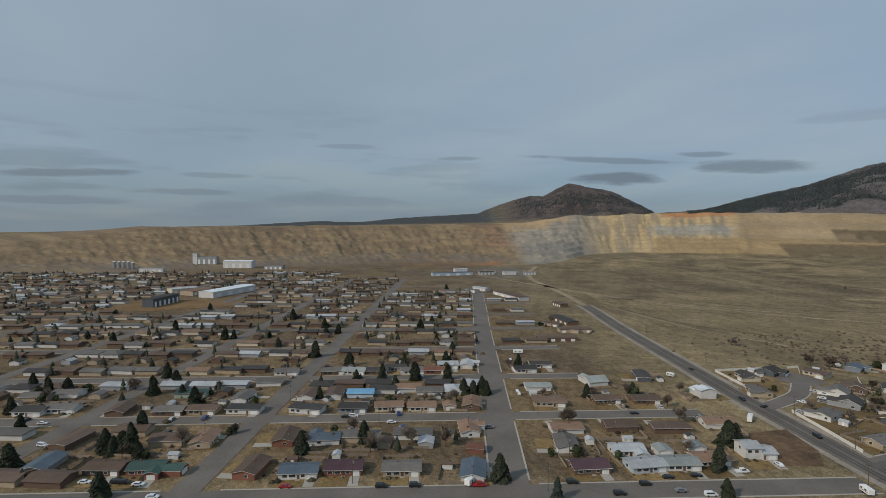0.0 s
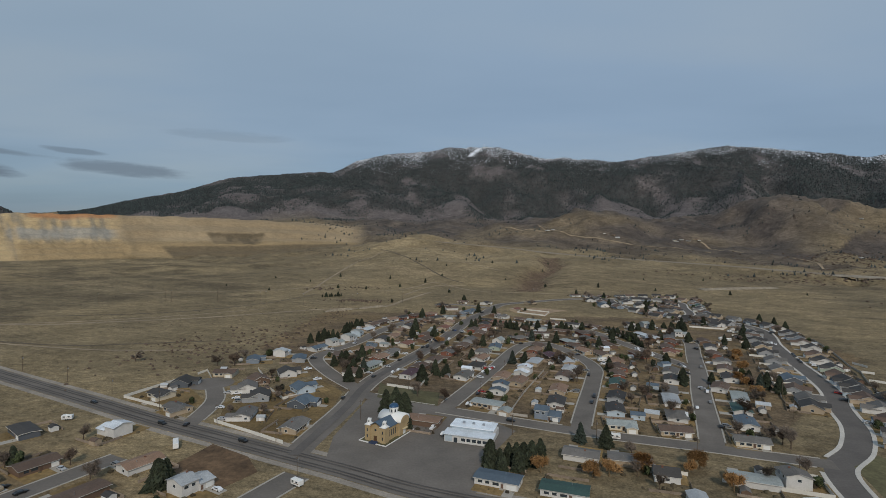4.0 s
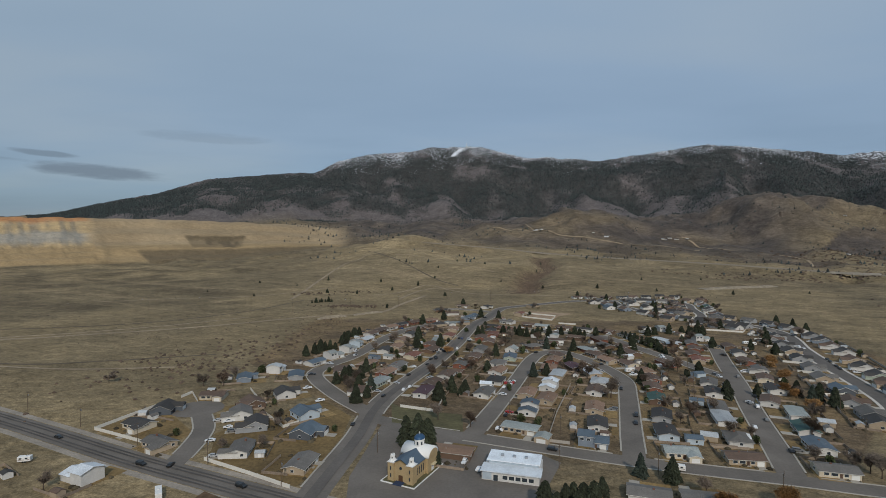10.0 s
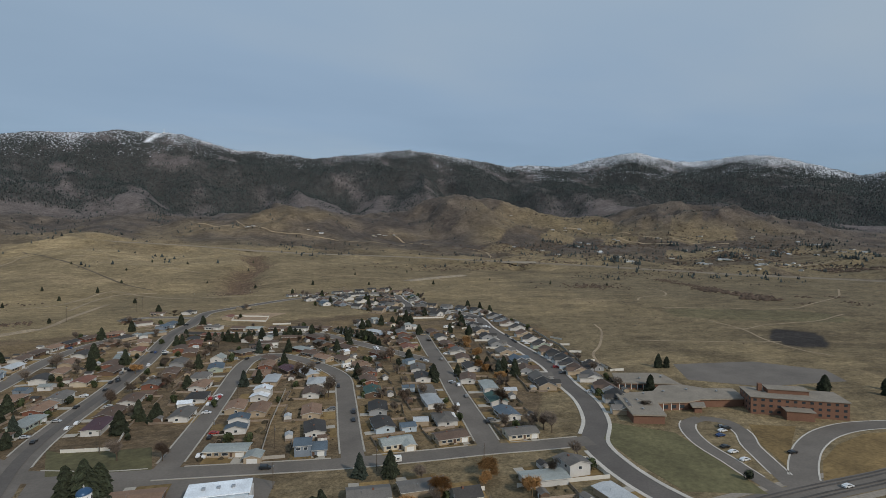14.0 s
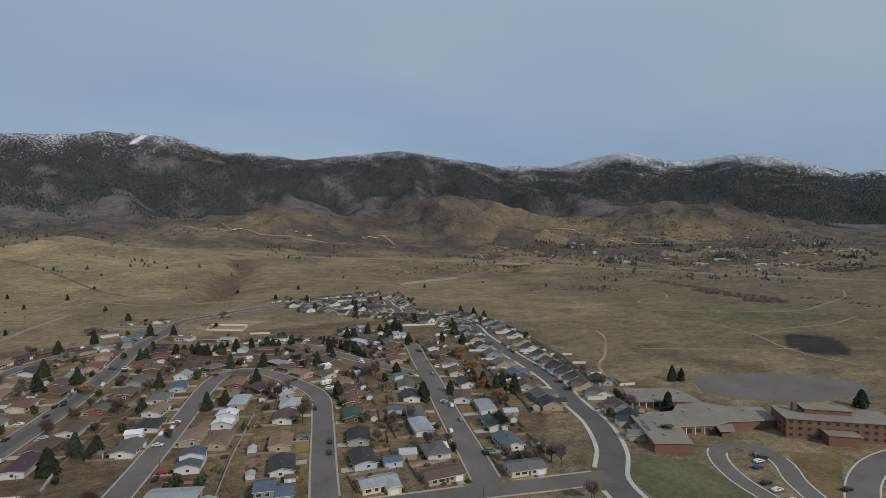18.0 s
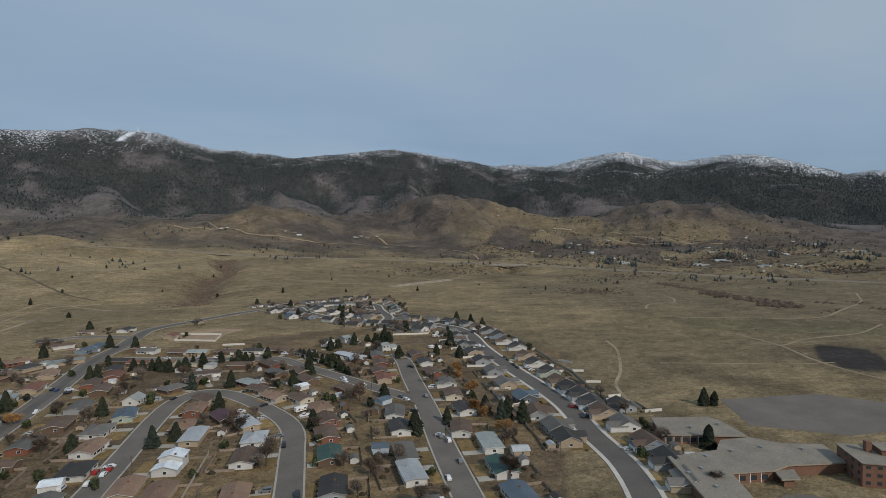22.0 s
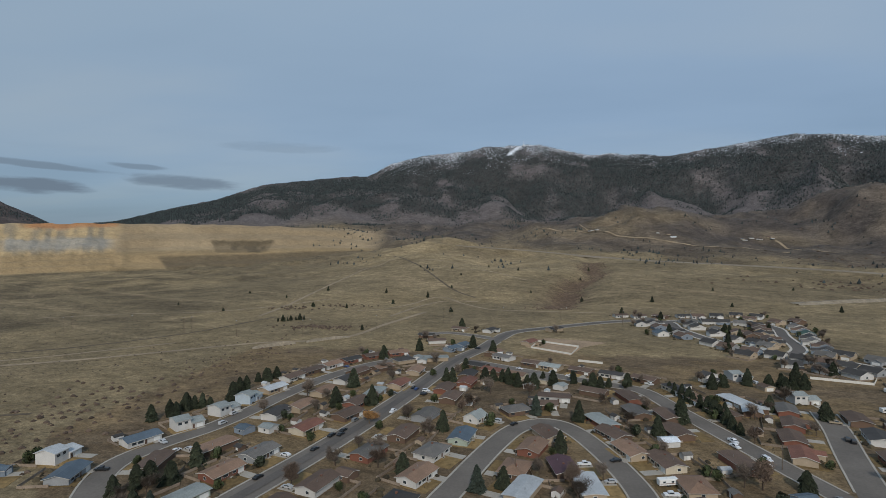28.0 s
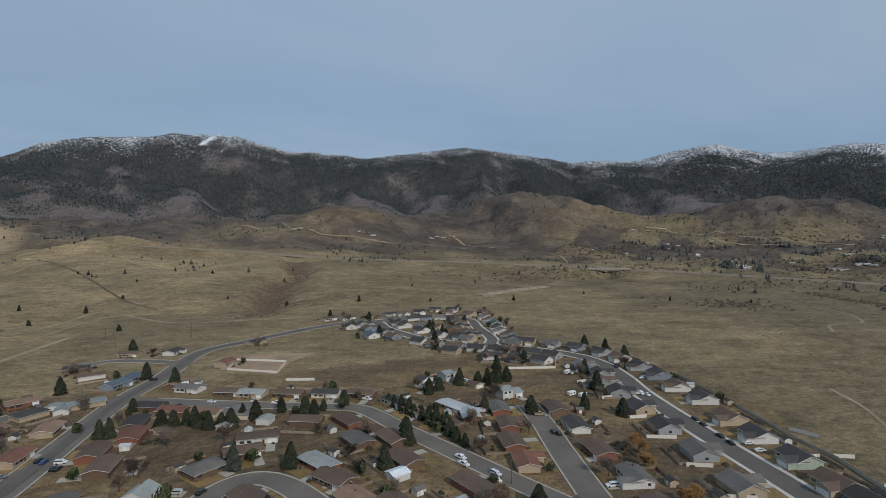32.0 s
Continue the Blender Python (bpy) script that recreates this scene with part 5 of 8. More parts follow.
# ---------------------------------------------------------------- houses, street by street: place, then kind, roof and wall
ROWS = {
    "west_street": "-129,433 Ruw; -120,454 Ssw; -113,476 Ssw; -110,497 Ssl; -105,518 Rwt; -89,429 Ftn; -87,451 Guu; -82,475 Rkw; -76,454 Gsw; -74,488 Rtt; -72,516 Rtt; -67,543 Rkw; -65,563 Rbn",
    "entry_west": "-74,383 Fsy; -72,406 Rtk; -66,425 Rgg; -58,457 Rrc; -44,478 Rbn; -40,516 Fst; -30,537 Rrt; -26,570 Rtt; -18,609 Fst; -32,608 Gsw",
    "entry_east": "-39,381 Rbn; -43,363 Fmw; -30,401 Rbw; -19,432 Rgk; -22,410 Gbn; -9,455 Rbn; -3,482 Rgg; 6,513 Rbn; 12,546 Rrk; 15,590 Rkn",
    "loop_west": "-6,362 Rgw; 3,390 Hkw; -4,381 GWw; 6,413 Rtw; 8,436 Hgw; 19,455 Ruy; 23,481 Tsw",
    "loop_inside_west": "30,352 Rtt; 36,377 SWw; 47,406 Fwt; 63,427 Rmn; 93,448 Rtt",
    "loop_inside_east": "71,412 Fwt; 71,389 Hww; 63,369 Rbw",
    "loop_inside_south": "41,289 Suu; 49,311 Rkw; 54,336 Rtt; 9,304 Fst; 17,332 Suw; 18,292 Gst; 20,362 Rtt",
    "loop_east": "101,377 Rbk; 95,354 Rnn; 110,417 Htt; 105,438 Rbc; 89,467 Rbn; 135,441 Fbk; 119,473 Rbn; 112,461 GWw; 121,496 Rbn; 86,483 Fsk",
    "loop_east_south": "77,277 Lsc; 80,301 Rkl; 87,325 Rkg; 90,293 Gul",
    "middle_west": "142,389 Rgw; 135,368 Rkw; 117,351 Gul; 124,340 Fgw; 145,411 Gul",
    "middle_west_south": "102,272 Rbt; 111,294 Hgw; 118,322 Fww; 99,297 Gwt",
    "middle_east": "160,352 Rbw; 177,376 Rkw; 185,401 Rbc; 194,424 Lgw; 198,449 Rbk; 207,477 Rkw; 212,502 Rbn",
    "middle_east_south": "134,261 Rgc; 144,286 Ruw; 152,308 Rnw; 162,331 Fsw; 169,318 Gwt",
    "ring_west": "279,546 Nkg; 263,510 Nkg; 254,484 Nkt; 245,458 Nkg; 236,430 Ngg; 225,402 Ngt; 218,375 Nud; 206,350 Nbg; 202,330 Ngg",
    "ring_east": "315,552 Nkg; 310,530 Nku; 301,506 Nbw; 296,483 Nkw; 282,455 Nbt; 274,434 Nkw; 266,410 Nky; 257,390 Nbt; 253,376 Nku; 243,348 Nkl",
    "ring_end": "196,316 Nkt; 237,335 Nbt; 249,362 Nkg; 253,337 Nkg",
    "upper_north": "67,593 Rst; 55,601 Rbn; 87,584 Rbn; 106,576 Rkw; 125,567 Rbn; 166,569 Skw; 185,579 Ssw; 33,618 Rgw",
    "upper_west": "-3,657 Luu; -28,674 Rbw; -14,736 Rbt; 16,731 Lkw; -41,699 Lkn; -10,644 Luu; -41,600 Hkt; -27,600 Gsw",
    "upper_south": "65,521 Fbw; 70,544 Gsw; 52,543 Gsw; 11,564 Rkn; 89,535 Rbn; 106,500 Rgn; 58,507 Rbn",
    "upper_east": "164,526 Fwt; 167,510 Lwn; 202,534 Ssw; 193,557 Gbt; 168,471 Rbk",
    "terrace_south": "217,648 Nkt; 206,691 Nkw; 176,732 Nuw; 169,783 Nkw; 236,619 Nkw; 251,604 Nkg; 265,594 Nkw; 191,741 Nkg",
    "terrace_inside": "230,709 Nkw; 246,682 Ngt; 232,755 Ngt; 247,742 Nbt; 254,729 Nbn",
    "terrace_north": "158,841 Rbw; 177,837 Rbw; 201,839 Rbn; 227,845 Rkw; 286,854 Nkt; 262,844 Nkw; 304,845 Nkw; 330,814 Nbn; 305,741 Nng; 291,703 Ngw; 274,650 Ngt; 78,745 Rkt; 53,677 Rrt",
    "court": "-184,302 Lkc; -183,326 Nkd; -168,351 Lbc; -140,336 Nbn; -140,319 Ngw; -126,304 Nkg; -121,274 Lgw; -161,279 Lgt; -89,260 Rgt; -96,295 Nud; -104,322 Nul; -126,356 Nkw; -164,389 Luu; -151,411 Sww; -132,396 Rug",
    "south_cross": "49,238 Rgw; 69,234 Fgt; 11,211 Fuw; 36,204 Fnw; 114,219 Fsw; 80,221 Tkw; 85,202 Gww",
    "south_east": "131,222 Sgw; 128,194 Fwt",
    "church_row": "-25,274 Ftn",
    "town_first": "-229,-81 Rug; -214,-57 Rbn; -206,-42 Lnk; -200,-32 Gnk; -188,-4 Rbk; -177,13 Ruw; -172,30 Rmk; -161,51 Rgt; -146,76 Ruw; -165,88 Grk; -129,121 Rmn; -120,143 Rwl; -115,157 Rsw; -112,172 Rtt; -108,196 Sww; -134,147 Lww; -127,161 Gsw; -123,177 Gsw",
    "town_second": "-254,-75 Fbn; -235,-35 Rbt; -228,-20 Rtt; -214,14 Rbk; -205,30 Luw; -200,46 Fgt; -192,69 Fgw; -185,96 Ltw; -166,139 Rtw; -151,127 Rgw; -157,165 Rbn; -144,185 Fbn; -138,212 Rtw",
    "town_third": "-308,-101 Rkw; -306,-87 Rgw; -290,-59 Rbn; -277,-35 Rgn; -271,-19 Rbt; -262,1 Fkw; -248,31 Fkw; -239,54 Rku; -233,72 Rtc; -225,88 Rtc; -219,102 Gtt; -217,115 Rtn; -200,155 Ftt; -190,187 Rbn; -180,207 Rbn; -173,246 SWw",
    "town_fourth": "-303,-24 Fny; -283,2 Rgw; -271,37 Rbw; -267,51 Rbw; -261,65 RUl; -262,79 Rkw; -258,94 Rtw; -247,103 Rgw; -243,117 Hww; -248,131 Hww; -226,166 Rsw; -220,205 Nsw; -215,241 Fkd",
    "town_fifth": "-335,-89 Rgw; -336,-104 Rgt; -307,20 Rgw; -326,34 Rgw; -314,62 Rgn; -308,75 Rsw; -302,89 Rkn; -304,103 Rkg; -292,111 Rgw; -286,125 Rrk; -295,139 Lww; -289,152 Lww; -262,181 Rkw; -267,198 Rkw; -385,298 Fbt; -351,302 Fbt",
}
CAM_LINE = [(38, -28), (0, 0), (-23, 40), (-8, 78), (25, 136), (40, 172), (47, 210), (50, 268)]
LOTS = []


def near(x, y):
    return min(math.hypot(x - a, y - b) for a, b in CAM_LINE)


def yard(x, y, turn, kind):
    """Front lawn, drive and path between a house and its street."""
    c, s = math.cos(radians(turn)), math.sin(radians(turn))
    at = lambda a, b: (x + a * c - b * s, y + a * s + b * c)  # noqa: E731
    gap = street_gap(x, y)
    front = -max(7.5, min(gap - 1.5, 13.5))
    gx = {"R": 5.0, "L": 3.95, "N": 2.75, "S": 4.4, "F": 5.8}.get(kind, 4.5)
    slab("lawn", [at(-8.5, front), at(gx - 2.2, front), at(gx - 2.2, 4), at(-8.5, 4)], LAWN, 0.10 + 0.001 * (len(LOTS) % 9), "dry tan front lawn of a house", "lawn")
    slab("driveway", [at(gx - 2, front), at(gx + 2, front), at(gx + 2, -4), at(gx - 2, -4)], CONCRETE, 0.12 + 0.001 * (len(LOTS) % 9), "pale concrete driveway", "driveway")


for row, text in ROWS.items():
    for entry in text.split("; "):
        xy, code = entry.split()
        x, y = map(float, xy.split(","))
        kind, rc, wc = code
        turn = facing(x, y)
        d = near(x, y)
        place(house(kind, rc, wc, 2 if d < 215 else 1), x, y, turn, group="houses of the " + ("town" if row.startswith("town") else "suburb"))
        if kind != "G":
            LOTS.append((x, y, turn, kind))
            if d < 330:
                yard(x, y, turn, kind)

# between them: the lots whose houses stand at the streets' usual distance
FILL = [("entry_street", 345, 640, 0), ("west_street", 405, 612, 0), ("loop_street", 305, 490, 0), ("middle_street", 275, 512, 0), ("upper_street", 415, 612, 0), ("ring_street", 265, 600, 1), ("ring_street", 345, 566, -1), ("terrace_loop", 655, 825, 0), ("ring_street", 600, 815, 0), ("cross_street", 248, 277, 1)]
SPOTS = [tuple(map(float, e.split()[0].split(","))) for text in ROWS.values() for e in text.split("; ")]
for name, low, high, only in FILL:
    line = LINES[name]
    nrm = normals(line)
    for side in (1, -1):
        if only and side != only:
            continue
        for p, n in zip(line[::2], nrm[::2]):
            x, y = p + n * side * (STREETS[name][0] / 2 + 12.5)
            if not low < p[1] < high or min(math.hypot(x - a, y - b) for a, b in SPOTS) < (13.8 if name == "terrace_loop" or p[1] > 595 else 17.2):
                continue
            if street_gap(x, y) < 7.5 or (-62 < x < -12 and 296 < y < 345):
                continue
            new_area = name in ("ring_street", "terrace_loop")
            turn = facing(x, y, name)
            kind = "N" if new_area else pick("RRHFL")
            place(house(kind, pick("kkgb") if new_area else pick("bbbgtrk"), pick("gwtu") if new_area else pick("tncwk"), 2 if near(x, y) < 215 else 1), x, y, turn, group="houses of the suburb")
            SPOTS.append((x, y))
            LOTS.append((x, y, turn, kind))
            if near(x, y) < 330:
                yard(x, y, turn, kind)


# garden sheds behind the houses
def shed(rc, wc):
    key = ("shed", rc, wc)
    if key not in HOUSES:
        s = empty("shed", f"small {WALLS[wc][0]} garden shed with {ROOFS[rc][0]} roof", "shed")
        w, r = bmesh.new(), bmesh.new()
        walls(w, -2.1, -1.7, 2.1, 1.7, 2.1, 0.45)
        gable_roof(r, -2.1, -1.7, 2.1, 1.7, 2.1, 0.45, 0.2, 0.12)
        part("wall", w, wall_mat(wc), s)
        part("roof", r, roof_mat(rc), s)
        part("door", box(-0.6, -1.76, 0.05, 0.6, -1.66, 1.9), WHITE, s)
        s["fresh"] = 1
        HOUSES[key] = s
    return HOUSES[key]


for k, (x, y, turn, kind) in enumerate(list(LOTS)):
    if near(x, y) < 400 and rng.random() < 0.5:
        c, s = math.cos(radians(turn)), math.sin(radians(turn))
        a, b = rng.choice((-5, 5)), rng.uniform(10, 12.5)
        px, py = x + a * c - b * s, y + a * s + b * c
        if min(math.hypot(px - q, py - w) for q, w in SPOTS) > 9 and street_gap(px, py) > 4:
            place(shed(pick("bgkw"), pick("wtnw")), px, py, turn + rng.choice((0, 90)), group="garden sheds")
            SPOTS.append((px, py))

# the town's further blocks along its grid: too many to count, one mesh
FAR_TOWN, FAR_PARTS = [], {}
MIXES = ["bn", "bt", "gw", "gt", "kw", "kn", "tc", "wg", "bn", "kt"]


def far_house(kind, rc, wc, x, y, turn):
    proto = house(kind, rc, wc, 0)
    if "fresh" in proto:
        place(proto, x, y, turn, group="houses of the town")
        return
    m = np.array(pose(x, y, ground_z(x, y), 0, 0, turn) @ Matrix.Diagonal((*proto["stretch"], 1)))
    for child in proto.children:
        me = child.data
        co = np.empty(len(me.vertices) * 3)
        me.vertices.foreach_get("co", co)
        co = co.reshape(-1, 3) @ m[:3, :3].T + m[:3, 3]
        mat = me.materials[0]
        v, f = FAR_PARTS.setdefault(mat.name, ([], []))
        base = len(v)
        v.extend(map(tuple, co))
        f.extend(tuple(base + i for i in poly.vertices) for poly in me.polygons)


for a, b in zip(CROSS + [830, 920], CROSS[1:] + [830, 920, 1010]):
    for c, d in zip(AVENUES[1:] + [-890, -1010, -1130], AVENUES + [-890, -1010]):
        n = max(2, int((d - c - 16) / 17.0))
        for k in range(n):
            for u, side in ((a + 17, 0), (b - 17, 1), ((a + b) / 2 + 4, 2)):
                v = c + 8 + (k + 0.5) * (d - c - 16) / n
                x, y = town(u + rng.uniform(-2, 2), v + rng.uniform(-2, 2))
                if u > (600 if v > -130 else 770 if v > -260 else 880) or math.hypot(x + 695, y + 35) < 75 or math.hypot(x + 775, y - 10) < 62:
                    continue
                if min(math.hypot(x - p, y - q) for p, q in SPOTS) < (13 if side < 2 else 10) or rng.random() < (0.05 if side < 2 else 0.45):
                    continue
                turn = math.degrees(math.atan2(-TU[1], -TU[0])) + (90 if side == 0 else -90)
                kind = pick("RRRHLFF") if side < 2 else "G"
                far_house(kind, *pick(MIXES), x, y, turn + rng.uniform(-3, 3) + rng.choice((0, 0, 180)))
                FAR_TOWN.append((x, y))
for u in CROSS[2:7]:
    for v in (22, 44):
        x, y = town(u + 20, v)
        if min(math.hypot(x - p, y - q) for p, q in SPOTS) > 14:
            far_house(pick("RF"), *pick(MIXES), x, y, math.degrees(math.atan2(TV[1], TV[0])))
VALLEY = [(1494, 1672), (1330, 1401), (1138, 1114), (1150, 1094), (1426, 1094), (1439, 1075), (1560, 1039), (1259, 817), (1328, 809), (1498, 882), (2040, 1092), (1851, 932), (1648, 1655), (1585, 1876), (2043, 1318), (1568, 1137), (1766, 1037), (1945, 897), (712, 1955), (1483, 1069), (759, 1957), (270, 1981), (483, 1904)]
for k in range(84):
    x, y = VALLEY[k % 23][0] + rng.gauss(0, 4 + 14 * (k // 23)), VALLEY[k % 23][1] + rng.gauss(0, 4 + 14 * (k // 23))
    if k >= 69:
        az, r = radians(rng.uniform(36, 68)), rng.uniform(1500, 2400)
        x, y = CX + r * math.sin(az), CY + r * math.cos(az)
    far_house(pick("RLF"), *pick(("ww", "gw", "wc", "Ww", "bt", "kw")), x, y, rng.uniform(0, 360))
verts, faces, mats, index = [], [], [], []
for k, (mat, (v, f)) in enumerate(FAR_PARTS.items()):
    base = len(verts)
    verts += v
    faces += [tuple(base + i for i in q) for q in f]
    index += [k] * len(f)
    mats.append(bpy.data.materials[mat])
mesh = bpy.data.meshes.new("distant_houses")
mesh.from_pydata(verts, [], faces)
for m in mats:
    mesh.materials.append(m)
mesh.polygons.foreach_set("material_index", index)
tagged(new("distant_houses", mesh), "blocks of distant low houses with mixed roofs", "houses", kind="stuff")

# ---------------------------------------------------------------- landmarks
BRICK_Y = material("buff_brick", (0.37, 0.275, 0.15), 0.85, grain=0.14, scale=3.0, bump=0.2, patch=0.12, patch_scale=0.3)
BRICK_R = material("red_brick", (0.185, 0.100, 0.068), 0.85, grain=0.15, scale=3.0, bump=0.2, patch=0.15, patch_scale=0.2)
BLUE_ROOF = material("blue_grey_shingle", (0.075, 0.110, 0.15), 0.7, grain=0.2, scale=2.0, bump=0.3)
DOME = material("blue_dome_metal", (0.035, 0.085, 0.165), 0.35, 0.2, grain=0.08, scale=2.0)
GRAVEL_ROOF = material("gravel_roof", (0.235, 0.205, 0.168), 0.95, grain=0.15, scale=1.0, bump=0.4, patch=0.18, patch_scale=0.1)


def ring_of(bm, x, y, z0, z1, r0, r1, sides=16):
    add_tube(bm, (x, y, z0), (x, y, z1), r0, r1, sides)


def arch_opening(parent, x, y, z, r, a, w, h):
    """A dark round-headed opening on a drum, framed by a white arch."""
    for scale, out, mat, name in ((1.35, 0.0, WHITE, "arch_frame"), (1.0, 0.05, GLASS, "arched_opening")):
        b = bmesh.new()
        hw = w / 2 * scale
        ring = [(-hw, 0), (hw, 0), (hw, h)] + [(hw * math.cos(q * math.pi / 8), h + hw * math.sin(q * math.pi / 8)) for q in range(1, 8)] + [(-hw, h)]
        front = [b.verts.new((0.10 + out, p, q)) for p, q in ring]
        back = [b.verts.new((-0.15, p, q)) for p, q in ring]
        b.faces.new(front)
        for k in range(len(ring)):
            n = (k + 1) % len(ring)
            b.faces.new((front[k], back[k], back[n], front[n]))
        bmesh.ops.transform(b, matrix=Matrix.Translation((x + r * math.cos(a), y + r * math.sin(a), z)) @ Matrix.Rotation(a, 4, "Z"), verts=b.verts)
        part(name, b, mat, parent)


def crown(parent, x, y, z, r):
    """A small white open lantern on a flared scalloped base."""
    base = bmesh.new()
    ring_of(base, x, y, z, z + 0.5, r * 1.75, r * 1.25, 8)
    ring_of(base, x, y, z + 0.5, z + 1.0, r * 1.15, r * 0.95, 8)
    d = part("lantern", base, WHITE, parent, "white scalloped corner lantern")
    drum = bmesh.new()
    ring_of(drum, x, y, z + 1.0, z + 2.1, r * 0.8, r * 0.8, 8)
    part("drum", drum, WHITE, d)
    for k in range(4):
        arch_opening(d, x, y, z + 1.15, r * 0.8, k * math.tau / 4 + 0.4, 0.42, 0.5)
    cap = bmesh.new()
    ring_of(cap, x, y, z + 2.1, z + 2.35, r * 0.95, r * 0.85, 8)
    for k in range(6):
        a = k * math.tau / 6
        ring_of(cap, x + r * 0.75 * math.cos(a), y + r * 0.75 * math.sin(a), z + 2.35, z + 2.75, 0.2, 0.06, 6)
    part("cap", cap, WHITE, d)


def church():
    ch = empty("church", "small buff brick church with white vault, lanterns and blue dome", "church")
    ch.matrix_basis = pose(-41.5, 256.5, 0, 0, 0, -25) @ Matrix.Diagonal((0.95, 1.15, 1.0, 1))
    nave = bmesh.new()
    walls(nave, -5.2, -7.6, 5.2, 2.0, 6.6, 0.5, "y")
    part("nave_wall", nave, BRICK_Y, ch)
    for s in (-1, 1):
        t = bmesh.new()
        add_box(t, s * 4.6 - 1.5, -8.9, 0, s * 4.6 + 1.5, -6.0, 7.4)
        part("tower", t, BRICK_Y, ch)
        c = bmesh.new()
        add_box(c, s * 4.6 - 1.7, -9.1, 7.4, s * 4.6 + 1.7, -5.8, 7.7)
        part("tower_cornice", c, WHITE, ch, "white cornice")
        crown(ch, s * 4.6, -7.45, 7.7, 1.05)
        for z in (1.5, 4.4):
            part("tower_window", box(s * 4.6 - 0.3, -8.96, z, s * 4.6 + 0.3, -8.8, z + 1.5), GLASS, ch)
    front = bmesh.new()
    walls(front, -3.1, -8.4, 3.1, -7.5, 6.4, 0.62, "y")
    part("front_gable", front, BRICK_Y, ch)
    r = bmesh.new()
    gable_roof(r, -5.2, -8.1, 5.2, 2.0, 6.6, 0.5, 0.45, 0.2, "y")
    part("roof", r, BLUE_ROOF, ch, "blue grey shingle roof")
    tr = bmesh.new()
    add_box(tr, -6.6, 1.4, 0, 6.6, 8.8, 6.6)
    part("transept", tr, BRICK_Y, ch)
    ap = bmesh.new()
    ring_of(ap, 0, 9.0, 0, 5.6, 3.6, 3.6, 14)
    part("apse", ap, BRICK_Y, ch)
    ap = bmesh.new()
    ring_of(ap, 0, 9.0, 5.6, 7.6, 4.0, 0.4, 14)
    part("apse_roof", ap, BLUE_ROOF, ch)
    v = bmesh.new()
    ends = []
    for x in (-6.9, 6.9):
        ends.append([v.verts.new((x, 5.1 + 4.1 * math.cos(q * math.pi / 14), 6.55 + 3.5 * math.sin(q * math.pi / 14))) for q in range(15)])
    for q in range(14):
        v.faces.new((ends[0][q], ends[0][q + 1], ends[1][q + 1], ends[1][q]))
    v.faces.new(ends[0][::-1])
    v.faces.new(ends[1])
    v.faces.new((ends[0][0], ends[1][0], ends[1][14], ends[0][14]))
    part("barrel_vault", v, WHITE, ch, "white painted barrel vault", True)
    for s in (-1, 1):
        lun = bmesh.new()
        ring = [lun.verts.new((s * 6.96, 5.1 + 3.4 * math.cos(q * math.pi / 12), 6.5 + 2.8 * math.sin(q * math.pi / 12))) for q in range(13)]
        lun.faces.new(ring if s > 0 else ring[::-1])
        part("lunette", lun, BRICK_Y, ch, "buff brick lunette under the vault")
    d = bmesh.new()
    ring_of(d, 0, 5.1, 9.4, 12.6, 2.15, 2.15, 16)
    drum = part("main_drum", d, WHITE, ch, "white drum with arched windows")
    for k in range(8):
        arch_opening(drum, 0, 5.1, 10.3, 2.12, k * math.tau / 8 + 0.2, 0.75, 1.1)
    b = bmesh.new()
    bmesh.ops.create_uvsphere(b, u_segments=20, v_segments=10, radius=2.35)
    bmesh.ops.delete(b, geom=[q for q in b.verts if q.co.z < -0.01], context="VERTS")
    bmesh.ops.transform(b, matrix=Matrix.Translation((0, 5.1, 12.6)) @ Matrix.Diagonal((1, 1, 0.68, 1)), verts=b.verts)
    part("dome", b, DOME, ch, "dark blue metal dome", True)
    x0 = bmesh.new()
    add_box(x0, -0.06, 5.04, 14.1, 0.06, 5.16, 15.3)
    add_box(x0, -0.38, 5.05, 14.8, 0.38, 5.15, 14.93)
    part("cross", x0, WHITE, ch)
    part("portal", box(-0.95, -8.55, 0.2, 0.95, -8.35, 2.8), material("brown_door", (0.10, 0.055, 0.03), 0.5), ch, "brown arched double door")
    rose = bmesh.new()
    add_tube(rose, (0, -8.5, 5.6), (0, -8.36, 5.6), 0.6, 0.6, 16)
    part("rose_window", rose, GLASS, ch)
    for s in (-1, 1):
        for k in range(4):
            y = -4.4 + k * 1.5
            part("side_window", box(min(s * 5.14, s * 5.26), y - 0.28, 2.0, max(s * 5.14, s * 5.26), y + 0.28, 5.0), GLASS, ch)
        for y in (-5.2, 1.0):
            part("buttress", box(min(s * 5.1, s * 5.6), y - 0.25, 0, max(s * 5.1, s * 5.6), y + 0.25, 5.2), BRICK_Y, ch)
        part("transept_door", box(min(s * 6.55, s * 6.68), 4.2, 0.2, max(s * 6.55, s * 6.68), 6.0, 2.7), WHITE, ch)
        part("canopy", box(min(s * 6.6, s * 8.0), 3.6, 2.9, max(s * 6.6, s * 8.0), 6.6, 3.15, 0.04), material("cream_canopy", (0.55, 0.47, 0.30), 0.6), ch, "cream side door canopy")
    part("stairs", box(-2.0, -11.2, 0, 2.0, -8.6, 0.5, 0.05), material("blue_carpet_steps", (0.03, 0.045, 0.09), 0.9), ch, "dark blue entrance steps")
    part("garden_bed", box(-7.9, -10.6, -0.05, 7.9, 10.8, 0.13), LAWN_GREEN, ch, "dark planted bed round the walls")
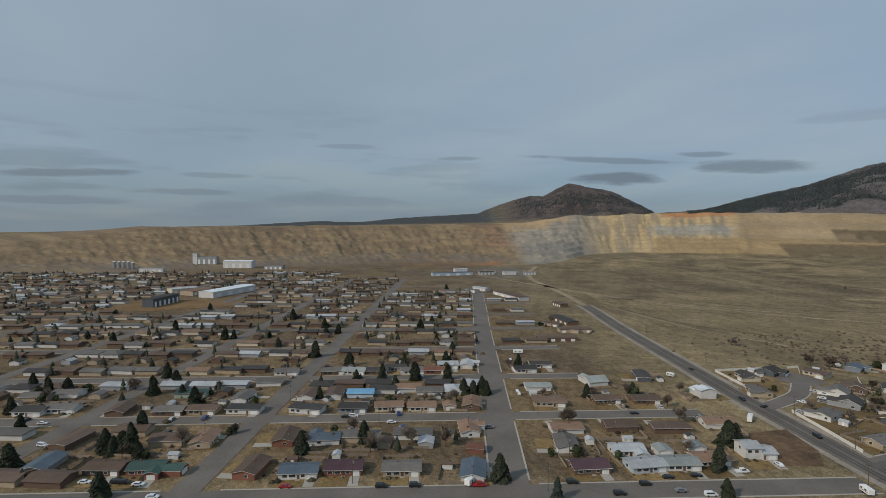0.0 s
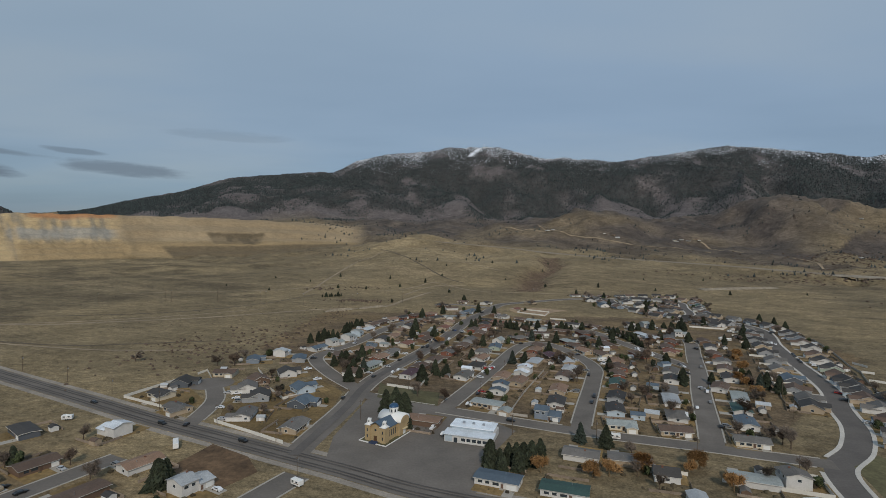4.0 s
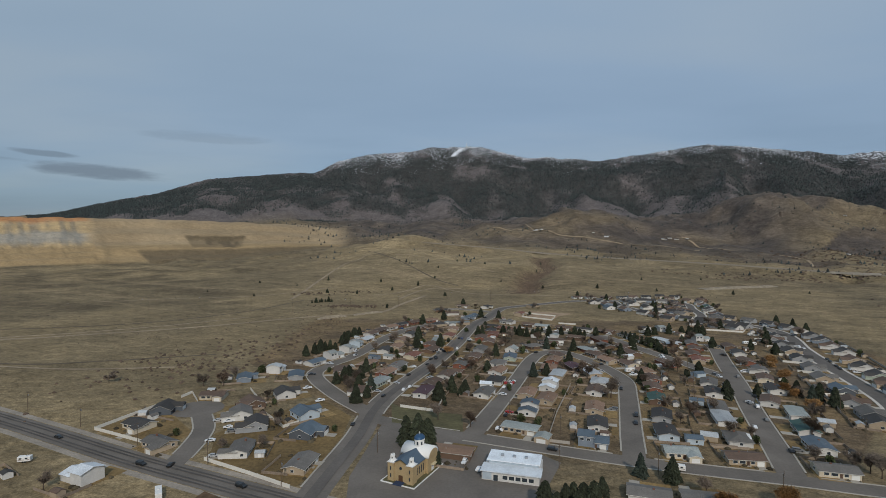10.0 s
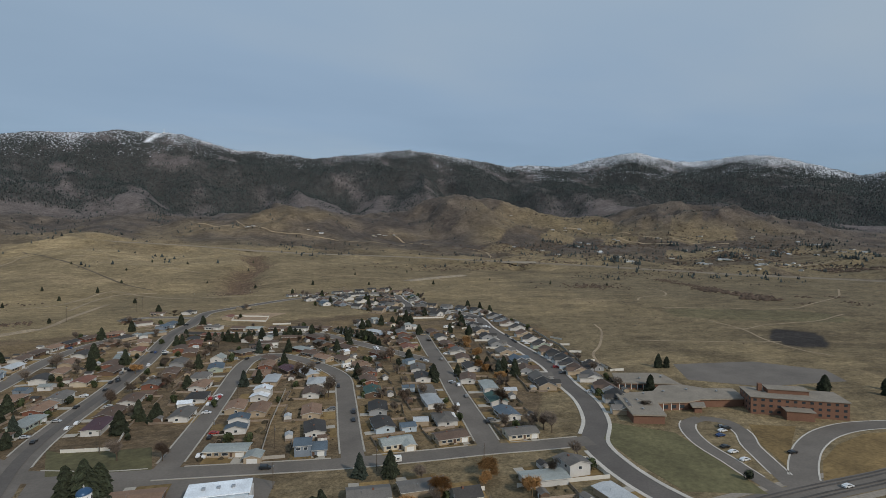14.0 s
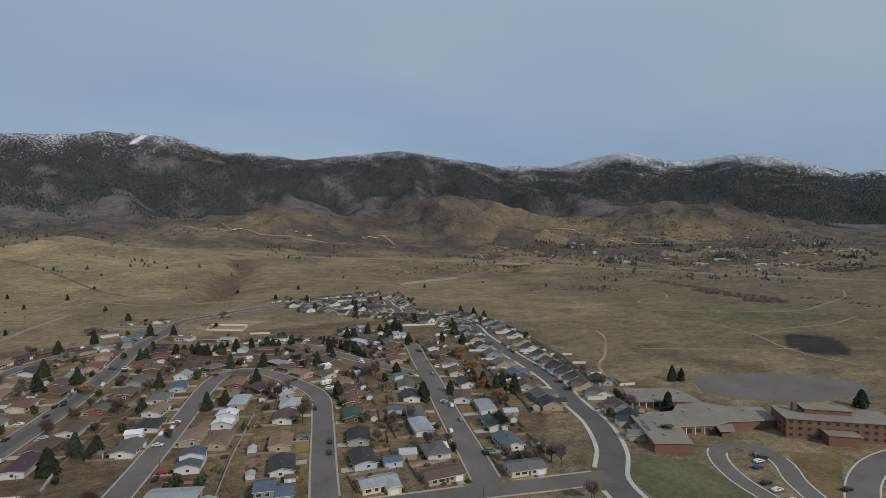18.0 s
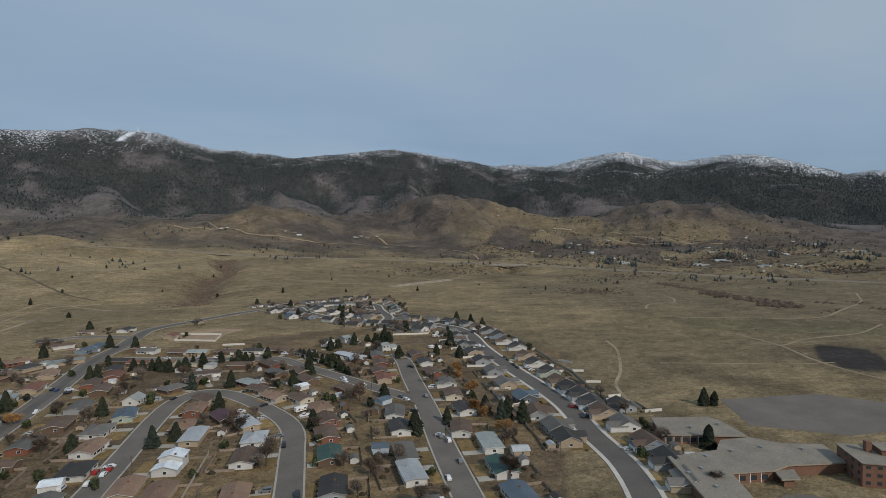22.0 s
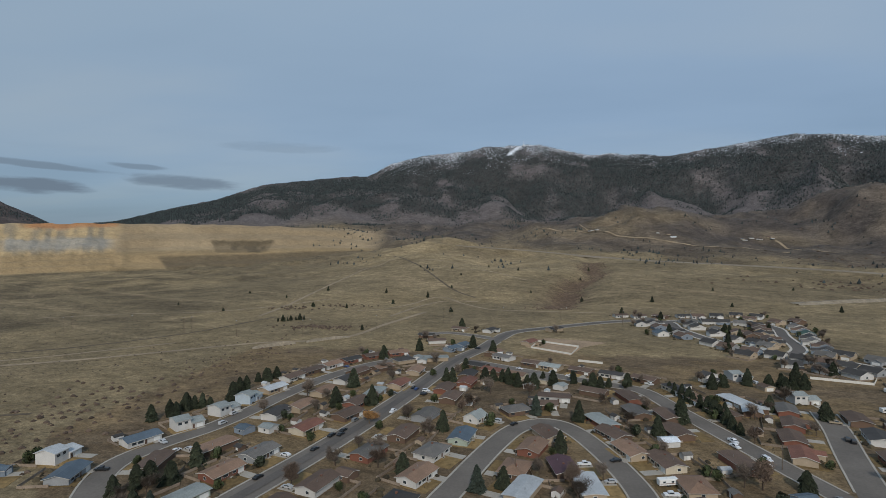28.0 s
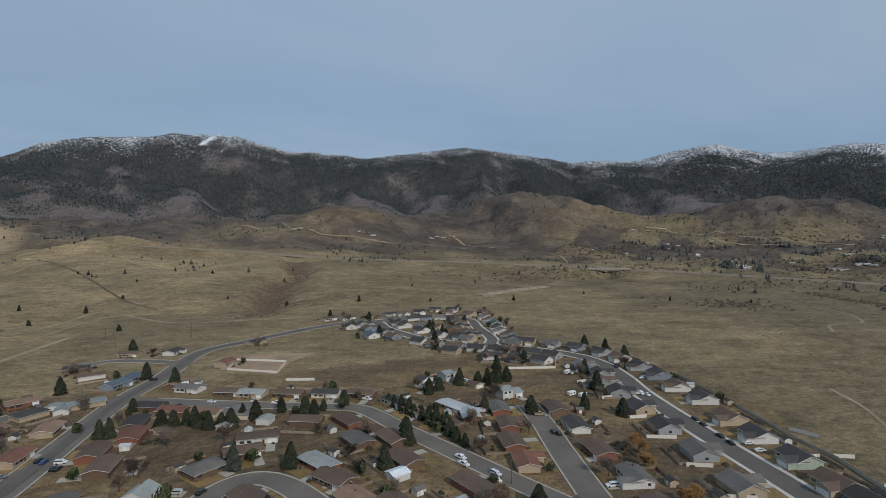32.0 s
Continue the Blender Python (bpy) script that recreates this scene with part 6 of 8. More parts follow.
    for x0_, y0_, x1_, y1_ in ((-8.2, -10.9, -2.2, -10.6), (2.2, -10.9, 8.2, -10.6), (-8.2, -10.6, -7.9, 11.1), (7.9, -10.6, 8.2, 11.1), (-7.9, 10.8, 7.9, 11.1)):
        part("bed_edging", box(x0_, y0_, 0, x1_, y1_, 0.42), WHITE, ch, "white kerb round the bed")


church()


def hall():
    h = empty("hall", "low white hall with a stepped flat white roof", "hall")
    h.matrix_basis = pose(0.5, 257, 0, 0, 0, -14)
    part("wall", box(-12, -8.5, 0, 11, 9, 3.6), wall_mat("w"), h)
    part("upper_wall", box(-10.5, -1, 3.6, 10, 8.6, 5.0), wall_mat("l"), h)
    part("low_roof", box(-12.6, -9.2, 3.6, 11.8, -1.02, 3.95), roof_mat("W"), h)
    part("high_roof", box(-11.2, -1.6, 5.0, 10.7, 9.2, 5.4), roof_mat("W"), h)
    for k in range(5):
        window(h, -2.5 + k * 2.6, -8.5, 1.0, 2.0, 1.5, "s")
    part("door", box(-7.2, -8.6, 0.1, -5.4, -8.45, 2.4), GLASS, h)
    part("blue_panel", box(-11.6, -8.6, 0.4, -8, -8.45, 3.2), wall_mat("l"), h)
    for k in range(3):
        part("roof_unit", box(-6 + k * 5, 3, 5.4, -4.8 + k * 5, 4.2, 6.2, 0.05), STEEL, h)


hall()


def flat_block(parent, x, y, turn, lx, ly, hz, wm, rm, win=0, storeys=1, faces="sn"):
    """A flat-roofed wing with a parapet roof and rows of windows."""
    g = new("wing")
    g.parent = parent
    g.matrix_basis = pose(x, y, 0, 0, 0, turn)
    part("wall", box(-lx / 2, -ly / 2, 0, lx / 2, ly / 2, hz), wm, g)
    part("roof", box(-lx / 2 - 0.5, -ly / 2 - 0.5, hz, lx / 2 + 0.5, ly / 2 + 0.5, hz + 0.35), rm, g)
    step = hz / storeys
    for side in faces:
        n = win if side in "sn" else max(1, int(win * ly / lx))
        for s in range(storeys):
            for k in range(n):
                f = (k + 0.5) / n - 0.5
                z = s * step + 1.1
                if side in "sn":
                    yy = -ly / 2 if side == "s" else ly / 2
                    b = box(f * lx - 0.8, yy - 0.06, z, f * lx + 0.8, yy + 0.06, z + step * 0.42)
                else:
                    xx = lx / 2 if side == "e" else -lx / 2
                    b = box(xx - 0.06, f * ly - 0.8, z, xx + 0.06, f * ly + 0.8, z + step * 0.42)
                part("window", b, GLASS, g)
    return g


def poly_wing(parent, corners, hz, glazed=(), over=0.7):
    """A low wing on a free plan, with a broad flat overhanging roof and windows along some of its sides."""
    g = new("wing")
    g.parent = parent
    n = len(corners)
    area = sum(corners[k][0] * corners[(k + 1) % n][1] - corners[(k + 1) % n][0] * corners[k][1] for k in range(n))
    pts = [Vector((x, y, 0)) for x, y in (corners if area > 0 else corners[::-1])]

    def prism(out, z0, z1):
        ring = []
        for k in range(n):
            a, b = (pts[k] - pts[k - 1]).normalized(), (pts[(k + 1) % n] - pts[k]).normalized()
            na, nb = Vector((a.y, -a.x, 0)), Vector((b.y, -b.x, 0))
            ring.append(pts[k] + (na + nb) * out / (1 + na.dot(nb)))
        v = [(p.x, p.y, z) for z in (z0, z1) for p in ring]
        return v, [tuple(range(n))[::-1], tuple(range(n, 2 * n))] + [(k, (k + 1) % n, n + (k + 1) % n, n + k) for k in range(n)]

    raw("wall", *prism(-over, 0, hz), BRICK_R, g)
    raw("roof", *prism(0.0, hz, hz + 0.4), GRAVEL_ROOF, g)
    raw("fascia", *prism(0.05, hz - 0.25, hz + 0.25), material("tan_fascia", (0.30, 0.26, 0.21), 0.8, grain=0.1), g)
    for (ax, ay), (bx, by) in glazed:
        a, b = Vector((ax, ay, 0)), Vector((bx, by, 0))
        d = (b - a).normalized()
        count = max(1, int((b - a).length / 3.6))
        for k in range(count):
            q = a + (b - a) * (k + 0.5) / count
            w = box(-1.25, -0.12, 1.0, 1.25, 0.12, 2.9)
            bmesh.ops.transform(w, matrix=Matrix.Translation(q) @ Matrix.Rotation(math.atan2(d.y, d.x), 4, "Z"), verts=w.verts)
            part("window", w, GLASS, g)
            w = box(-1.6, -0.08, 0.0, -1.3, 0.2, hz - 0.3)
            bmesh.ops.transform(w, matrix=Matrix.Translation(q) @ Matrix.Rotation(math.atan2(d.y, d.x), 4, "Z"), verts=w.verts)
            part("pier", w, WHITE, g)
    return g


def school():
    s = empty("school", "red brick school with broad flat tan gravel roofs", "school")
    poly_wing(s, [(246, 311), (271, 298), (272.5, 292), (264, 273), (232, 293.5)], 4.0, [((233.6, 293.3), (252, 281.6))])
    poly_wing(s, [(212.4, 276), (236, 270), (221, 254.2), (208.3, 238), (194, 247)], 4.5, [])
    poly_wing(s, [(236, 270), (248, 276), (262.3, 271.3), (268, 260), (282.4, 251), (271.1, 236.3), (247.2, 247.1), (237.9, 247.3), (221, 254.2)], 4.35, [((249, 247.4), (268, 238.8)), ((224, 253.8), (237, 248.4))])
    poly_wing(s, [(239, 248), (247.2, 245), (241, 239.5), (234.3, 242.6)], 3.5, [], 1.6)
    flat_block(s, 286.5, 220, -41.5, 46.5, 19, 9.0, BRICK_R, GRAVEL_ROOF, 12, 3, "swe")
    flat_block(s, 278, 213.2, -41.5, 13, 11, 4.6, BRICK_R, GRAVEL_ROOF, 0, 1, "")
    g = flat_block(s, 287, 224, -41.5, 20, 8, 11.4, BRICK_R, GRAVEL_ROOF, 0, 1, "")
    part("boiler_stack", box(-14, -1.2, 9.0, -12, 1.2, 13.4), BRICK_R, g)
    for x, y in ((214, 262), (226, 268), (240, 266), (205, 250), (250, 292), (265, 288), (206, 262), (255, 262), (268, 252)):
        part("roof_vent", box(x - 0.6, y - 0.6, 4.4, x + 0.6, y + 0.6, 5.6, 0.05), STEEL, s)


school()


def shed_row(name, label, x, y, turn, lx, ly, hz, rc, wc, n=4):
    b = empty(name, label, name.replace("_", " "))
    b.matrix_basis = pose(x, y, ground_z(x, y), 0, 0, turn)
    w = bmesh.new()
    walls(w, -lx / 2, -ly / 2, lx / 2, ly / 2, hz, 0.08)
    part("wall", w, wall_mat(wc), b)
    r = bmesh.new()
    gable_roof(r, -lx / 2, -ly / 2, lx / 2, ly / 2, hz, 0.08, 0.4)
    part("roof", r, roof_mat(rc), b)
    for k in range(n):
        part("bay_door", box(-lx / 2 + (k + 0.3) * lx / n, -ly / 2 - 0.08, 0, -lx / 2 + (k + 0.7) * lx / n, -ly / 2 + 0.05, hz * 0.65), WHITE, b)


turn_town = math.degrees(math.atan2(TU[1], TU[0]))
for x, y, turn, lx, ly, hz, rc, wc in ((-772, 30, 136, 88, 24, 8, "W", "w"), (-812, -28, 110, 36, 20, 7, "w", "c"), (-790, -10, 136, 40, 22, 6, "t", "t")):
    shed_row("school_block", "long low flat-roofed school building in the town", x, y, turn, lx, ly, hz, rc, wc)
shed_row("grandstand", "dark roofed grandstand beside a playing field", -702, -52, 148, 52, 14, 10, "k", "d", 6)
slab("playing_field", [(-690, -116), (-648, -60), (-650, 31), (-700, 12), (-737, -24), (-760, -70)], material("dry_turf", (0.185, 0.112, 0.050), 0.95, grain=0.3, scale=0.4, coords="World", patch=0.3, patch_scale=0.03), 0.3, "brown dry playing field beside a grandstand", "field")
for x, y, turn, lx, ly, hz, rc, wc in (
    (-1222, 86, 65, 62, 30, 15, "W", "w"), (-1320, 25, 65, 46, 12, 17, "g", "g"), (-1330, 0, 65, 10, 10, 26, "w", "w"), (-1197, -83, 65, 48, 14, 7, "w", "w"), (-1150, 150, 60, 40, 16, 8, "g", "g"),
    (-866, 434, 81, 80, 14, 6, "u", "l"), (-850, 500, 80, 30, 10, 6, "k", "g"), (-830, 540, 75, 26, 8, 6, "w", "w"), (-870, 520, 70, 22, 12, 7, "g", "t"), (-812, 575, 70, 24, 8, 5, "w", "g"), (-900, 470, 80, 26, 12, 8, "W", "w"),
    (-570, 372, -4, 72, 15, 4.5, "b", "w"), (-652, 374, 10, 30, 10, 4, "w", "w"), (-640, 352, 10, 22, 9, 4, "g", "w"), (-828, 152, 64, 28, 8, 5, "W", "w"), (-395, 322, -12, 40, 12, 3.6, "k", "n"), (-480, 385, -12, 22, 10, 4, "b", "n"),
):
    shed_row("warehouse", "long low metal building at the town's edge", x, y, turn, lx, ly, hz, rc, wc)
for x, y, turn, lx, ly, rc, wc in ((-330, 262, 66, 34, 11, "b", "n"), (-352, 300, 66, 30, 11, "b", "t")):
    shed_row("apartment_row", "long low brown apartment row", x, y, turn, lx, ly, 3.2, rc, wc)
for k in range(5):
    t = empty("mine_tank", "pale cylindrical tank at the mine", "tank")
    x, y = -1305 + k * 4, -160 + k * 9
    t.matrix_basis = pose(x, y, ground_z(x, y))
    b = bmesh.new()
    ring_of(b, 0, 0, 0, 14, 3.4, 3.4, 16)
    part("shell", b, STEEL, t)
    b = bmesh.new()
    ring_of(b, 0, 0, 14, 15.5, 3.5, 0.5, 16)
    part("cap", b, WHITE, t)


def overpass():
    o = empty("overpass", "long concrete highway overpass on piers", "bridge")
    o.matrix_basis = pose(CX + 1316 * math.sin(radians(38.2)), CY + 1316 * math.cos(radians(38.2)), 9.2, 0, 0, -41)
    part("deck", box(-48, -14, 3.4, 48, 12, 5.6), CONCRETE, o)
    for s in (-14.3, 12):
        part("parapet", box(-48, s, 5.0, 48, s + 0.3, 7.0), CONCRETE, o)
    for k in range(5):
        part("pier", box(-36 + k * 18, -11, -12, -34.6 + k * 18, 10, 3.4), CONCRETE, o)


overpass()
mast = empty("summit_mast", "white radio mast on the mountain crest", "mast")
mx, my = CX + 4340 * math.sin(radians(0.85)), CY + 4340 * math.cos(radians(0.85))
mast.matrix_basis = pose(mx, my, ground_z(mx, my) - 2)
b = bmesh.new()
add_tube(b, (0, 0, 0), (0, 0, 34), 2.2, 1.2, 6)
part("column", b, WHITE, mast)
part("hut", box(-7, -6, 0, 7, 6, 7), WHITE, mast)

# ---------------------------------------------------------------- trees
def leaf_mesh(name, quads, mat, parent):
    v = np.array(quads).reshape(-1, 3)
    return raw(name, v, [tuple(range(4 * k, 4 * k + 4)) for k in range(len(v) // 4)], mat, parent)


def conifer(seed, h, r, mat, label, full=0.8):
    """A spruce: tapered trunk and whorls of drooping boughs with gaps."""
    g = random.Random(seed)
    tree = empty("conifer", label, "tree")
    b = bmesh.new()
    add_tube(b, (0, 0, 0), (0, 0, h * 0.95), 0.018 * h + 0.05, 0.02, 6)
    part("trunk", b, BARK, tree)
    quads = []
    n = 400
    bulge = [g.uniform(0.75, 1.2) for _ in range(7)]
    for k in range(n):
        u = 0.05 + 0.95 * (k / n) ** 1.1
        a = k * 2.39996 + g.uniform(-0.4, 0.4)
        reach = r * (1 - u) ** full * min(1.0, 0.6 + u * 3.0) * g.uniform(0.45, 1.15) * bulge[int(a * 1.11) % 7] + 0.15
        z = h * u
        w = reach * g.uniform(0.2, 0.36) + 0.16
        ca, sa = math.cos(a), math.sin(a)
        droop = reach * g.uniform(0.18, 0.5)
        root, tip = reach * 0.08, reach
        for tilt in (0.25, -0.25):
            quads += [(root * ca, root * sa, z + 0.15 * reach), (0.6 * tip * ca - w * sa, 0.6 * tip * sa + w * ca, z - droop * 0.5 + tilt * w), (tip * ca, tip * sa, z - droop), (0.6 * tip * ca + w * sa, 0.6 * tip * sa - w * ca, z - droop * 0.5 - tilt * w)]
        quads += [(root * ca, root * sa, z + 0.35 * reach + 0.2), (0.7 * tip * ca, 0.7 * tip * sa, z - droop * 0.2 + 0.25), (tip * ca, tip * sa, z - droop), (0.3 * tip * ca, 0.3 * tip * sa, z - 0.5 * droop - 0.25)]
    leaf_mesh("crown", quads, mat, tree)
    tree["fresh"] = 1
    return tree


def bush_tree(seed, h, r, mat, label, name="juniper"):
    """A dense rounded evergreen with an uneven outline, of many leaf sprays."""
    g = random.Random(seed)
    tree = empty(name, label, "tree")
    b = bmesh.new()
    add_tube(b, (0, 0, 0), (0, 0, h * 0.6), 0.14, 0.06, 6)
    part("trunk", b, BARK, tree)
    quads = []
    lobes = [(g.uniform(-0.35, 0.35) * r, g.uniform(-0.35, 0.35) * r, h * g.uniform(0.3, 0.72), g.uniform(0.5, 0.75)) for _ in range(6)]
    for k in range(420):
        lx, ly, lz, s = lobes[k % 6]
        d = Vector((g.gauss(0, 1), g.gauss(0, 1), g.gauss(0, 1))).normalized()
        p = Vector((lx + d.x * r * s, ly + d.y * r * s, lz + d.z * h * 0.36 * s * 1.3)) * 1.0
        p.z = max(0.15, min(h, p.z))
        side = d.orthogonal().normalized() * g.uniform(0.25, 0.5) * r * 0.4
        upw = (d.cross(side).normalized() + d * 0.6) * g.uniform(0.25, 0.5) * r * 0.4
        quads += [tuple(p - side), tuple(p + upw), tuple(p + side), tuple(p - upw)]
    leaf_mesh("crown", quads, mat, tree)
    tree["fresh"] = 1
    return tree


def bare_tree(seed, h, mat, label, name="bare_tree", weep=0.0, twigs=26):
    """A leafless tree: trunk, forking limbs and a haze of thin twigs."""
    g = random.Random(seed)
    tree = empty(name, label, "tree")
    b = bmesh.new()
    tips = []

    def grow(p, d, length, r, level):
        q = p + d * length
        add_tube(b, p, q, r, r * 0.62, 5 if level < 2 else 3)
        if level >= 3:
            tips.append((q, d, length))
            return
        for k in range(3 if level else 5):
            turn = Vector((g.gauss(0, 1), g.gauss(0, 1), g.gauss(0.35, 0.6))).normalized()
            nd = (d * 0.85 + turn * (0.75 if level else 0.9)).normalized()
            grow(q if k else p + d * length * 0.75, nd, length * g.uniform(0.55, 0.8), r * 0.58, level + 1)
            if level == 2:
                tips.append((p + d * length * g.random(), nd, length * 0.6))

    grow(Vector((0, 0, 0)), Vector((0.03, 0.02, 1)).normalized(), h * 0.27, h * 0.022 + 0.04, 0)
    part("trunk", b, BARK if weep == 0 else material("willow_bark", (0.14, 0.095, 0.05), 0.95, grain=0.3, scale=4.0), tree)
    quads = []
    for q, d, length in tips:
        for k in range(twigs):
            t = Vector((g.gauss(0, 1), g.gauss(0, 1), g.gauss(0.3, 0.8) - weep * 1.8)).normalized()
            p0 = q
            q = p0 + Vector((g.gauss(0, 0.3), g.gauss(0, 0.3), g.gauss(0, 0.25))) * length
            e = q + (d * 0.3 + t).normalized() * length * g.uniform(0.8, 1.9)
            e.z = max(0.4, e.z)
            w = t.orthogonal().normalized() * (0.055 if weep == 0 else 0.075)
            quads += [tuple(q - w * 0.6), tuple(q + w * 0.6), tuple(e + w * 0.4), tuple(e - w * 0.4)]
            q = p0
    leaf_mesh("crown", quads, mat, tree)
    tree["fresh"] = 1
    return tree


def plant(protos, places, low, high, group):
    for k, (x, y) in enumerate(places):
        s = rng.uniform(low, high)
        proto = protos[k % len(protos)]
        m = pose(x, y, ground_z(x, y) - 0.05, 0, 0, rng.uniform(0, 360)) @ Matrix.Diagonal((s * rng.uniform(0.88, 1.1), s * rng.uniform(0.88, 1.1), s, 1))
        if "fresh" in proto:
            del proto["fresh"]
            proto.matrix_basis = m
            ob = proto
        else:
            keep = proto.scale.copy()
            proto.scale = (1, 1, 1)
            ob = copy_thing(proto, m)
            proto.scale = keep
        ob["group"] = group


def spots(text):
    return [tuple(map(float, e.split(","))) for e in text.split()]


SPRUCES = [conifer(k, h, r, NEEDLE, "dark green spruce tree in a yard", f) for k, h, r, f in ((1, 9.5, 3.7, 0.46), (2, 11, 3.9, 0.5), (3, 8.2, 3.8, 0.40), (4, 9.5, 4.5, 0.42))]
BLUES = [conifer(9, 10, 3.5, NEEDLE_BLUE, "blue spruce tree with dense boughs", 0.6)]
PINES = [conifer(21, 8, 2.6, NEEDLE, "lone pine on a dry slope", 0.6), conifer(22, 7, 2.9, NEEDLE, "lone bushy pine on a dry slope", 0.5)]
JUNIPERS = [bush_tree(5, 4.6, 2.1, JUNIPER, "clipped round juniper beside a house"), bush_tree(6, 5.4, 2.3, NEEDLE, "dark rounded evergreen beside a house")]
BARES = [bare_tree(k, h, m, l) for k, h, m, l in ((11, 9, TWIG, "leafless grey-brown tree in a yard"), (12, 8, RED_TWIG, "leafless reddish tree in a yard"), (13, 7, TWIG, "small leafless tree in a yard"))]
WILLOWS = [bare_tree(31, 9, WILLOW, "golden weeping willow without leaves", "willow", 0.55, 60), bare_tree(32, 7, WILLOW, "spreading golden willow without leaves", "willow", 0.4, 60)]
plant(SPRUCES, spots("-143,459 -138,467 -136,469 -136,478 -133,481 -129,482 -125,483 -125,509 -123,511 -122,517 -124,536 -120,539 -116,546 -98,391 -96,396 -88,397 -87,412 -26,368 -20,362 -18,365 -2,553 2,552 23,558 28,558 34,557 44,546 50,545 54,544 66,551 79,558 94,546"), 0.75, 1.1, "spruces of the suburb")
plant(SPRUCES, spots("-37,641 24,630 7,589 90,547 110,472 126,492 150,421 140,362 161,367 177,515 203,555 216,573 217,562 225,590 199,504 240,482 229,499 191,356 -1,418 8,227 12,225 16,230 20,234 23,231 26,229 30,233 13,221 20,223 -102,384 -82,346 -77,356 -85,373 63,251 246,280 344,232"), 0.8, 1.2, "spruces of the suburb")
plant(SPRUCES, spots("135,548 136,541 138,534 140,528 141,523 143,517 144,510 146,506 147,500 148,493 148,486 149,479 140,540 142,533 145,525 147,518 149,511 151,504"), 0.6, 0.85, "spruces along the upper street")
plant(SPRUCES, spots("299,318 304,315 366,209 380,215 210,560 205,565 196,560 170,560 162,556 186,566 100,552 112,556 60,556 38,552"), 0.7, 1.1, "spruces of the suburb")
plant(SPRUCES, spots("-137,83 -105,169 -89,152 -120,195 -119,199 -256,-47 -232,-57 -232,-53 -235,-60 -231,-50 -190,-57 -235,-94 -230,132 -232,130 -233,125 -236,120 -269,181 -340,-100 -338,-90 -332,-33 -351,-38 -362,61 -327,77 -276,106 -313,-111 -316,-45 -634,0 -529,75 -470,94 -518,-35 -510,-103 -488,-82 -455,11 -458,4 -439,99 -667,323 -418,172"), 0.85, 1.25, "spruces of the town")
plant(SPRUCES, spots("-47,286 -41,283 -37,288"), 1.35, 1.5, "spruces behind the church")
plant(BLUES, spots("-77,371 54,494 30,406 187,356 52,256 -115,94"), 0.85, 1.1, "blue spruces")
plant(JUNIPERS, spots("-67,395 -60,414 -51,445 -76,471 -23,463 -14,482 -7,486 -39,497 -34,506 -30,515 -13,565 109,549 6,580 85,548 88,350 186,182 -146,115 -233,-7 -232,-9 -118,322 -84,300 100,470 118,430 136,408 96,372 -30,340 10,372"), 0.75, 1.1, "round evergreens")
plant([JUNIPERS[0]], spots("31,474"), 1.5, 1.6, "round evergreens")
plant(BARES, spots("-90,386 -12,421 -18,437 28,528 135,421 127,392 129,422 15,491 20,502 66,401 65,412 -52,575 -78,506 51,525 93,517 193,533 151,468 -93,380 150,257 149,262 -250,379 -172,392 -173,375 -185,374 -33,318 -16,309 146,268 -184,45 -168,211 -151,200 -181,64 -175,78 -330,-55 110,300 104,330 98,345 70,360 -40,400 -30,420 120,335 150,300 170,330"), 1.15, 1.75, "leafless trees")
plant(WILLOWS, spots("215,444 182,362 180,371 29,222 50,219 57,221 72,225 92,228 98,232 103,212 176,340 205,430 196,400 -30,470"), 1.15, 1.6, "golden willows")
for k in range(110):
    x, y = rng.choice(FAR_TOWN[:500])
    kind = rng.random()
    plant(SPRUCES if kind < 0.6 else BARES, [(x + rng.uniform(-13, 13), y + rng.uniform(-13, 13))], 0.6, 1.05, "trees of the town")
for k in range(330):
    x, y, turn, kind = rng.choice(LOTS)
    a, b = rng.uniform(-9, 9), rng.choice((-8, 9, 11, 12))
    c, s = math.cos(radians(turn)), math.sin(radians(turn))
    px, py = x + a * c - b * s, y + a * s + b * c
    if min(math.hypot(px - q, py - w) for q, w in SPOTS) > 6 and street_gap(px, py) > 2:
        plant(pick((BARES, BARES, BARES, JUNIPERS, JUNIPERS, SPRUCES)), [(px, py)], 0.75, 1.25, "yard trees")
YX, YY, YS = [], [], []
for x, y, turn, kind in LOTS:
    for _ in range(17):
        a, b = rng.uniform(-10, 10), rng.choice((-6.2, -5.6, 6.4, 9, 11, 12.5)) + rng.uniform(-0.5, 0.5)
        c, s = math.cos(radians(turn)), math.sin(radians(turn))
        px, py = x + a * c - b * s, y + a * s + b * c
        if street_gap(px, py) > 1.5 and ground_z(px, py) == 0:
            YX.append(px)
            YY.append(py)
            YS.append(0.35 + 1.5 * rng.random() ** 3)
LONE = spots("-222,769 -217,771 -213,774 -211,778 -206,780 -202,782 -198,784 -113,729 -262,1032 -63,1046 149,1181 -40,860 -90,980 -130,930 -160,1010 -230,890 -300,960 -330,840 -180,880 -60,1150 60,1020 130,980 220,960 310,930 420,900 40,1200 180,1320 -20,1300 -150,1240 330,1060 460,1100 560,930 620,820 700,760 -420,880 -380,1000")
plant(PINES, LONE, 0.5, 1.1, "lone pines on the slope")


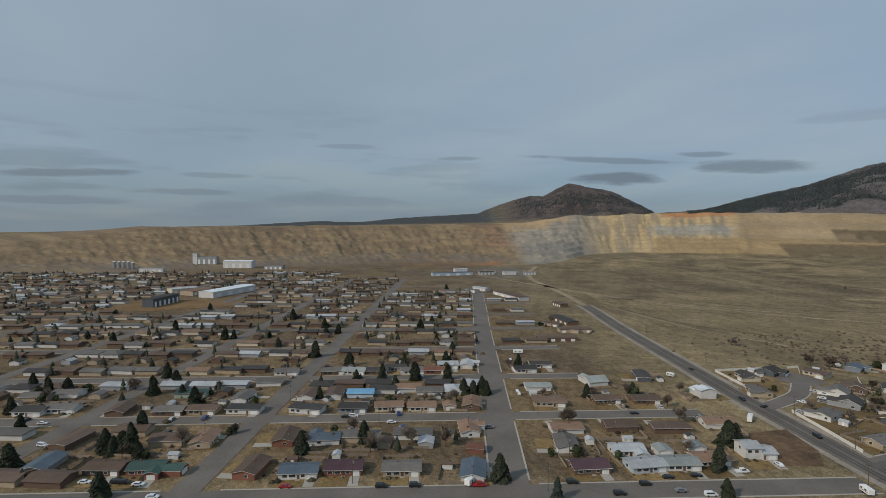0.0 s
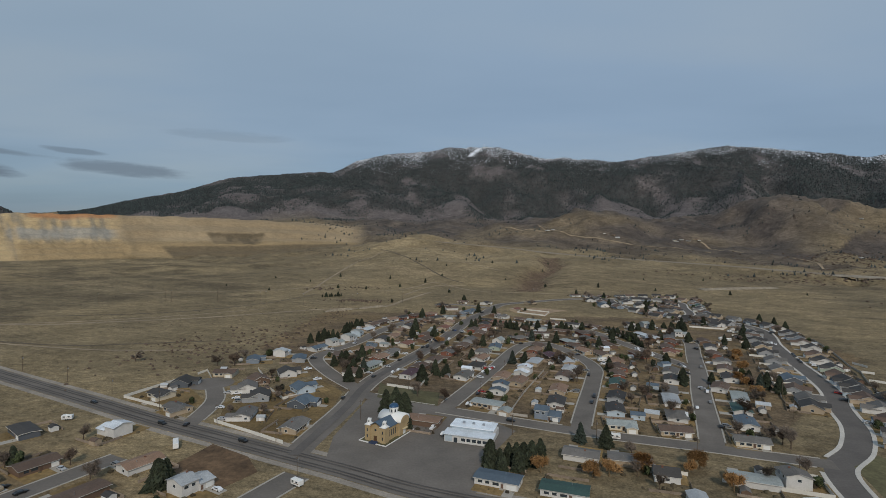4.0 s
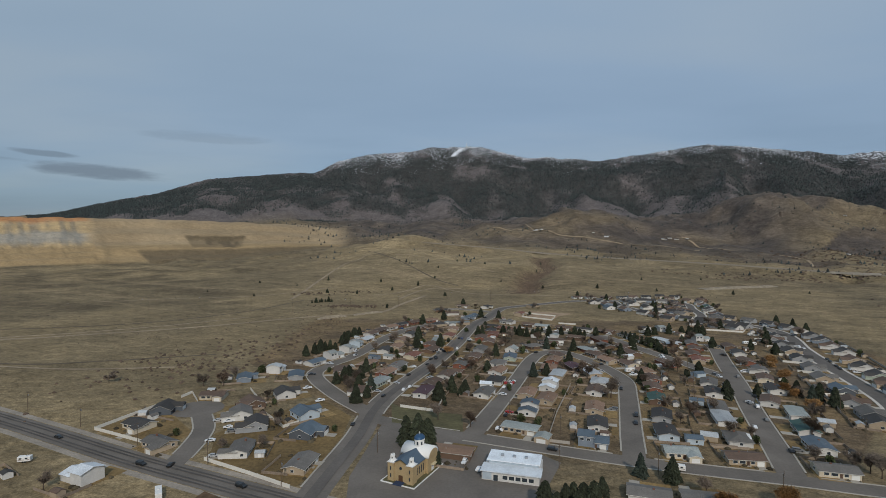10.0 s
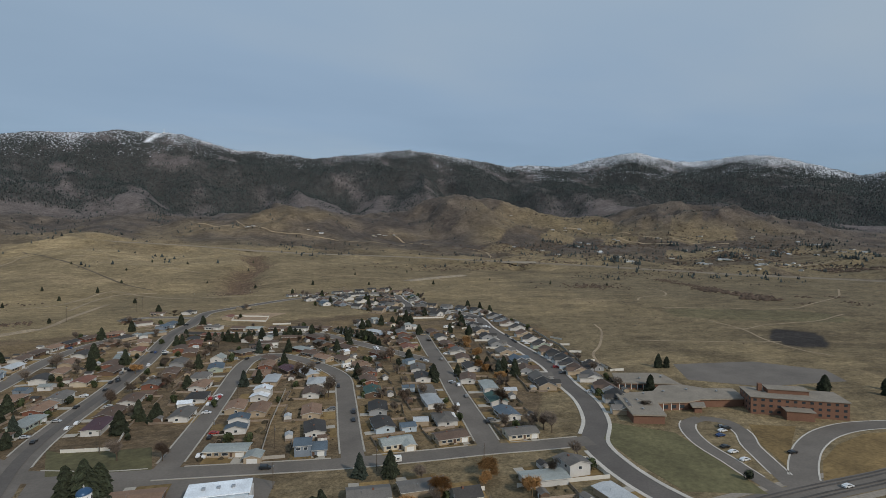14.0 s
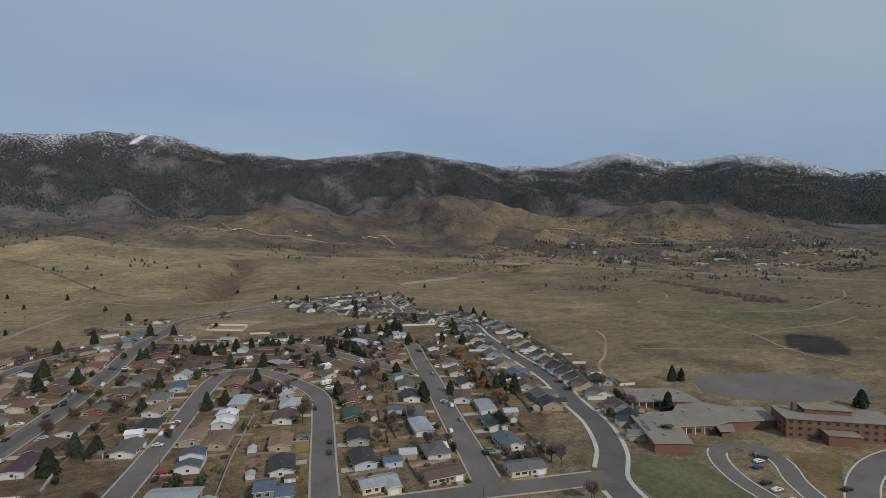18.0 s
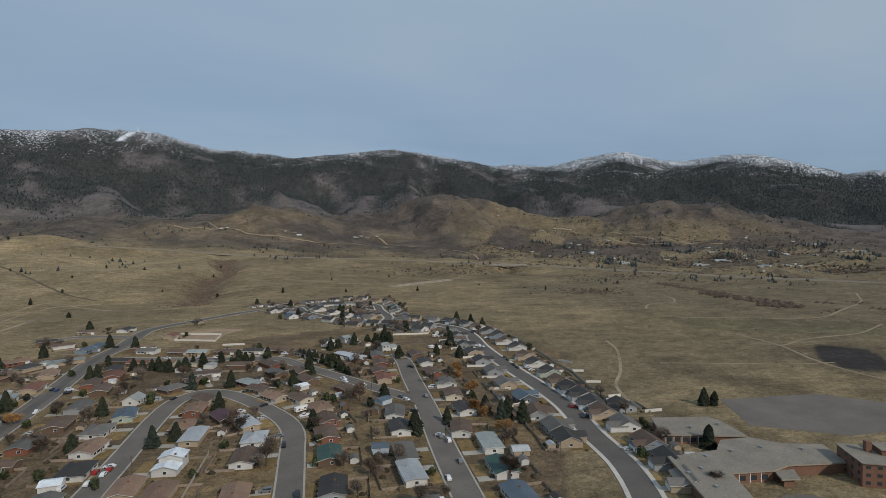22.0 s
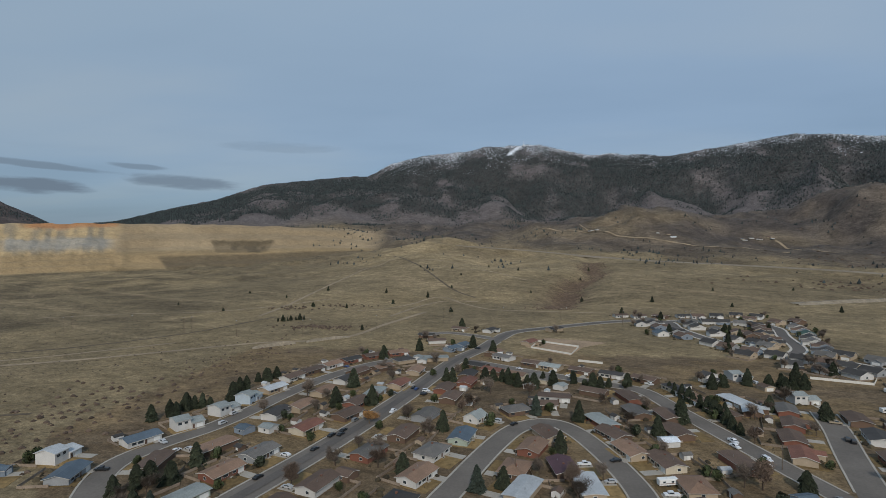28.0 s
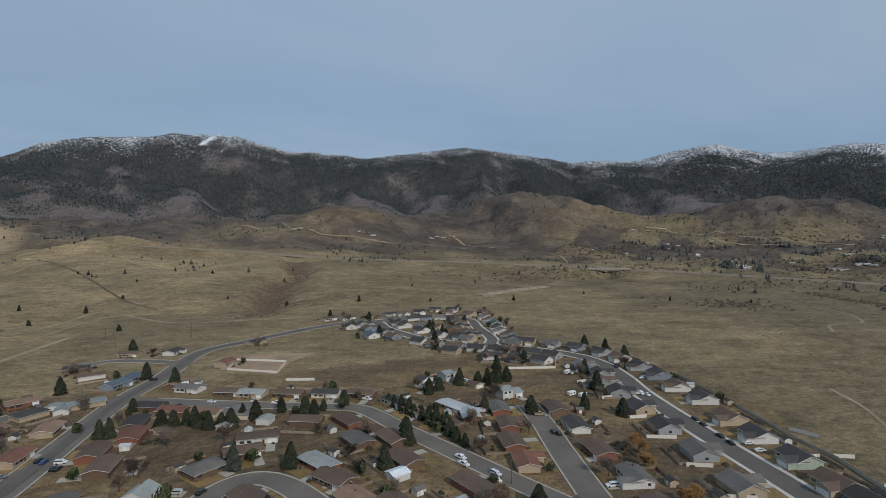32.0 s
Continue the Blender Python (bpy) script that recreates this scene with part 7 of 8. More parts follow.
def cones(name, label, places, heights, widths, mat, sides=5, category="woods"):
    """Far woods: many small conical crowns as one mesh."""
    p = np.array(places)
    n = len(p)
    a = np.arange(sides) * 2 * np.pi / sides
    turn = np.random.RandomState(4).uniform(0, 6, n)[:, None]
    ragged_ = np.random.RandomState(5)
    reach = widths[:, None] * ragged_.uniform(0.6, 1.3, (n, sides))
    foot_ = (p[:, 2] + heights * 0.10)[:, None] + heights[:, None] * ragged_.uniform(-0.08, 0.14, (n, sides))
    base = np.stack([p[:, None, 0] + reach * np.cos(a + turn), p[:, None, 1] + reach * np.sin(a + turn), foot_], -1)
    tip = np.stack([p[:, 0] + widths * 0.1, p[:, 1], p[:, 2] + heights], -1)[:, None]
    verts = np.concatenate([base, tip], 1).reshape(-1, 3)
    k = np.arange(n)[:, None] * (sides + 1)
    i = np.arange(sides)[None]
    faces = np.stack([k + i, k + (i + 1) % sides, k + sides + 0 * i], -1).reshape(-1, 3)
    mesh = bpy.data.meshes.new(name)
    mesh.vertices.add(len(verts))
    mesh.vertices.foreach_set("co", verts.ravel())
    mesh.loops.add(faces.size)
    mesh.loops.foreach_set("vertex_index", faces.ravel().astype(np.int32))
    mesh.polygons.add(len(faces))
    mesh.polygons.foreach_set("loop_start", np.arange(0, faces.size, 3, dtype=np.int32))
    mesh.update(calc_edges=True)
    mesh.materials.append(mat)
    return tagged(new(name, mesh), label, category, kind="stuff")


# the conifers' bluish, lifted tone has the distant haze mixed into it
WOODS = material("far_conifers", (0.036, 0.045, 0.044), 0.95, island=0.6)
BRUSH = material("far_brush", (0.078, 0.060, 0.048), 0.95, island=0.5)
rs = np.random.RandomState(12)
az, r = rs.uniform(-58, 76, 230000), rs.uniform(2780, 4345, 230000)
x, y = CX + r * np.sin(np.radians(az)), CY + r * np.cos(np.radians(az))
crest_h = np.interp(az, *np.array(CREST).T)
dense = wood_cover(x, y, r) + 0.10 * smooth(-az, 12, 17)
dense = np.where(az < -41, dense * 0.30 + 0.18, dense)
keep = (rs.uniform(0.36, 0.66, len(az)) < dense) & (crest_h > 1.2) & (chute(x, y, r, az) < 0.25)
x, y, r, az = x[keep], y[keep], r[keep], az[keep]
hh = (4 + 9 * rs.uniform(0, 1, len(x)) ** 1.4) * (1 - 0.42 * smooth(r, 4100, 4330))
cones("mountain_forest", "dense dark conifer forest on the mountain side", np.stack([x, y, height(x, y)], -1), hh, hh * rs.uniform(0.26, 0.38, len(x)), WOODS, 4, "forest")
az, r = rs.uniform(-20, 72, 9000), rs.uniform(1050, 2950, 9000) ** 1.0
x, y = CX + r * np.sin(np.radians(az)), CY + r * np.cos(np.radians(az))
n = fractal(x / 110, y / 110, 171, 4)
keep = n + rs.uniform(-0.07, 0.07, len(x)) + 0.14 * smooth(r, 1700, 2700) - 0.06 * (1 - smooth(r, 1300, 1700)) > 0.61
x, y = x[keep], y[keep]
hh = 2.5 + 8 * rs.uniform(0, 1, len(x)) ** 1.6
cones("town_conifers", "dark conifers scattered through the far town", np.array([(a + rs.uniform(-14, 14), b + rs.uniform(-14, 14), ground_z(a, b)) for a, b in FAR_TOWN for _ in range(1)]), 3.5 + 6.5 * rs.uniform(0, 1, len(FAR_TOWN)) ** 1.5, rs.uniform(1.2, 2.6, len(FAR_TOWN)), NEEDLE, 9, "trees")
cones("foothill_pines", "scattered dark pines on the foothills", np.stack([x, y, height(x, y)], -1), hh, hh * rs.uniform(0.25, 0.38, len(x)), WOODS, 6, "pines")


def clumps(name, label, x, y, size, mat, category="brush"):
    """Low rounded shrubs, each a rough dome of a few facets, as one mesh."""
    x, y, size = np.asarray(x), np.asarray(y), np.asarray(size)
    z = height(x, y)
    g = np.random.RandomState(3)
    n = len(x)
    ring = np.arange(6) * np.pi / 3
    rows = []
    for lev, rad in ((0.0, 1.0), (0.55, 0.8)):
        reach = size[:, None] * rad * g.uniform(0.7, 1.25, (n, 6))
        rows.append(np.stack([x[:, None] + reach * np.cos(ring), y[:, None] + reach * np.sin(ring), np.repeat((z - 0.1 + size * lev * 0.8)[:, None], 6, 1)], -1))
    rows.append(np.stack([x, y, z + size * 0.85], -1)[:, None])
    verts = np.concatenate(rows, 1).reshape(-1, 3).tolist()
    unit = [f for i in range(6) for f in ((i, (i + 1) % 6, 6 + (i + 1) % 6, 6 + i), (6 + i, 6 + (i + 1) % 6, 12))]
    faces = [tuple(13 * k + i for i in f) for k in range(n) for f in unit]
    return tagged(raw(name, verts, faces, mat), label, category, kind="stuff")


clumps("yard_shrubs", "low brown and dark shrubs round the houses", np.array(YX), np.array(YY), np.array(YS), material("yard_brush", (0.070, 0.056, 0.034), 0.95, island=0.6), "shrubs")
tx = np.array([(a + rs.uniform(-15, 15), b + rs.uniform(-15, 15)) for a, b in FAR_TOWN for _ in range(2)])
clumps("town_shrubs", "bare brown shrubs and small trees of the far town", tx[:, 0], tx[:, 1], rs.uniform(0.7, 2.4, len(tx)), material("town_brush", (0.075, 0.055, 0.038), 0.95, island=0.5))
t = rs.uniform(890, 1450, 2600)
x = 118 + (t - 1000) * 0.19 + 14 * np.sin(t / 90) + rs.normal(0, 13, len(t)) + 40 * np.sin(t / 37) * rs.uniform(0, 0.4, len(t))
clumps("gully_brush", "reddish leafless brush in the creek gully", x, t, rs.uniform(0.6, 1.6, len(t)), material("red_brush", (0.122, 0.088, 0.064), 0.95, island=0.4))
az, r = np.radians(rs.uniform(-46, 70, 15000)), 470 + 1700 * rs.uniform(0, 1, 15000) ** 1.5
x, y = CX + r * np.sin(az), CY + r * np.cos(az)
keep = (fractal(x / 120, y / 120, 181, 3) + rs.uniform(-0.2, 0.2, len(x)) > 0.56) & ~((np.abs(x - 90) < 260) & (y < 880))
clumps("sagebrush", "low dark sagebrush dotted over dry grass", x[keep], y[keep], 0.22 + 0.6 * rs.uniform(0, 1, keep.sum()) ** 2.5, BRUSH)
az, r = np.radians(rs.uniform(-14, 70, 16000)), rs.uniform(1450, 2900, 16000)
x, y = CX + r * np.sin(az), CY + r * np.cos(az)
keep = fractal(x / 140, y / 140, 185, 4) + rs.uniform(-0.12, 0.12, len(x)) + 0.10 * smooth(r, 1700, 2500) > 0.53
clumps("foothill_brush", "grey leafless brush over the foothills", x[keep], y[keep], 0.7 + 2.0 * rs.uniform(0, 1, keep.sum()) ** 2, material("grey_brush", (0.092, 0.076, 0.066), 0.95, island=0.5))
bx, by, bs = [], [], []
for cx, cy, ax, ay, n, big in ((-160, 738, 20, 6, 110, 1.9), (664, 760, 26, 26, 150, 2.6), (847, 503, 8, 8, 14, 2.4), (887, 482, 7, 9, 12, 2.4), (836, 438, 10, 7, 16, 1.8), (827, 416, 12, 6, 14, 1.8), (761, 459, 12, 5, 14, 1.8), (1546, 1089, 40, 40, 120, 4.5), (1574, 1003, 40, 40, 120, 4.5), (1810, 1053, 40, 50, 90, 4.5), (1501, 771, 35, 45, 160, 4.5), (1472, 711, 25, 40, 120, 4.5), (1911, 1222, 60, 60, 120, 4.5), (1414, 1171, 50, 50, 100, 4.0), (820, 1180, 200, 30, 300, 3.4), (1150, 900, 160, 40, 200, 3.0), (1500, 1500, 300, 60, 400, 4.5), (1250, 1650, 250, 50, 300, 4.5), (-230, 420, 26, 40, 150, 1.6), (-190, 470, 20, 40, 110, 1.8), (-250, 870, 20, 8, 30, 2.4), (-200, 900, 24, 10, 30, 2.0), (-165, 600, 14, 40, 60, 1.5)):
    bx += list(rs.normal(cx, ax, n))
    by += list(rs.normal(cy, ay, n))
    bs += list(rs.uniform(0.5, 1.0, n) * big)
u = rs.uniform(0, 1, 620)
bx += list(905 - 160 * u + rs.normal(0, 11, 620))
by += list(800 - 310 * u + rs.normal(0, 11, 620) + 18 * np.sin(u * 14))
bs += list(rs.uniform(0.5, 1.0, 620) * (2.0 + 2.4 * smooth(u, 0.45, 0.7)))
clumps("creek_willows", "thickets of brown leafless brush along ditches", np.array(bx), np.array(by), np.array(bs), material("ditch_brush", (0.095, 0.068, 0.050), 0.95, island=0.4))

bx, by, bs = [], [], []
for r0, a0, a1, n, big in ((1350, 36, 70, 260, 2.2), (1520, 34, 52, 200, 2.6), (1700, 40, 70, 320, 2.8), (1850, 36, 60, 260, 3.0), (2050, 44, 70, 320, 3.2), (2250, 38, 62, 300, 3.4), (2450, 40, 70, 320, 3.6), (1150, 46, 66, 160, 1.8), (2150, 18, 34, 160, 2.8), (1650, 12, 30, 120, 2.2)):
    a = np.radians(rs.uniform(a0, a1, n))
    a = a + 0.02 * np.sin(a * 60 + r0)
    r = r0 + 60 * np.sin(a * 9 + r0) + rs.normal(0, 7, n)
    bx += list(CX + r * np.sin(a))
    by += list(CY + r * np.cos(a))
    bs += list(rs.uniform(0.4, 1.0, n) * big)
clumps("valley_brush", "lines of dark brush and hedges across the valley", np.array(bx), np.array(by), np.array(bs), BRUSH)
az, r = np.radians(rs.uniform(38, 70, 700)), rs.uniform(1600, 2700, 700)
x, y = CX + r * np.sin(az), CY + r * np.cos(az)
keep = fractal(x / 160, y / 160, 191, 3) > 0.5
x, y = x[keep], y[keep]
hh = rs.uniform(5, 12, len(x))
groves = [(1334, 1706), (1359, 1685), (1327, 1553), (1346, 1514), (1358, 1469), (1503, 1475), (1704, 1439), (1707, 1403), (1557, 1242), (1647, 1275), (1087, 1127), (1111, 1119), (1100, 1060), (1526, 1071), (1531, 1056), (1612, 1053), (1997, 1052), (2011, 1042), (1960, 881), (1932, 854), (1640, 805), (1635, 777), (2008, 1094), (1688, 1011)]
gx_, gy_ = np.repeat(np.array(groves, float), 9, 0).T + rs.normal(0, 15, (2, 9 * len(groves)))
x, y = np.concatenate([x, gx_]), np.concatenate([y, gy_])
hh = np.concatenate([hh, rs.uniform(8, 14, len(gx_))])
cones("valley_trees", "dark clumps of trees between valley farms", np.stack([x, y, height(x, y)], -1), hh, hh * rs.uniform(0.25, 0.4, len(x)), WOODS, 6, "trees")

# ---------------------------------------------------------------- vehicles
PAINTS = {"w": ("white", (0.70, 0.71, 0.72)), "k": ("black", (0.02, 0.021, 0.023)), "g": ("grey", (0.17, 0.175, 0.18)), "s": ("silver", (0.45, 0.46, 0.47)), "r": ("red", (0.32, 0.02, 0.018)), "u": ("blue", (0.03, 0.06, 0.16)), "n": ("green", (0.02, 0.09, 0.07)), "t": ("tan", (0.32, 0.26, 0.18))}
CARS = {}


def profile(bm, pts, half, taper=0.0):
    """A body lofted across from its side outline."""
    left = [bm.verts.new((x, -half + (taper if z > 1.0 else 0), z)) for x, z in pts]
    right = [bm.verts.new((x, half - (taper if z > 1.0 else 0), z)) for x, z in pts]
    n = len(pts)
    for k in range(n):
        bm.faces.new((left[k], left[(k + 1) % n], right[(k + 1) % n], right[k]))
    bm.faces.new(left[::-1])
    bm.faces.new(right)


def car(kind, paint):
    key = kind + paint
    if key in CARS:
        return CARS[key]
    word = {"c": "sedan", "s": "sport utility car", "p": "pickup truck"}[kind]
    c = empty("car" if kind != "p" else "pickup_truck", f"{PAINTS[paint][0]} {word} parked beside the kerb", "car" if kind != "p" else "truck")
    pm = material("car_paint_" + PAINTS[paint][0], PAINTS[paint][1], 0.3, 0.1, spec=0.5)
    b = bmesh.new()
    if kind == "c":
        profile(b, [(-2.3, 0.3), (2.3, 0.3), (2.35, 0.7), (1.1, 0.92), (0.55, 1.36), (-1.1, 1.4), (-1.75, 1.0), (-2.3, 0.92)], 0.88, 0.14)
        glass = [(1.02, 0.97), (0.55, 1.31), (-1.05, 1.35), (-1.6, 1.0)]
        roofz = 1.38
    elif kind == "s":
        profile(b, [(-2.35, 0.35), (2.3, 0.35), (2.35, 0.85), (1.25, 1.08), (0.75, 1.68), (-2.1, 1.74), (-2.35, 1.1)], 0.93, 0.12)
        glass = [(1.12, 1.13), (0.72, 1.6), (-2.02, 1.66), (-2.2, 1.15)]
        roofz = 1.7
    else:
        profile(b, [(-2.8, 0.4), (2.75, 0.4), (2.8, 0.95), (1.5, 1.12), (1.0, 1.78), (-0.6, 1.8), (-0.75, 1.1), (-2.8, 1.06)], 0.96, 0.12)
        glass = [(1.38, 1.17), (0.98, 1.7), (-0.52, 1.72), (-0.62, 1.17)]
        roofz = 1.79
    body = part("body", b, pm, c)
    g = bmesh.new()
    half = 0.9 if kind == "c" else 0.97
    for s in (-1, 1):
        f = [g.verts.new((x, s * (half - 0.02 - (0.11 if z > 1.2 else 0.0)), z)) for x, z in glass]
        g.faces.new(f if s > 0 else f[::-1])
    (x0, z0), (x1, z1) = glass[0], glass[1]
    f = [g.verts.new(p) for p in ((x0 + 0.1, -0.72, z0), (x0 + 0.1, 0.72, z0), (x1 + 0.06, 0.66, z1), (x1 + 0.06, -0.66, z1))]
    g.faces.new(f)
    (x0, z0), (x1, z1) = glass[3], glass[2]
    f = [g.verts.new(p) for p in ((x0 - 0.12, 0.72, z0), (x0 - 0.12, -0.72, z0), (x1 - 0.08, -0.66, z1), (x1 - 0.08, 0.66, z1))]
    g.faces.new(f)
    part("glass", g, GLASS, c)
    wb = 1.4 if kind != "p" else 1.75
    for x in (-wb, wb):
        for y in (-0.82, 0.82):
            w = bmesh.new()
            add_tube(w, (x, y - 0.11, 0.33), (x, y + 0.11, 0.33), 0.33, 0.33, 10)
            part("wheel", w, RUBBER, c)
    CARS[key] = c
    c["fresh"] = 1
    return c


def camper(label, length, height_):
    c = empty("camper", label, "camper")
    b = box(-length / 2, -1.2, 0.55, length / 2, 1.2, height_, 0.12)
    part("body", b, WHITE, c)
    part("stripe", box(-length / 2 + 0.3, -1.23, 1.2, length / 2 - 0.3, 1.23, 1.4), material("camper_stripe", (0.18, 0.12, 0.09), 0.5), c)
    for x in (-length * 0.25, length * 0.2):
        for s in (-1, 1):
            part("window", box(x - 0.5, min(s * 1.18, s * 1.24), 1.6, x + 0.5, max(s * 1.18, s * 1.24), 2.2), GLASS, c)
    for x in (-0.45, 0.45):
        for y in (-1.08, 1.08):
            w = bmesh.new()
            add_tube(w, (x, y - 0.12, 0.36), (x, y + 0.12, 0.36), 0.36, 0.36, 10)
            part("wheel", w, RUBBER, c)
    part("roof_unit", box(-0.5, -0.4, height_, 0.6, 0.4, height_ + 0.3, 0.05), WHITE, c)
    c["fresh"] = 1
    return c


def along(x, y):
    best = min(LINES.values(), key=lambda l: np.hypot(l[:, 0] - x, l[:, 1] - y).min())
    k = int(np.argmin(np.hypot(best[:, 0] - x, best[:, 1] - y)))
    d = best[min(k + 1, len(best) - 1)] - best[max(k - 1, 0)]
    return math.degrees(math.atan2(d[1], d[0]))


CARS_AT = {
    "cross street": "-56.0,370.2 cw; -67.3,357.3 ck; -2.3,306.5 cw; 3.6,326.0 ck; 9.5,387.9 cr; 7.4,377.8 cw; -0.8,377.8 sw; -44.7,434.5 ck; -43.0,451.1 ck; -38.2,472.5 sg; 20.6,280.8 sk; 74.5,328.1 sk; 70.5,316.7 ck; 148.3,351.4 cg; 141.7,323.5 cg; 129.6,312.7 cw; 129.7,282.9 ck; 207.8,206.4 ck; 205.7,201.2 cw; 202.4,193.8 cw; 228.5,188.5 ck; 214.2,160.7 cw; 228.9,222.7 cg; 224.7,219.0 cw; 218.5,215.8 cu; 229.2,220.0 sk",
    "court": "-157.6,259.6 sk; -144.6,259.3 ck; -76.6,309.4 ck; -139.9,285.8 cwx; -141.9,311.4 pwx; -138.8,303.0 cwx; -117.4,371.0 pwx; -103.1,346.4 pwx; -0.2,304.8 cw; -19.7,266.7 pwx; -13.9,259.7 cwx",
    "entry street": "-52.8,376.4 cw; -56.2,405.1 ck; -43.0,451.7 ck; -39.5,458.3 ck; -105.8,473.8 ss; -103.7,459.7 ss; -105.2,424.9 cw; -20.2,533.4 ck; -12.3,522.0 ck; -22.2,488.3 pw; -36.1,485.0 ck; -39.0,452.8 ck; 14.3,388.2 cr; 12.3,384.0 cw; 42.6,477.5 ck; 81.4,377.1 sk; 140.2,461.4 pw; 145.5,443.5 sw; 194.9,473.8 sk; 171.2,408.7 sg; 148.8,344.8 sw; 158.5,365.0 ck; 158.4,414.9 cg; 158.6,409.1 cw; 266.3,455.7 ck; 258.5,434.3 ck; 276.4,502.9 cw; 307.2,563.4 ck; 262.7,423.4 cwx",
    "town": "-287.4,-92.7 cw; -205.8,-63.9 cw; -194.6,-45.0 cw; -181.6,-39.6 cw; -198.6,-50.0 sk; -200.3,-52.6 sk; -136.7,73.4 pr; -152.3,39.1 sk; -147.1,51.0 sk; -122.7,107.3 sk; -108.0,117.6 sk; -109.2,132.0 sk; -109.3,144.6 ck; -99.5,140.0 cg; -105.4,155.8 ck; -99.6,175.6 pw; -92.5,147.6 sw; -107.3,241.6 sk; -214.4,287.5 ck; -212.4,65.8 cw; -168.0,5.8 cr; -230.2,47.1 ck; -229.2,51.0 sw; -178.3,189.8 ck; -168.2,186.6 ck; -226.5,151.4 cw; -290.8,188.7 cw; -221.6,149.3 sw",
    "upper street": "-17.7,530.7 cu; -10.7,521.4 ck; -2.6,534.6 ck; 141.7,467.7 pw; 148.1,448.5 sw; 193.8,476.2 sk; 303.1,560.4 ck; 274.9,506.2 sw; 268.9,462.8 ck; 261.3,441.9 ck; 265.4,430.8 cwx; 10.1,651.9 skx; 125.8,559.1 pw; 78.1,572.1 pw; 45.0,588.6 cw",
}
for text in CARS_AT.values():
    for e in text.split("; "):
        xy, code = e.split()
        x, y = map(float, xy.split(","))
        turn = along(x, y) if len(code) == 2 else along(x, y) + 90
        place(car(code[0], code[1]), x, y, turn, 0.12 if ground_z(x, y) == 0 else None, group="parked cars")
for k, (x, y, turn, kind) in enumerate(LOTS):
    if near(x, y) < 400 and rng.random() < 0.24:
        c, s = math.cos(radians(turn)), math.sin(radians(turn))
        gx = {"R": 5.0, "L": 3.95, "N": 2.75, "S": 4.4, "F": 5.8}.get(kind, 4.5)
        place(car(pick("ccssp"), pick("wwwkkkgggssssrut")), x + gx * c + 10.2 * s, y + gx * s - 10.2 * c, turn + 90 + (180 if rng.random() < 0.5 else 0), 0.13, group="parked cars")
CAMPERS = [camper("white travel trailer with a brown stripe in a yard", 7.5, 2.9), camper("small white truck camper in a yard", 5.0, 2.6)]
for k, (x, y, turn) in enumerate(((-135, 233, 120), (-209, 261, 15), (116, 294, 70), (236, 520, 10), (-140, 72, -60), (-68, 202, -30), (101, 420, 15), (240, 515, 10), (-305, 205, 60), (70, 262, -15), (28, 628, 30), (262, 560, 20))):
    place(CAMPERS[k % 2], x, y, turn, 0.05, group="campers")

# ---------------------------------------------------------------- fences
POST = {}


def fence(points, mat, tall, label, gap=4.5):
    f = empty("fence", label, "fence")
    f.matrix_basis = pose(points[0][0], points[0][1], ground_z(*points[0]))
    key = (mat.name, tall)
    if key not in POST:
        bm = box(-0.07, -0.07, 0, 0.07, 0.07, tall + 0.12)
        m = bpy.data.meshes.new("post")
        bm.to_mesh(m)
        bm.free()
        m.materials.append(mat)
        POST[key] = m
    base = Vector((points[0][0], points[0][1], ground_z(*points[0])))
    for a, b in zip(points, points[1:]):
        a, b = Vector((*a, ground_z(*a))) - base, Vector((*b, ground_z(*b))) - base
        d = (b - a).normalized() * 1.0
        n = Vector((-d.y, d.x, 0)).normalized() * 0.035
        v = [a - n, a + n, b + n, b - n]
        v = [tuple(p + Vector((0, 0, 0.05))) for p in v] + [tuple(p + Vector((0, 0, tall))) for p in v]
        raw("panel", v, [(0, 3, 2, 1), (4, 5, 6, 7), (0, 1, 5, 4), (2, 3, 7, 6), (1, 2, 6, 5), (3, 0, 4, 7)], mat, f)
        count = max(1, int((b - a).length / gap))
        for k in range(count if gap < 10 else 0):
            p = new("post", POST[key])
            p.parent = f
            p.location = a + (b - a) * k / count


WHITE_FENCES = [
    [(-204, 298), (-158, 277)], [(-204, 298), (-198, 318), (-193, 333)], [(-133, 265), (-108, 252), (-88, 241)], [(-187, 350), (-185, 359), (-174, 343)],
    [(-152, 367), (-133, 337)], [(-126, 322), (-111, 304), (-105, 311)], [(240, 477), (249, 475)], [(229, 454), (241, 448)], [(222, 425), (231, 420)],
    [(211, 402), (223, 395)], [(202, 376), (203, 369), (217, 369)], [(196, 348), (204, 344)], [(232, 586), (263, 575), (273, 589)], [(88, 617), (105, 611)],
    [(264, 558), (285, 567)], [(255, 540), (271, 539)], [(248, 508), (263, 507)], [(-55, 338), (-36, 331)], [(-39, 364), (-31, 361)], [(66, 232), (90, 224)],
    [(298, 435), (301, 423)], [(285, 407), (292, 403)], [(274, 383), (282, 378)], [(263, 354), (271, 352)], [(267, 342), (262, 330)], [(260, 326), (270, 323)],
    [(102, 220), (139, 209), (143, 226), (135, 230)], [(-31, 355), (-34, 334)],
]
for pts in WHITE_FENCES:
    fence(pts, VINYL, 1.7, "white vinyl privacy fence on posts")
for pts in ([(54, 661), (85, 639), (94, 668), (61, 688), (54, 661)],):
    fence(pts, VINYL, 1.5, "cream block wall round a graded plot")
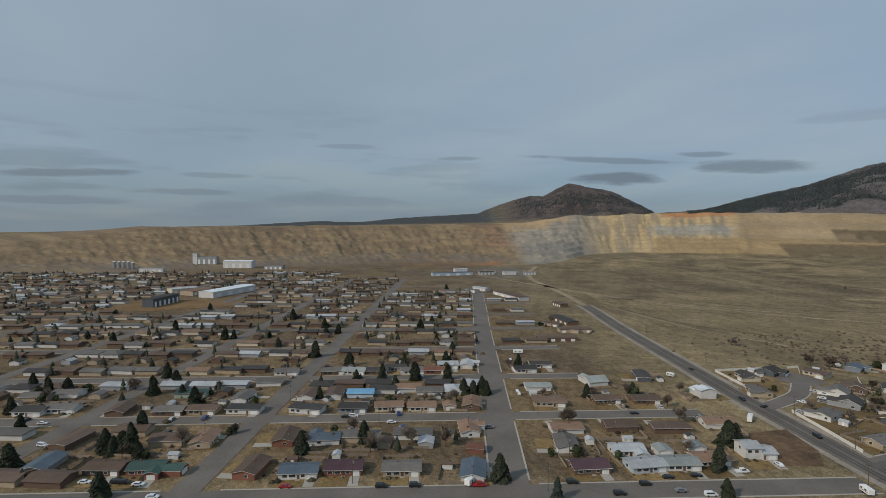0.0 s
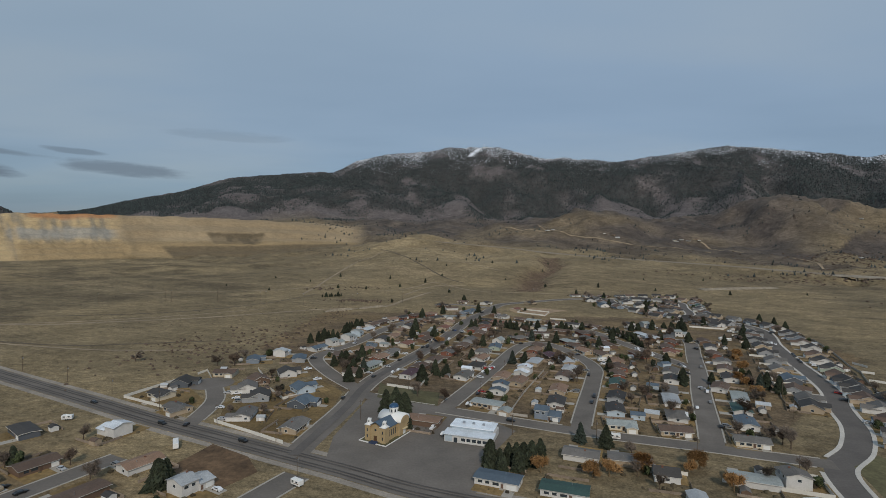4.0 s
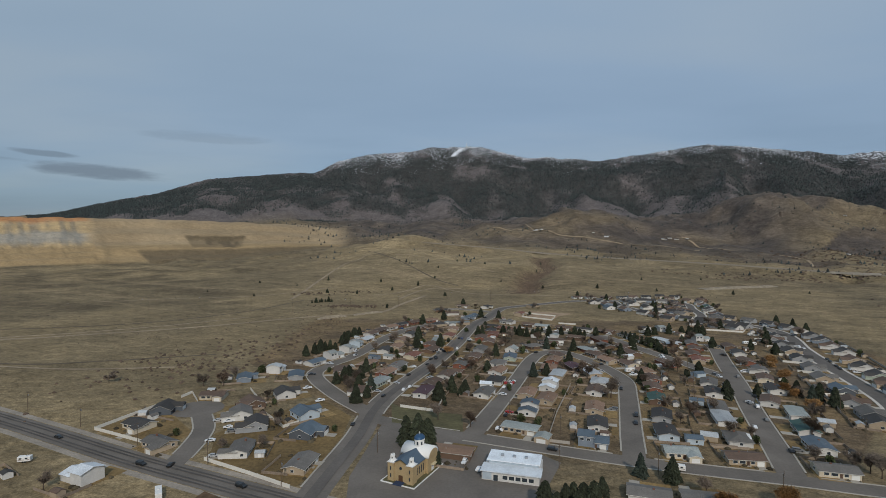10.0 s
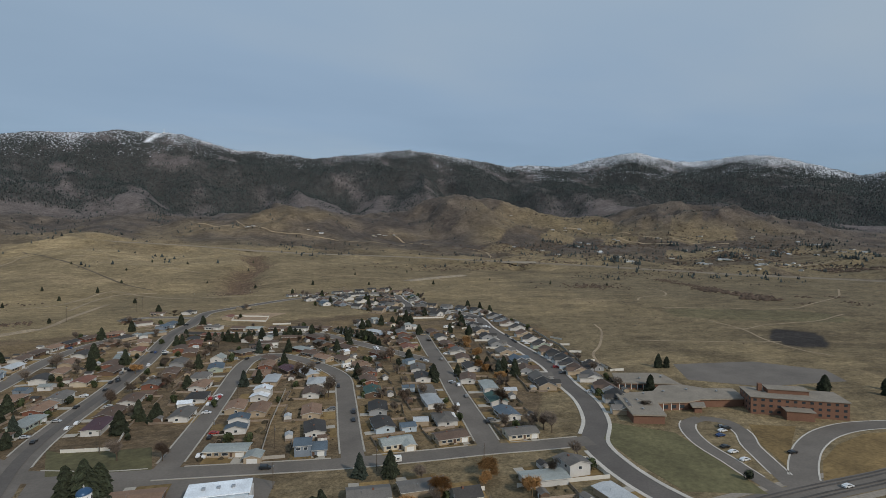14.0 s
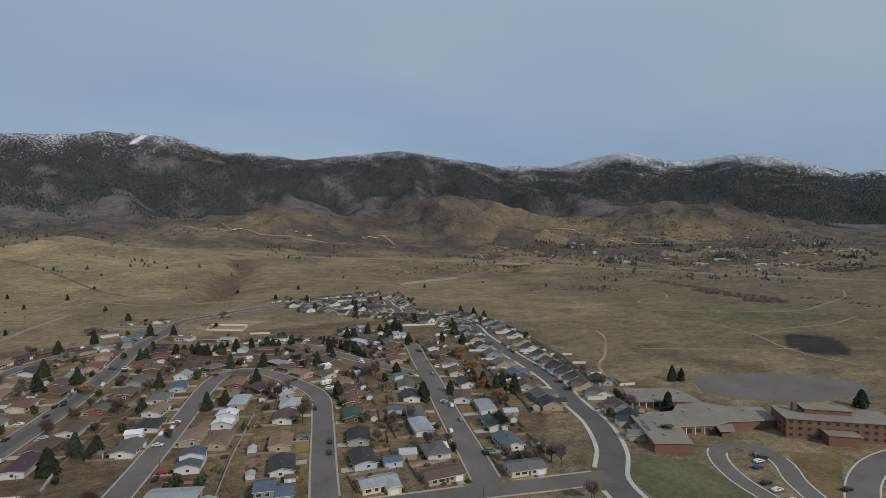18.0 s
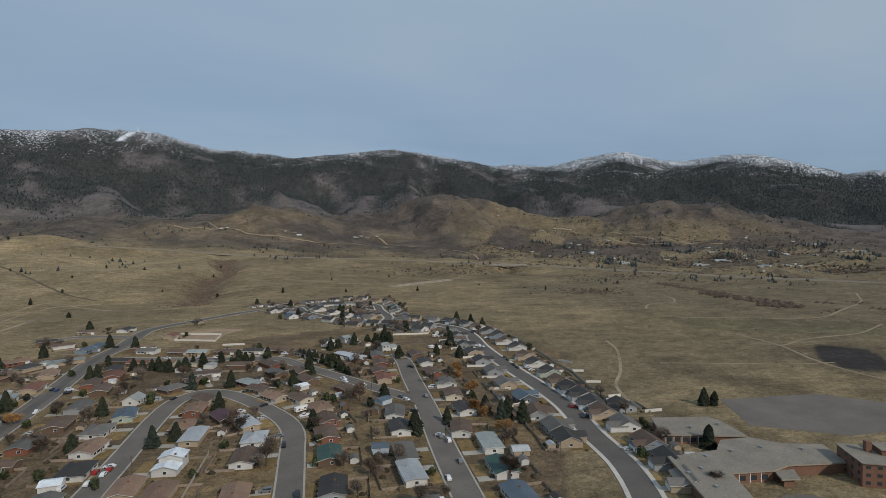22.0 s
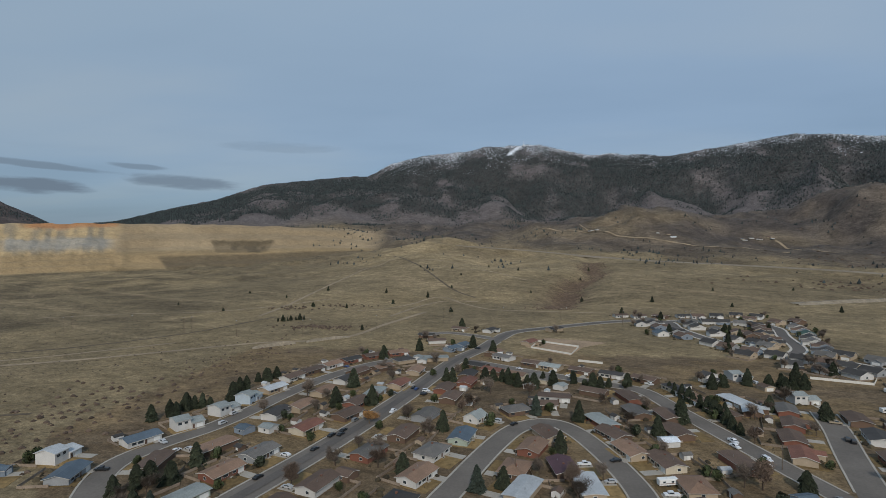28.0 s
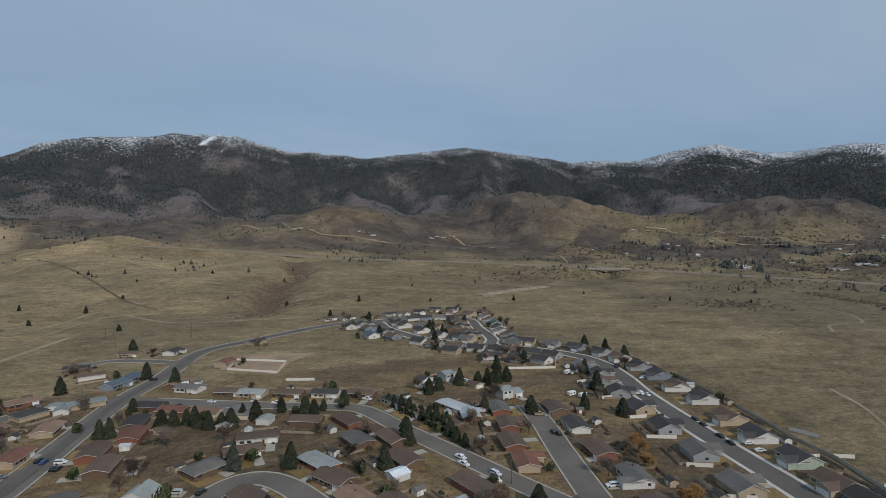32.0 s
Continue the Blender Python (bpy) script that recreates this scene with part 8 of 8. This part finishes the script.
for pts in ([(326, 530), (316, 499), (308, 474), (297, 445), (289, 425), (284, 405), (272, 382), (262, 360), (250, 338)], [(216, 415), (203, 375), (200, 358), (190, 337)], [(51, 385), (32, 331), (20, 291), (30, 288)]):
    fence(pts, GREY_FENCE, 1.5, "pale grey wooden fence on posts")
for k, (x, y, turn, kind) in enumerate(LOTS):
    if near(x, y) < 420:
        c, s = math.cos(radians(turn)), math.sin(radians(turn))
        at = lambda a, b: (x + a * c - b * s, y + a * s + b * c)  # noqa: E731
        pts = [at(-8.6, 2), at(-8.6, 13.5), at(8.2, 13.5)]
        if all(np.hypot(l[:, 0] - p[0], l[:, 1] - p[1]).min() > STREETS[n][0] / 2 + 0.6 for n, l in LINES.items() for p in pts):
            others = [math.hypot(p[0] - q[0], p[1] - q[1]) for p in pts[1:] for q in LOTS if q[:2] != (x, y)]
            if min(others) > 6.5:
                fence(pts, FENCE_WOOD, 1.2, "weathered wooden fence behind a house", 16.0)


# ---------------------------------------------------------------- poles
def utility_pole(h, arm, label, name="utility_pole"):
    p = empty(name, label, "pole")
    b = bmesh.new()
    add_tube(b, (0, 0, -0.5), (0, 0, h), 0.16, 0.11, 8)
    part("pole", b, POLE_WOOD, p)
    if arm:
        part("crossarm", box(-1.2, -0.06, h - 0.7, 1.2, 0.06, h - 0.55), POLE_WOOD, p)
        part("transformer", box(0.14, -0.25, h - 2.4, 0.62, 0.25, h - 1.4, 0.05), STEEL, p)
    p["fresh"] = 1
    return p


POLES = utility_pole(10.5, True, "brown wooden utility pole with a crossarm")
for x, y, turn in [(-92, 243, 60), (-69, 205, 60), (-130, 262, 60), (-172, 281, 60), (-214, 302, 60), (-260, 325, 60), (-310, 347, 60), (-59, 276, 0), (-40, 330, 0), (5, 320, 70), (22, 372, 70), (28, 300, 70), (44, 420, 70), (20, 262, 60), (60, 258, 60), (108, 330, 70), (128, 380, 70), (150, 440, 70), (176, 300, 70), (192, 340, 70), (100, 240, 60), (135, 225, 60), (-140, 120, -28), (-122, 95, 60), (-190, 140, -28), (-185, 95, -28), (-240, 120, -28), (-160, 30, 60), (-230, -20, 60), (-215, 60, 60), (-290, 90, 60), (-265, 25, -28)]:
    place(POLES, x, y, turn, group="utility poles")
TALL = utility_pole(17, True, "tall wooden transmission pole in a field", "transmission_pole")
for k in range(12):
    x, y = -470 + k * 62, 640 + 16 * k + 30 * math.sin(k)
    place(TALL, x, y, 20, group="transmission poles")
    if k % 2:
        place(TALL, x + 6, y + 4, 20, group="transmission poles")
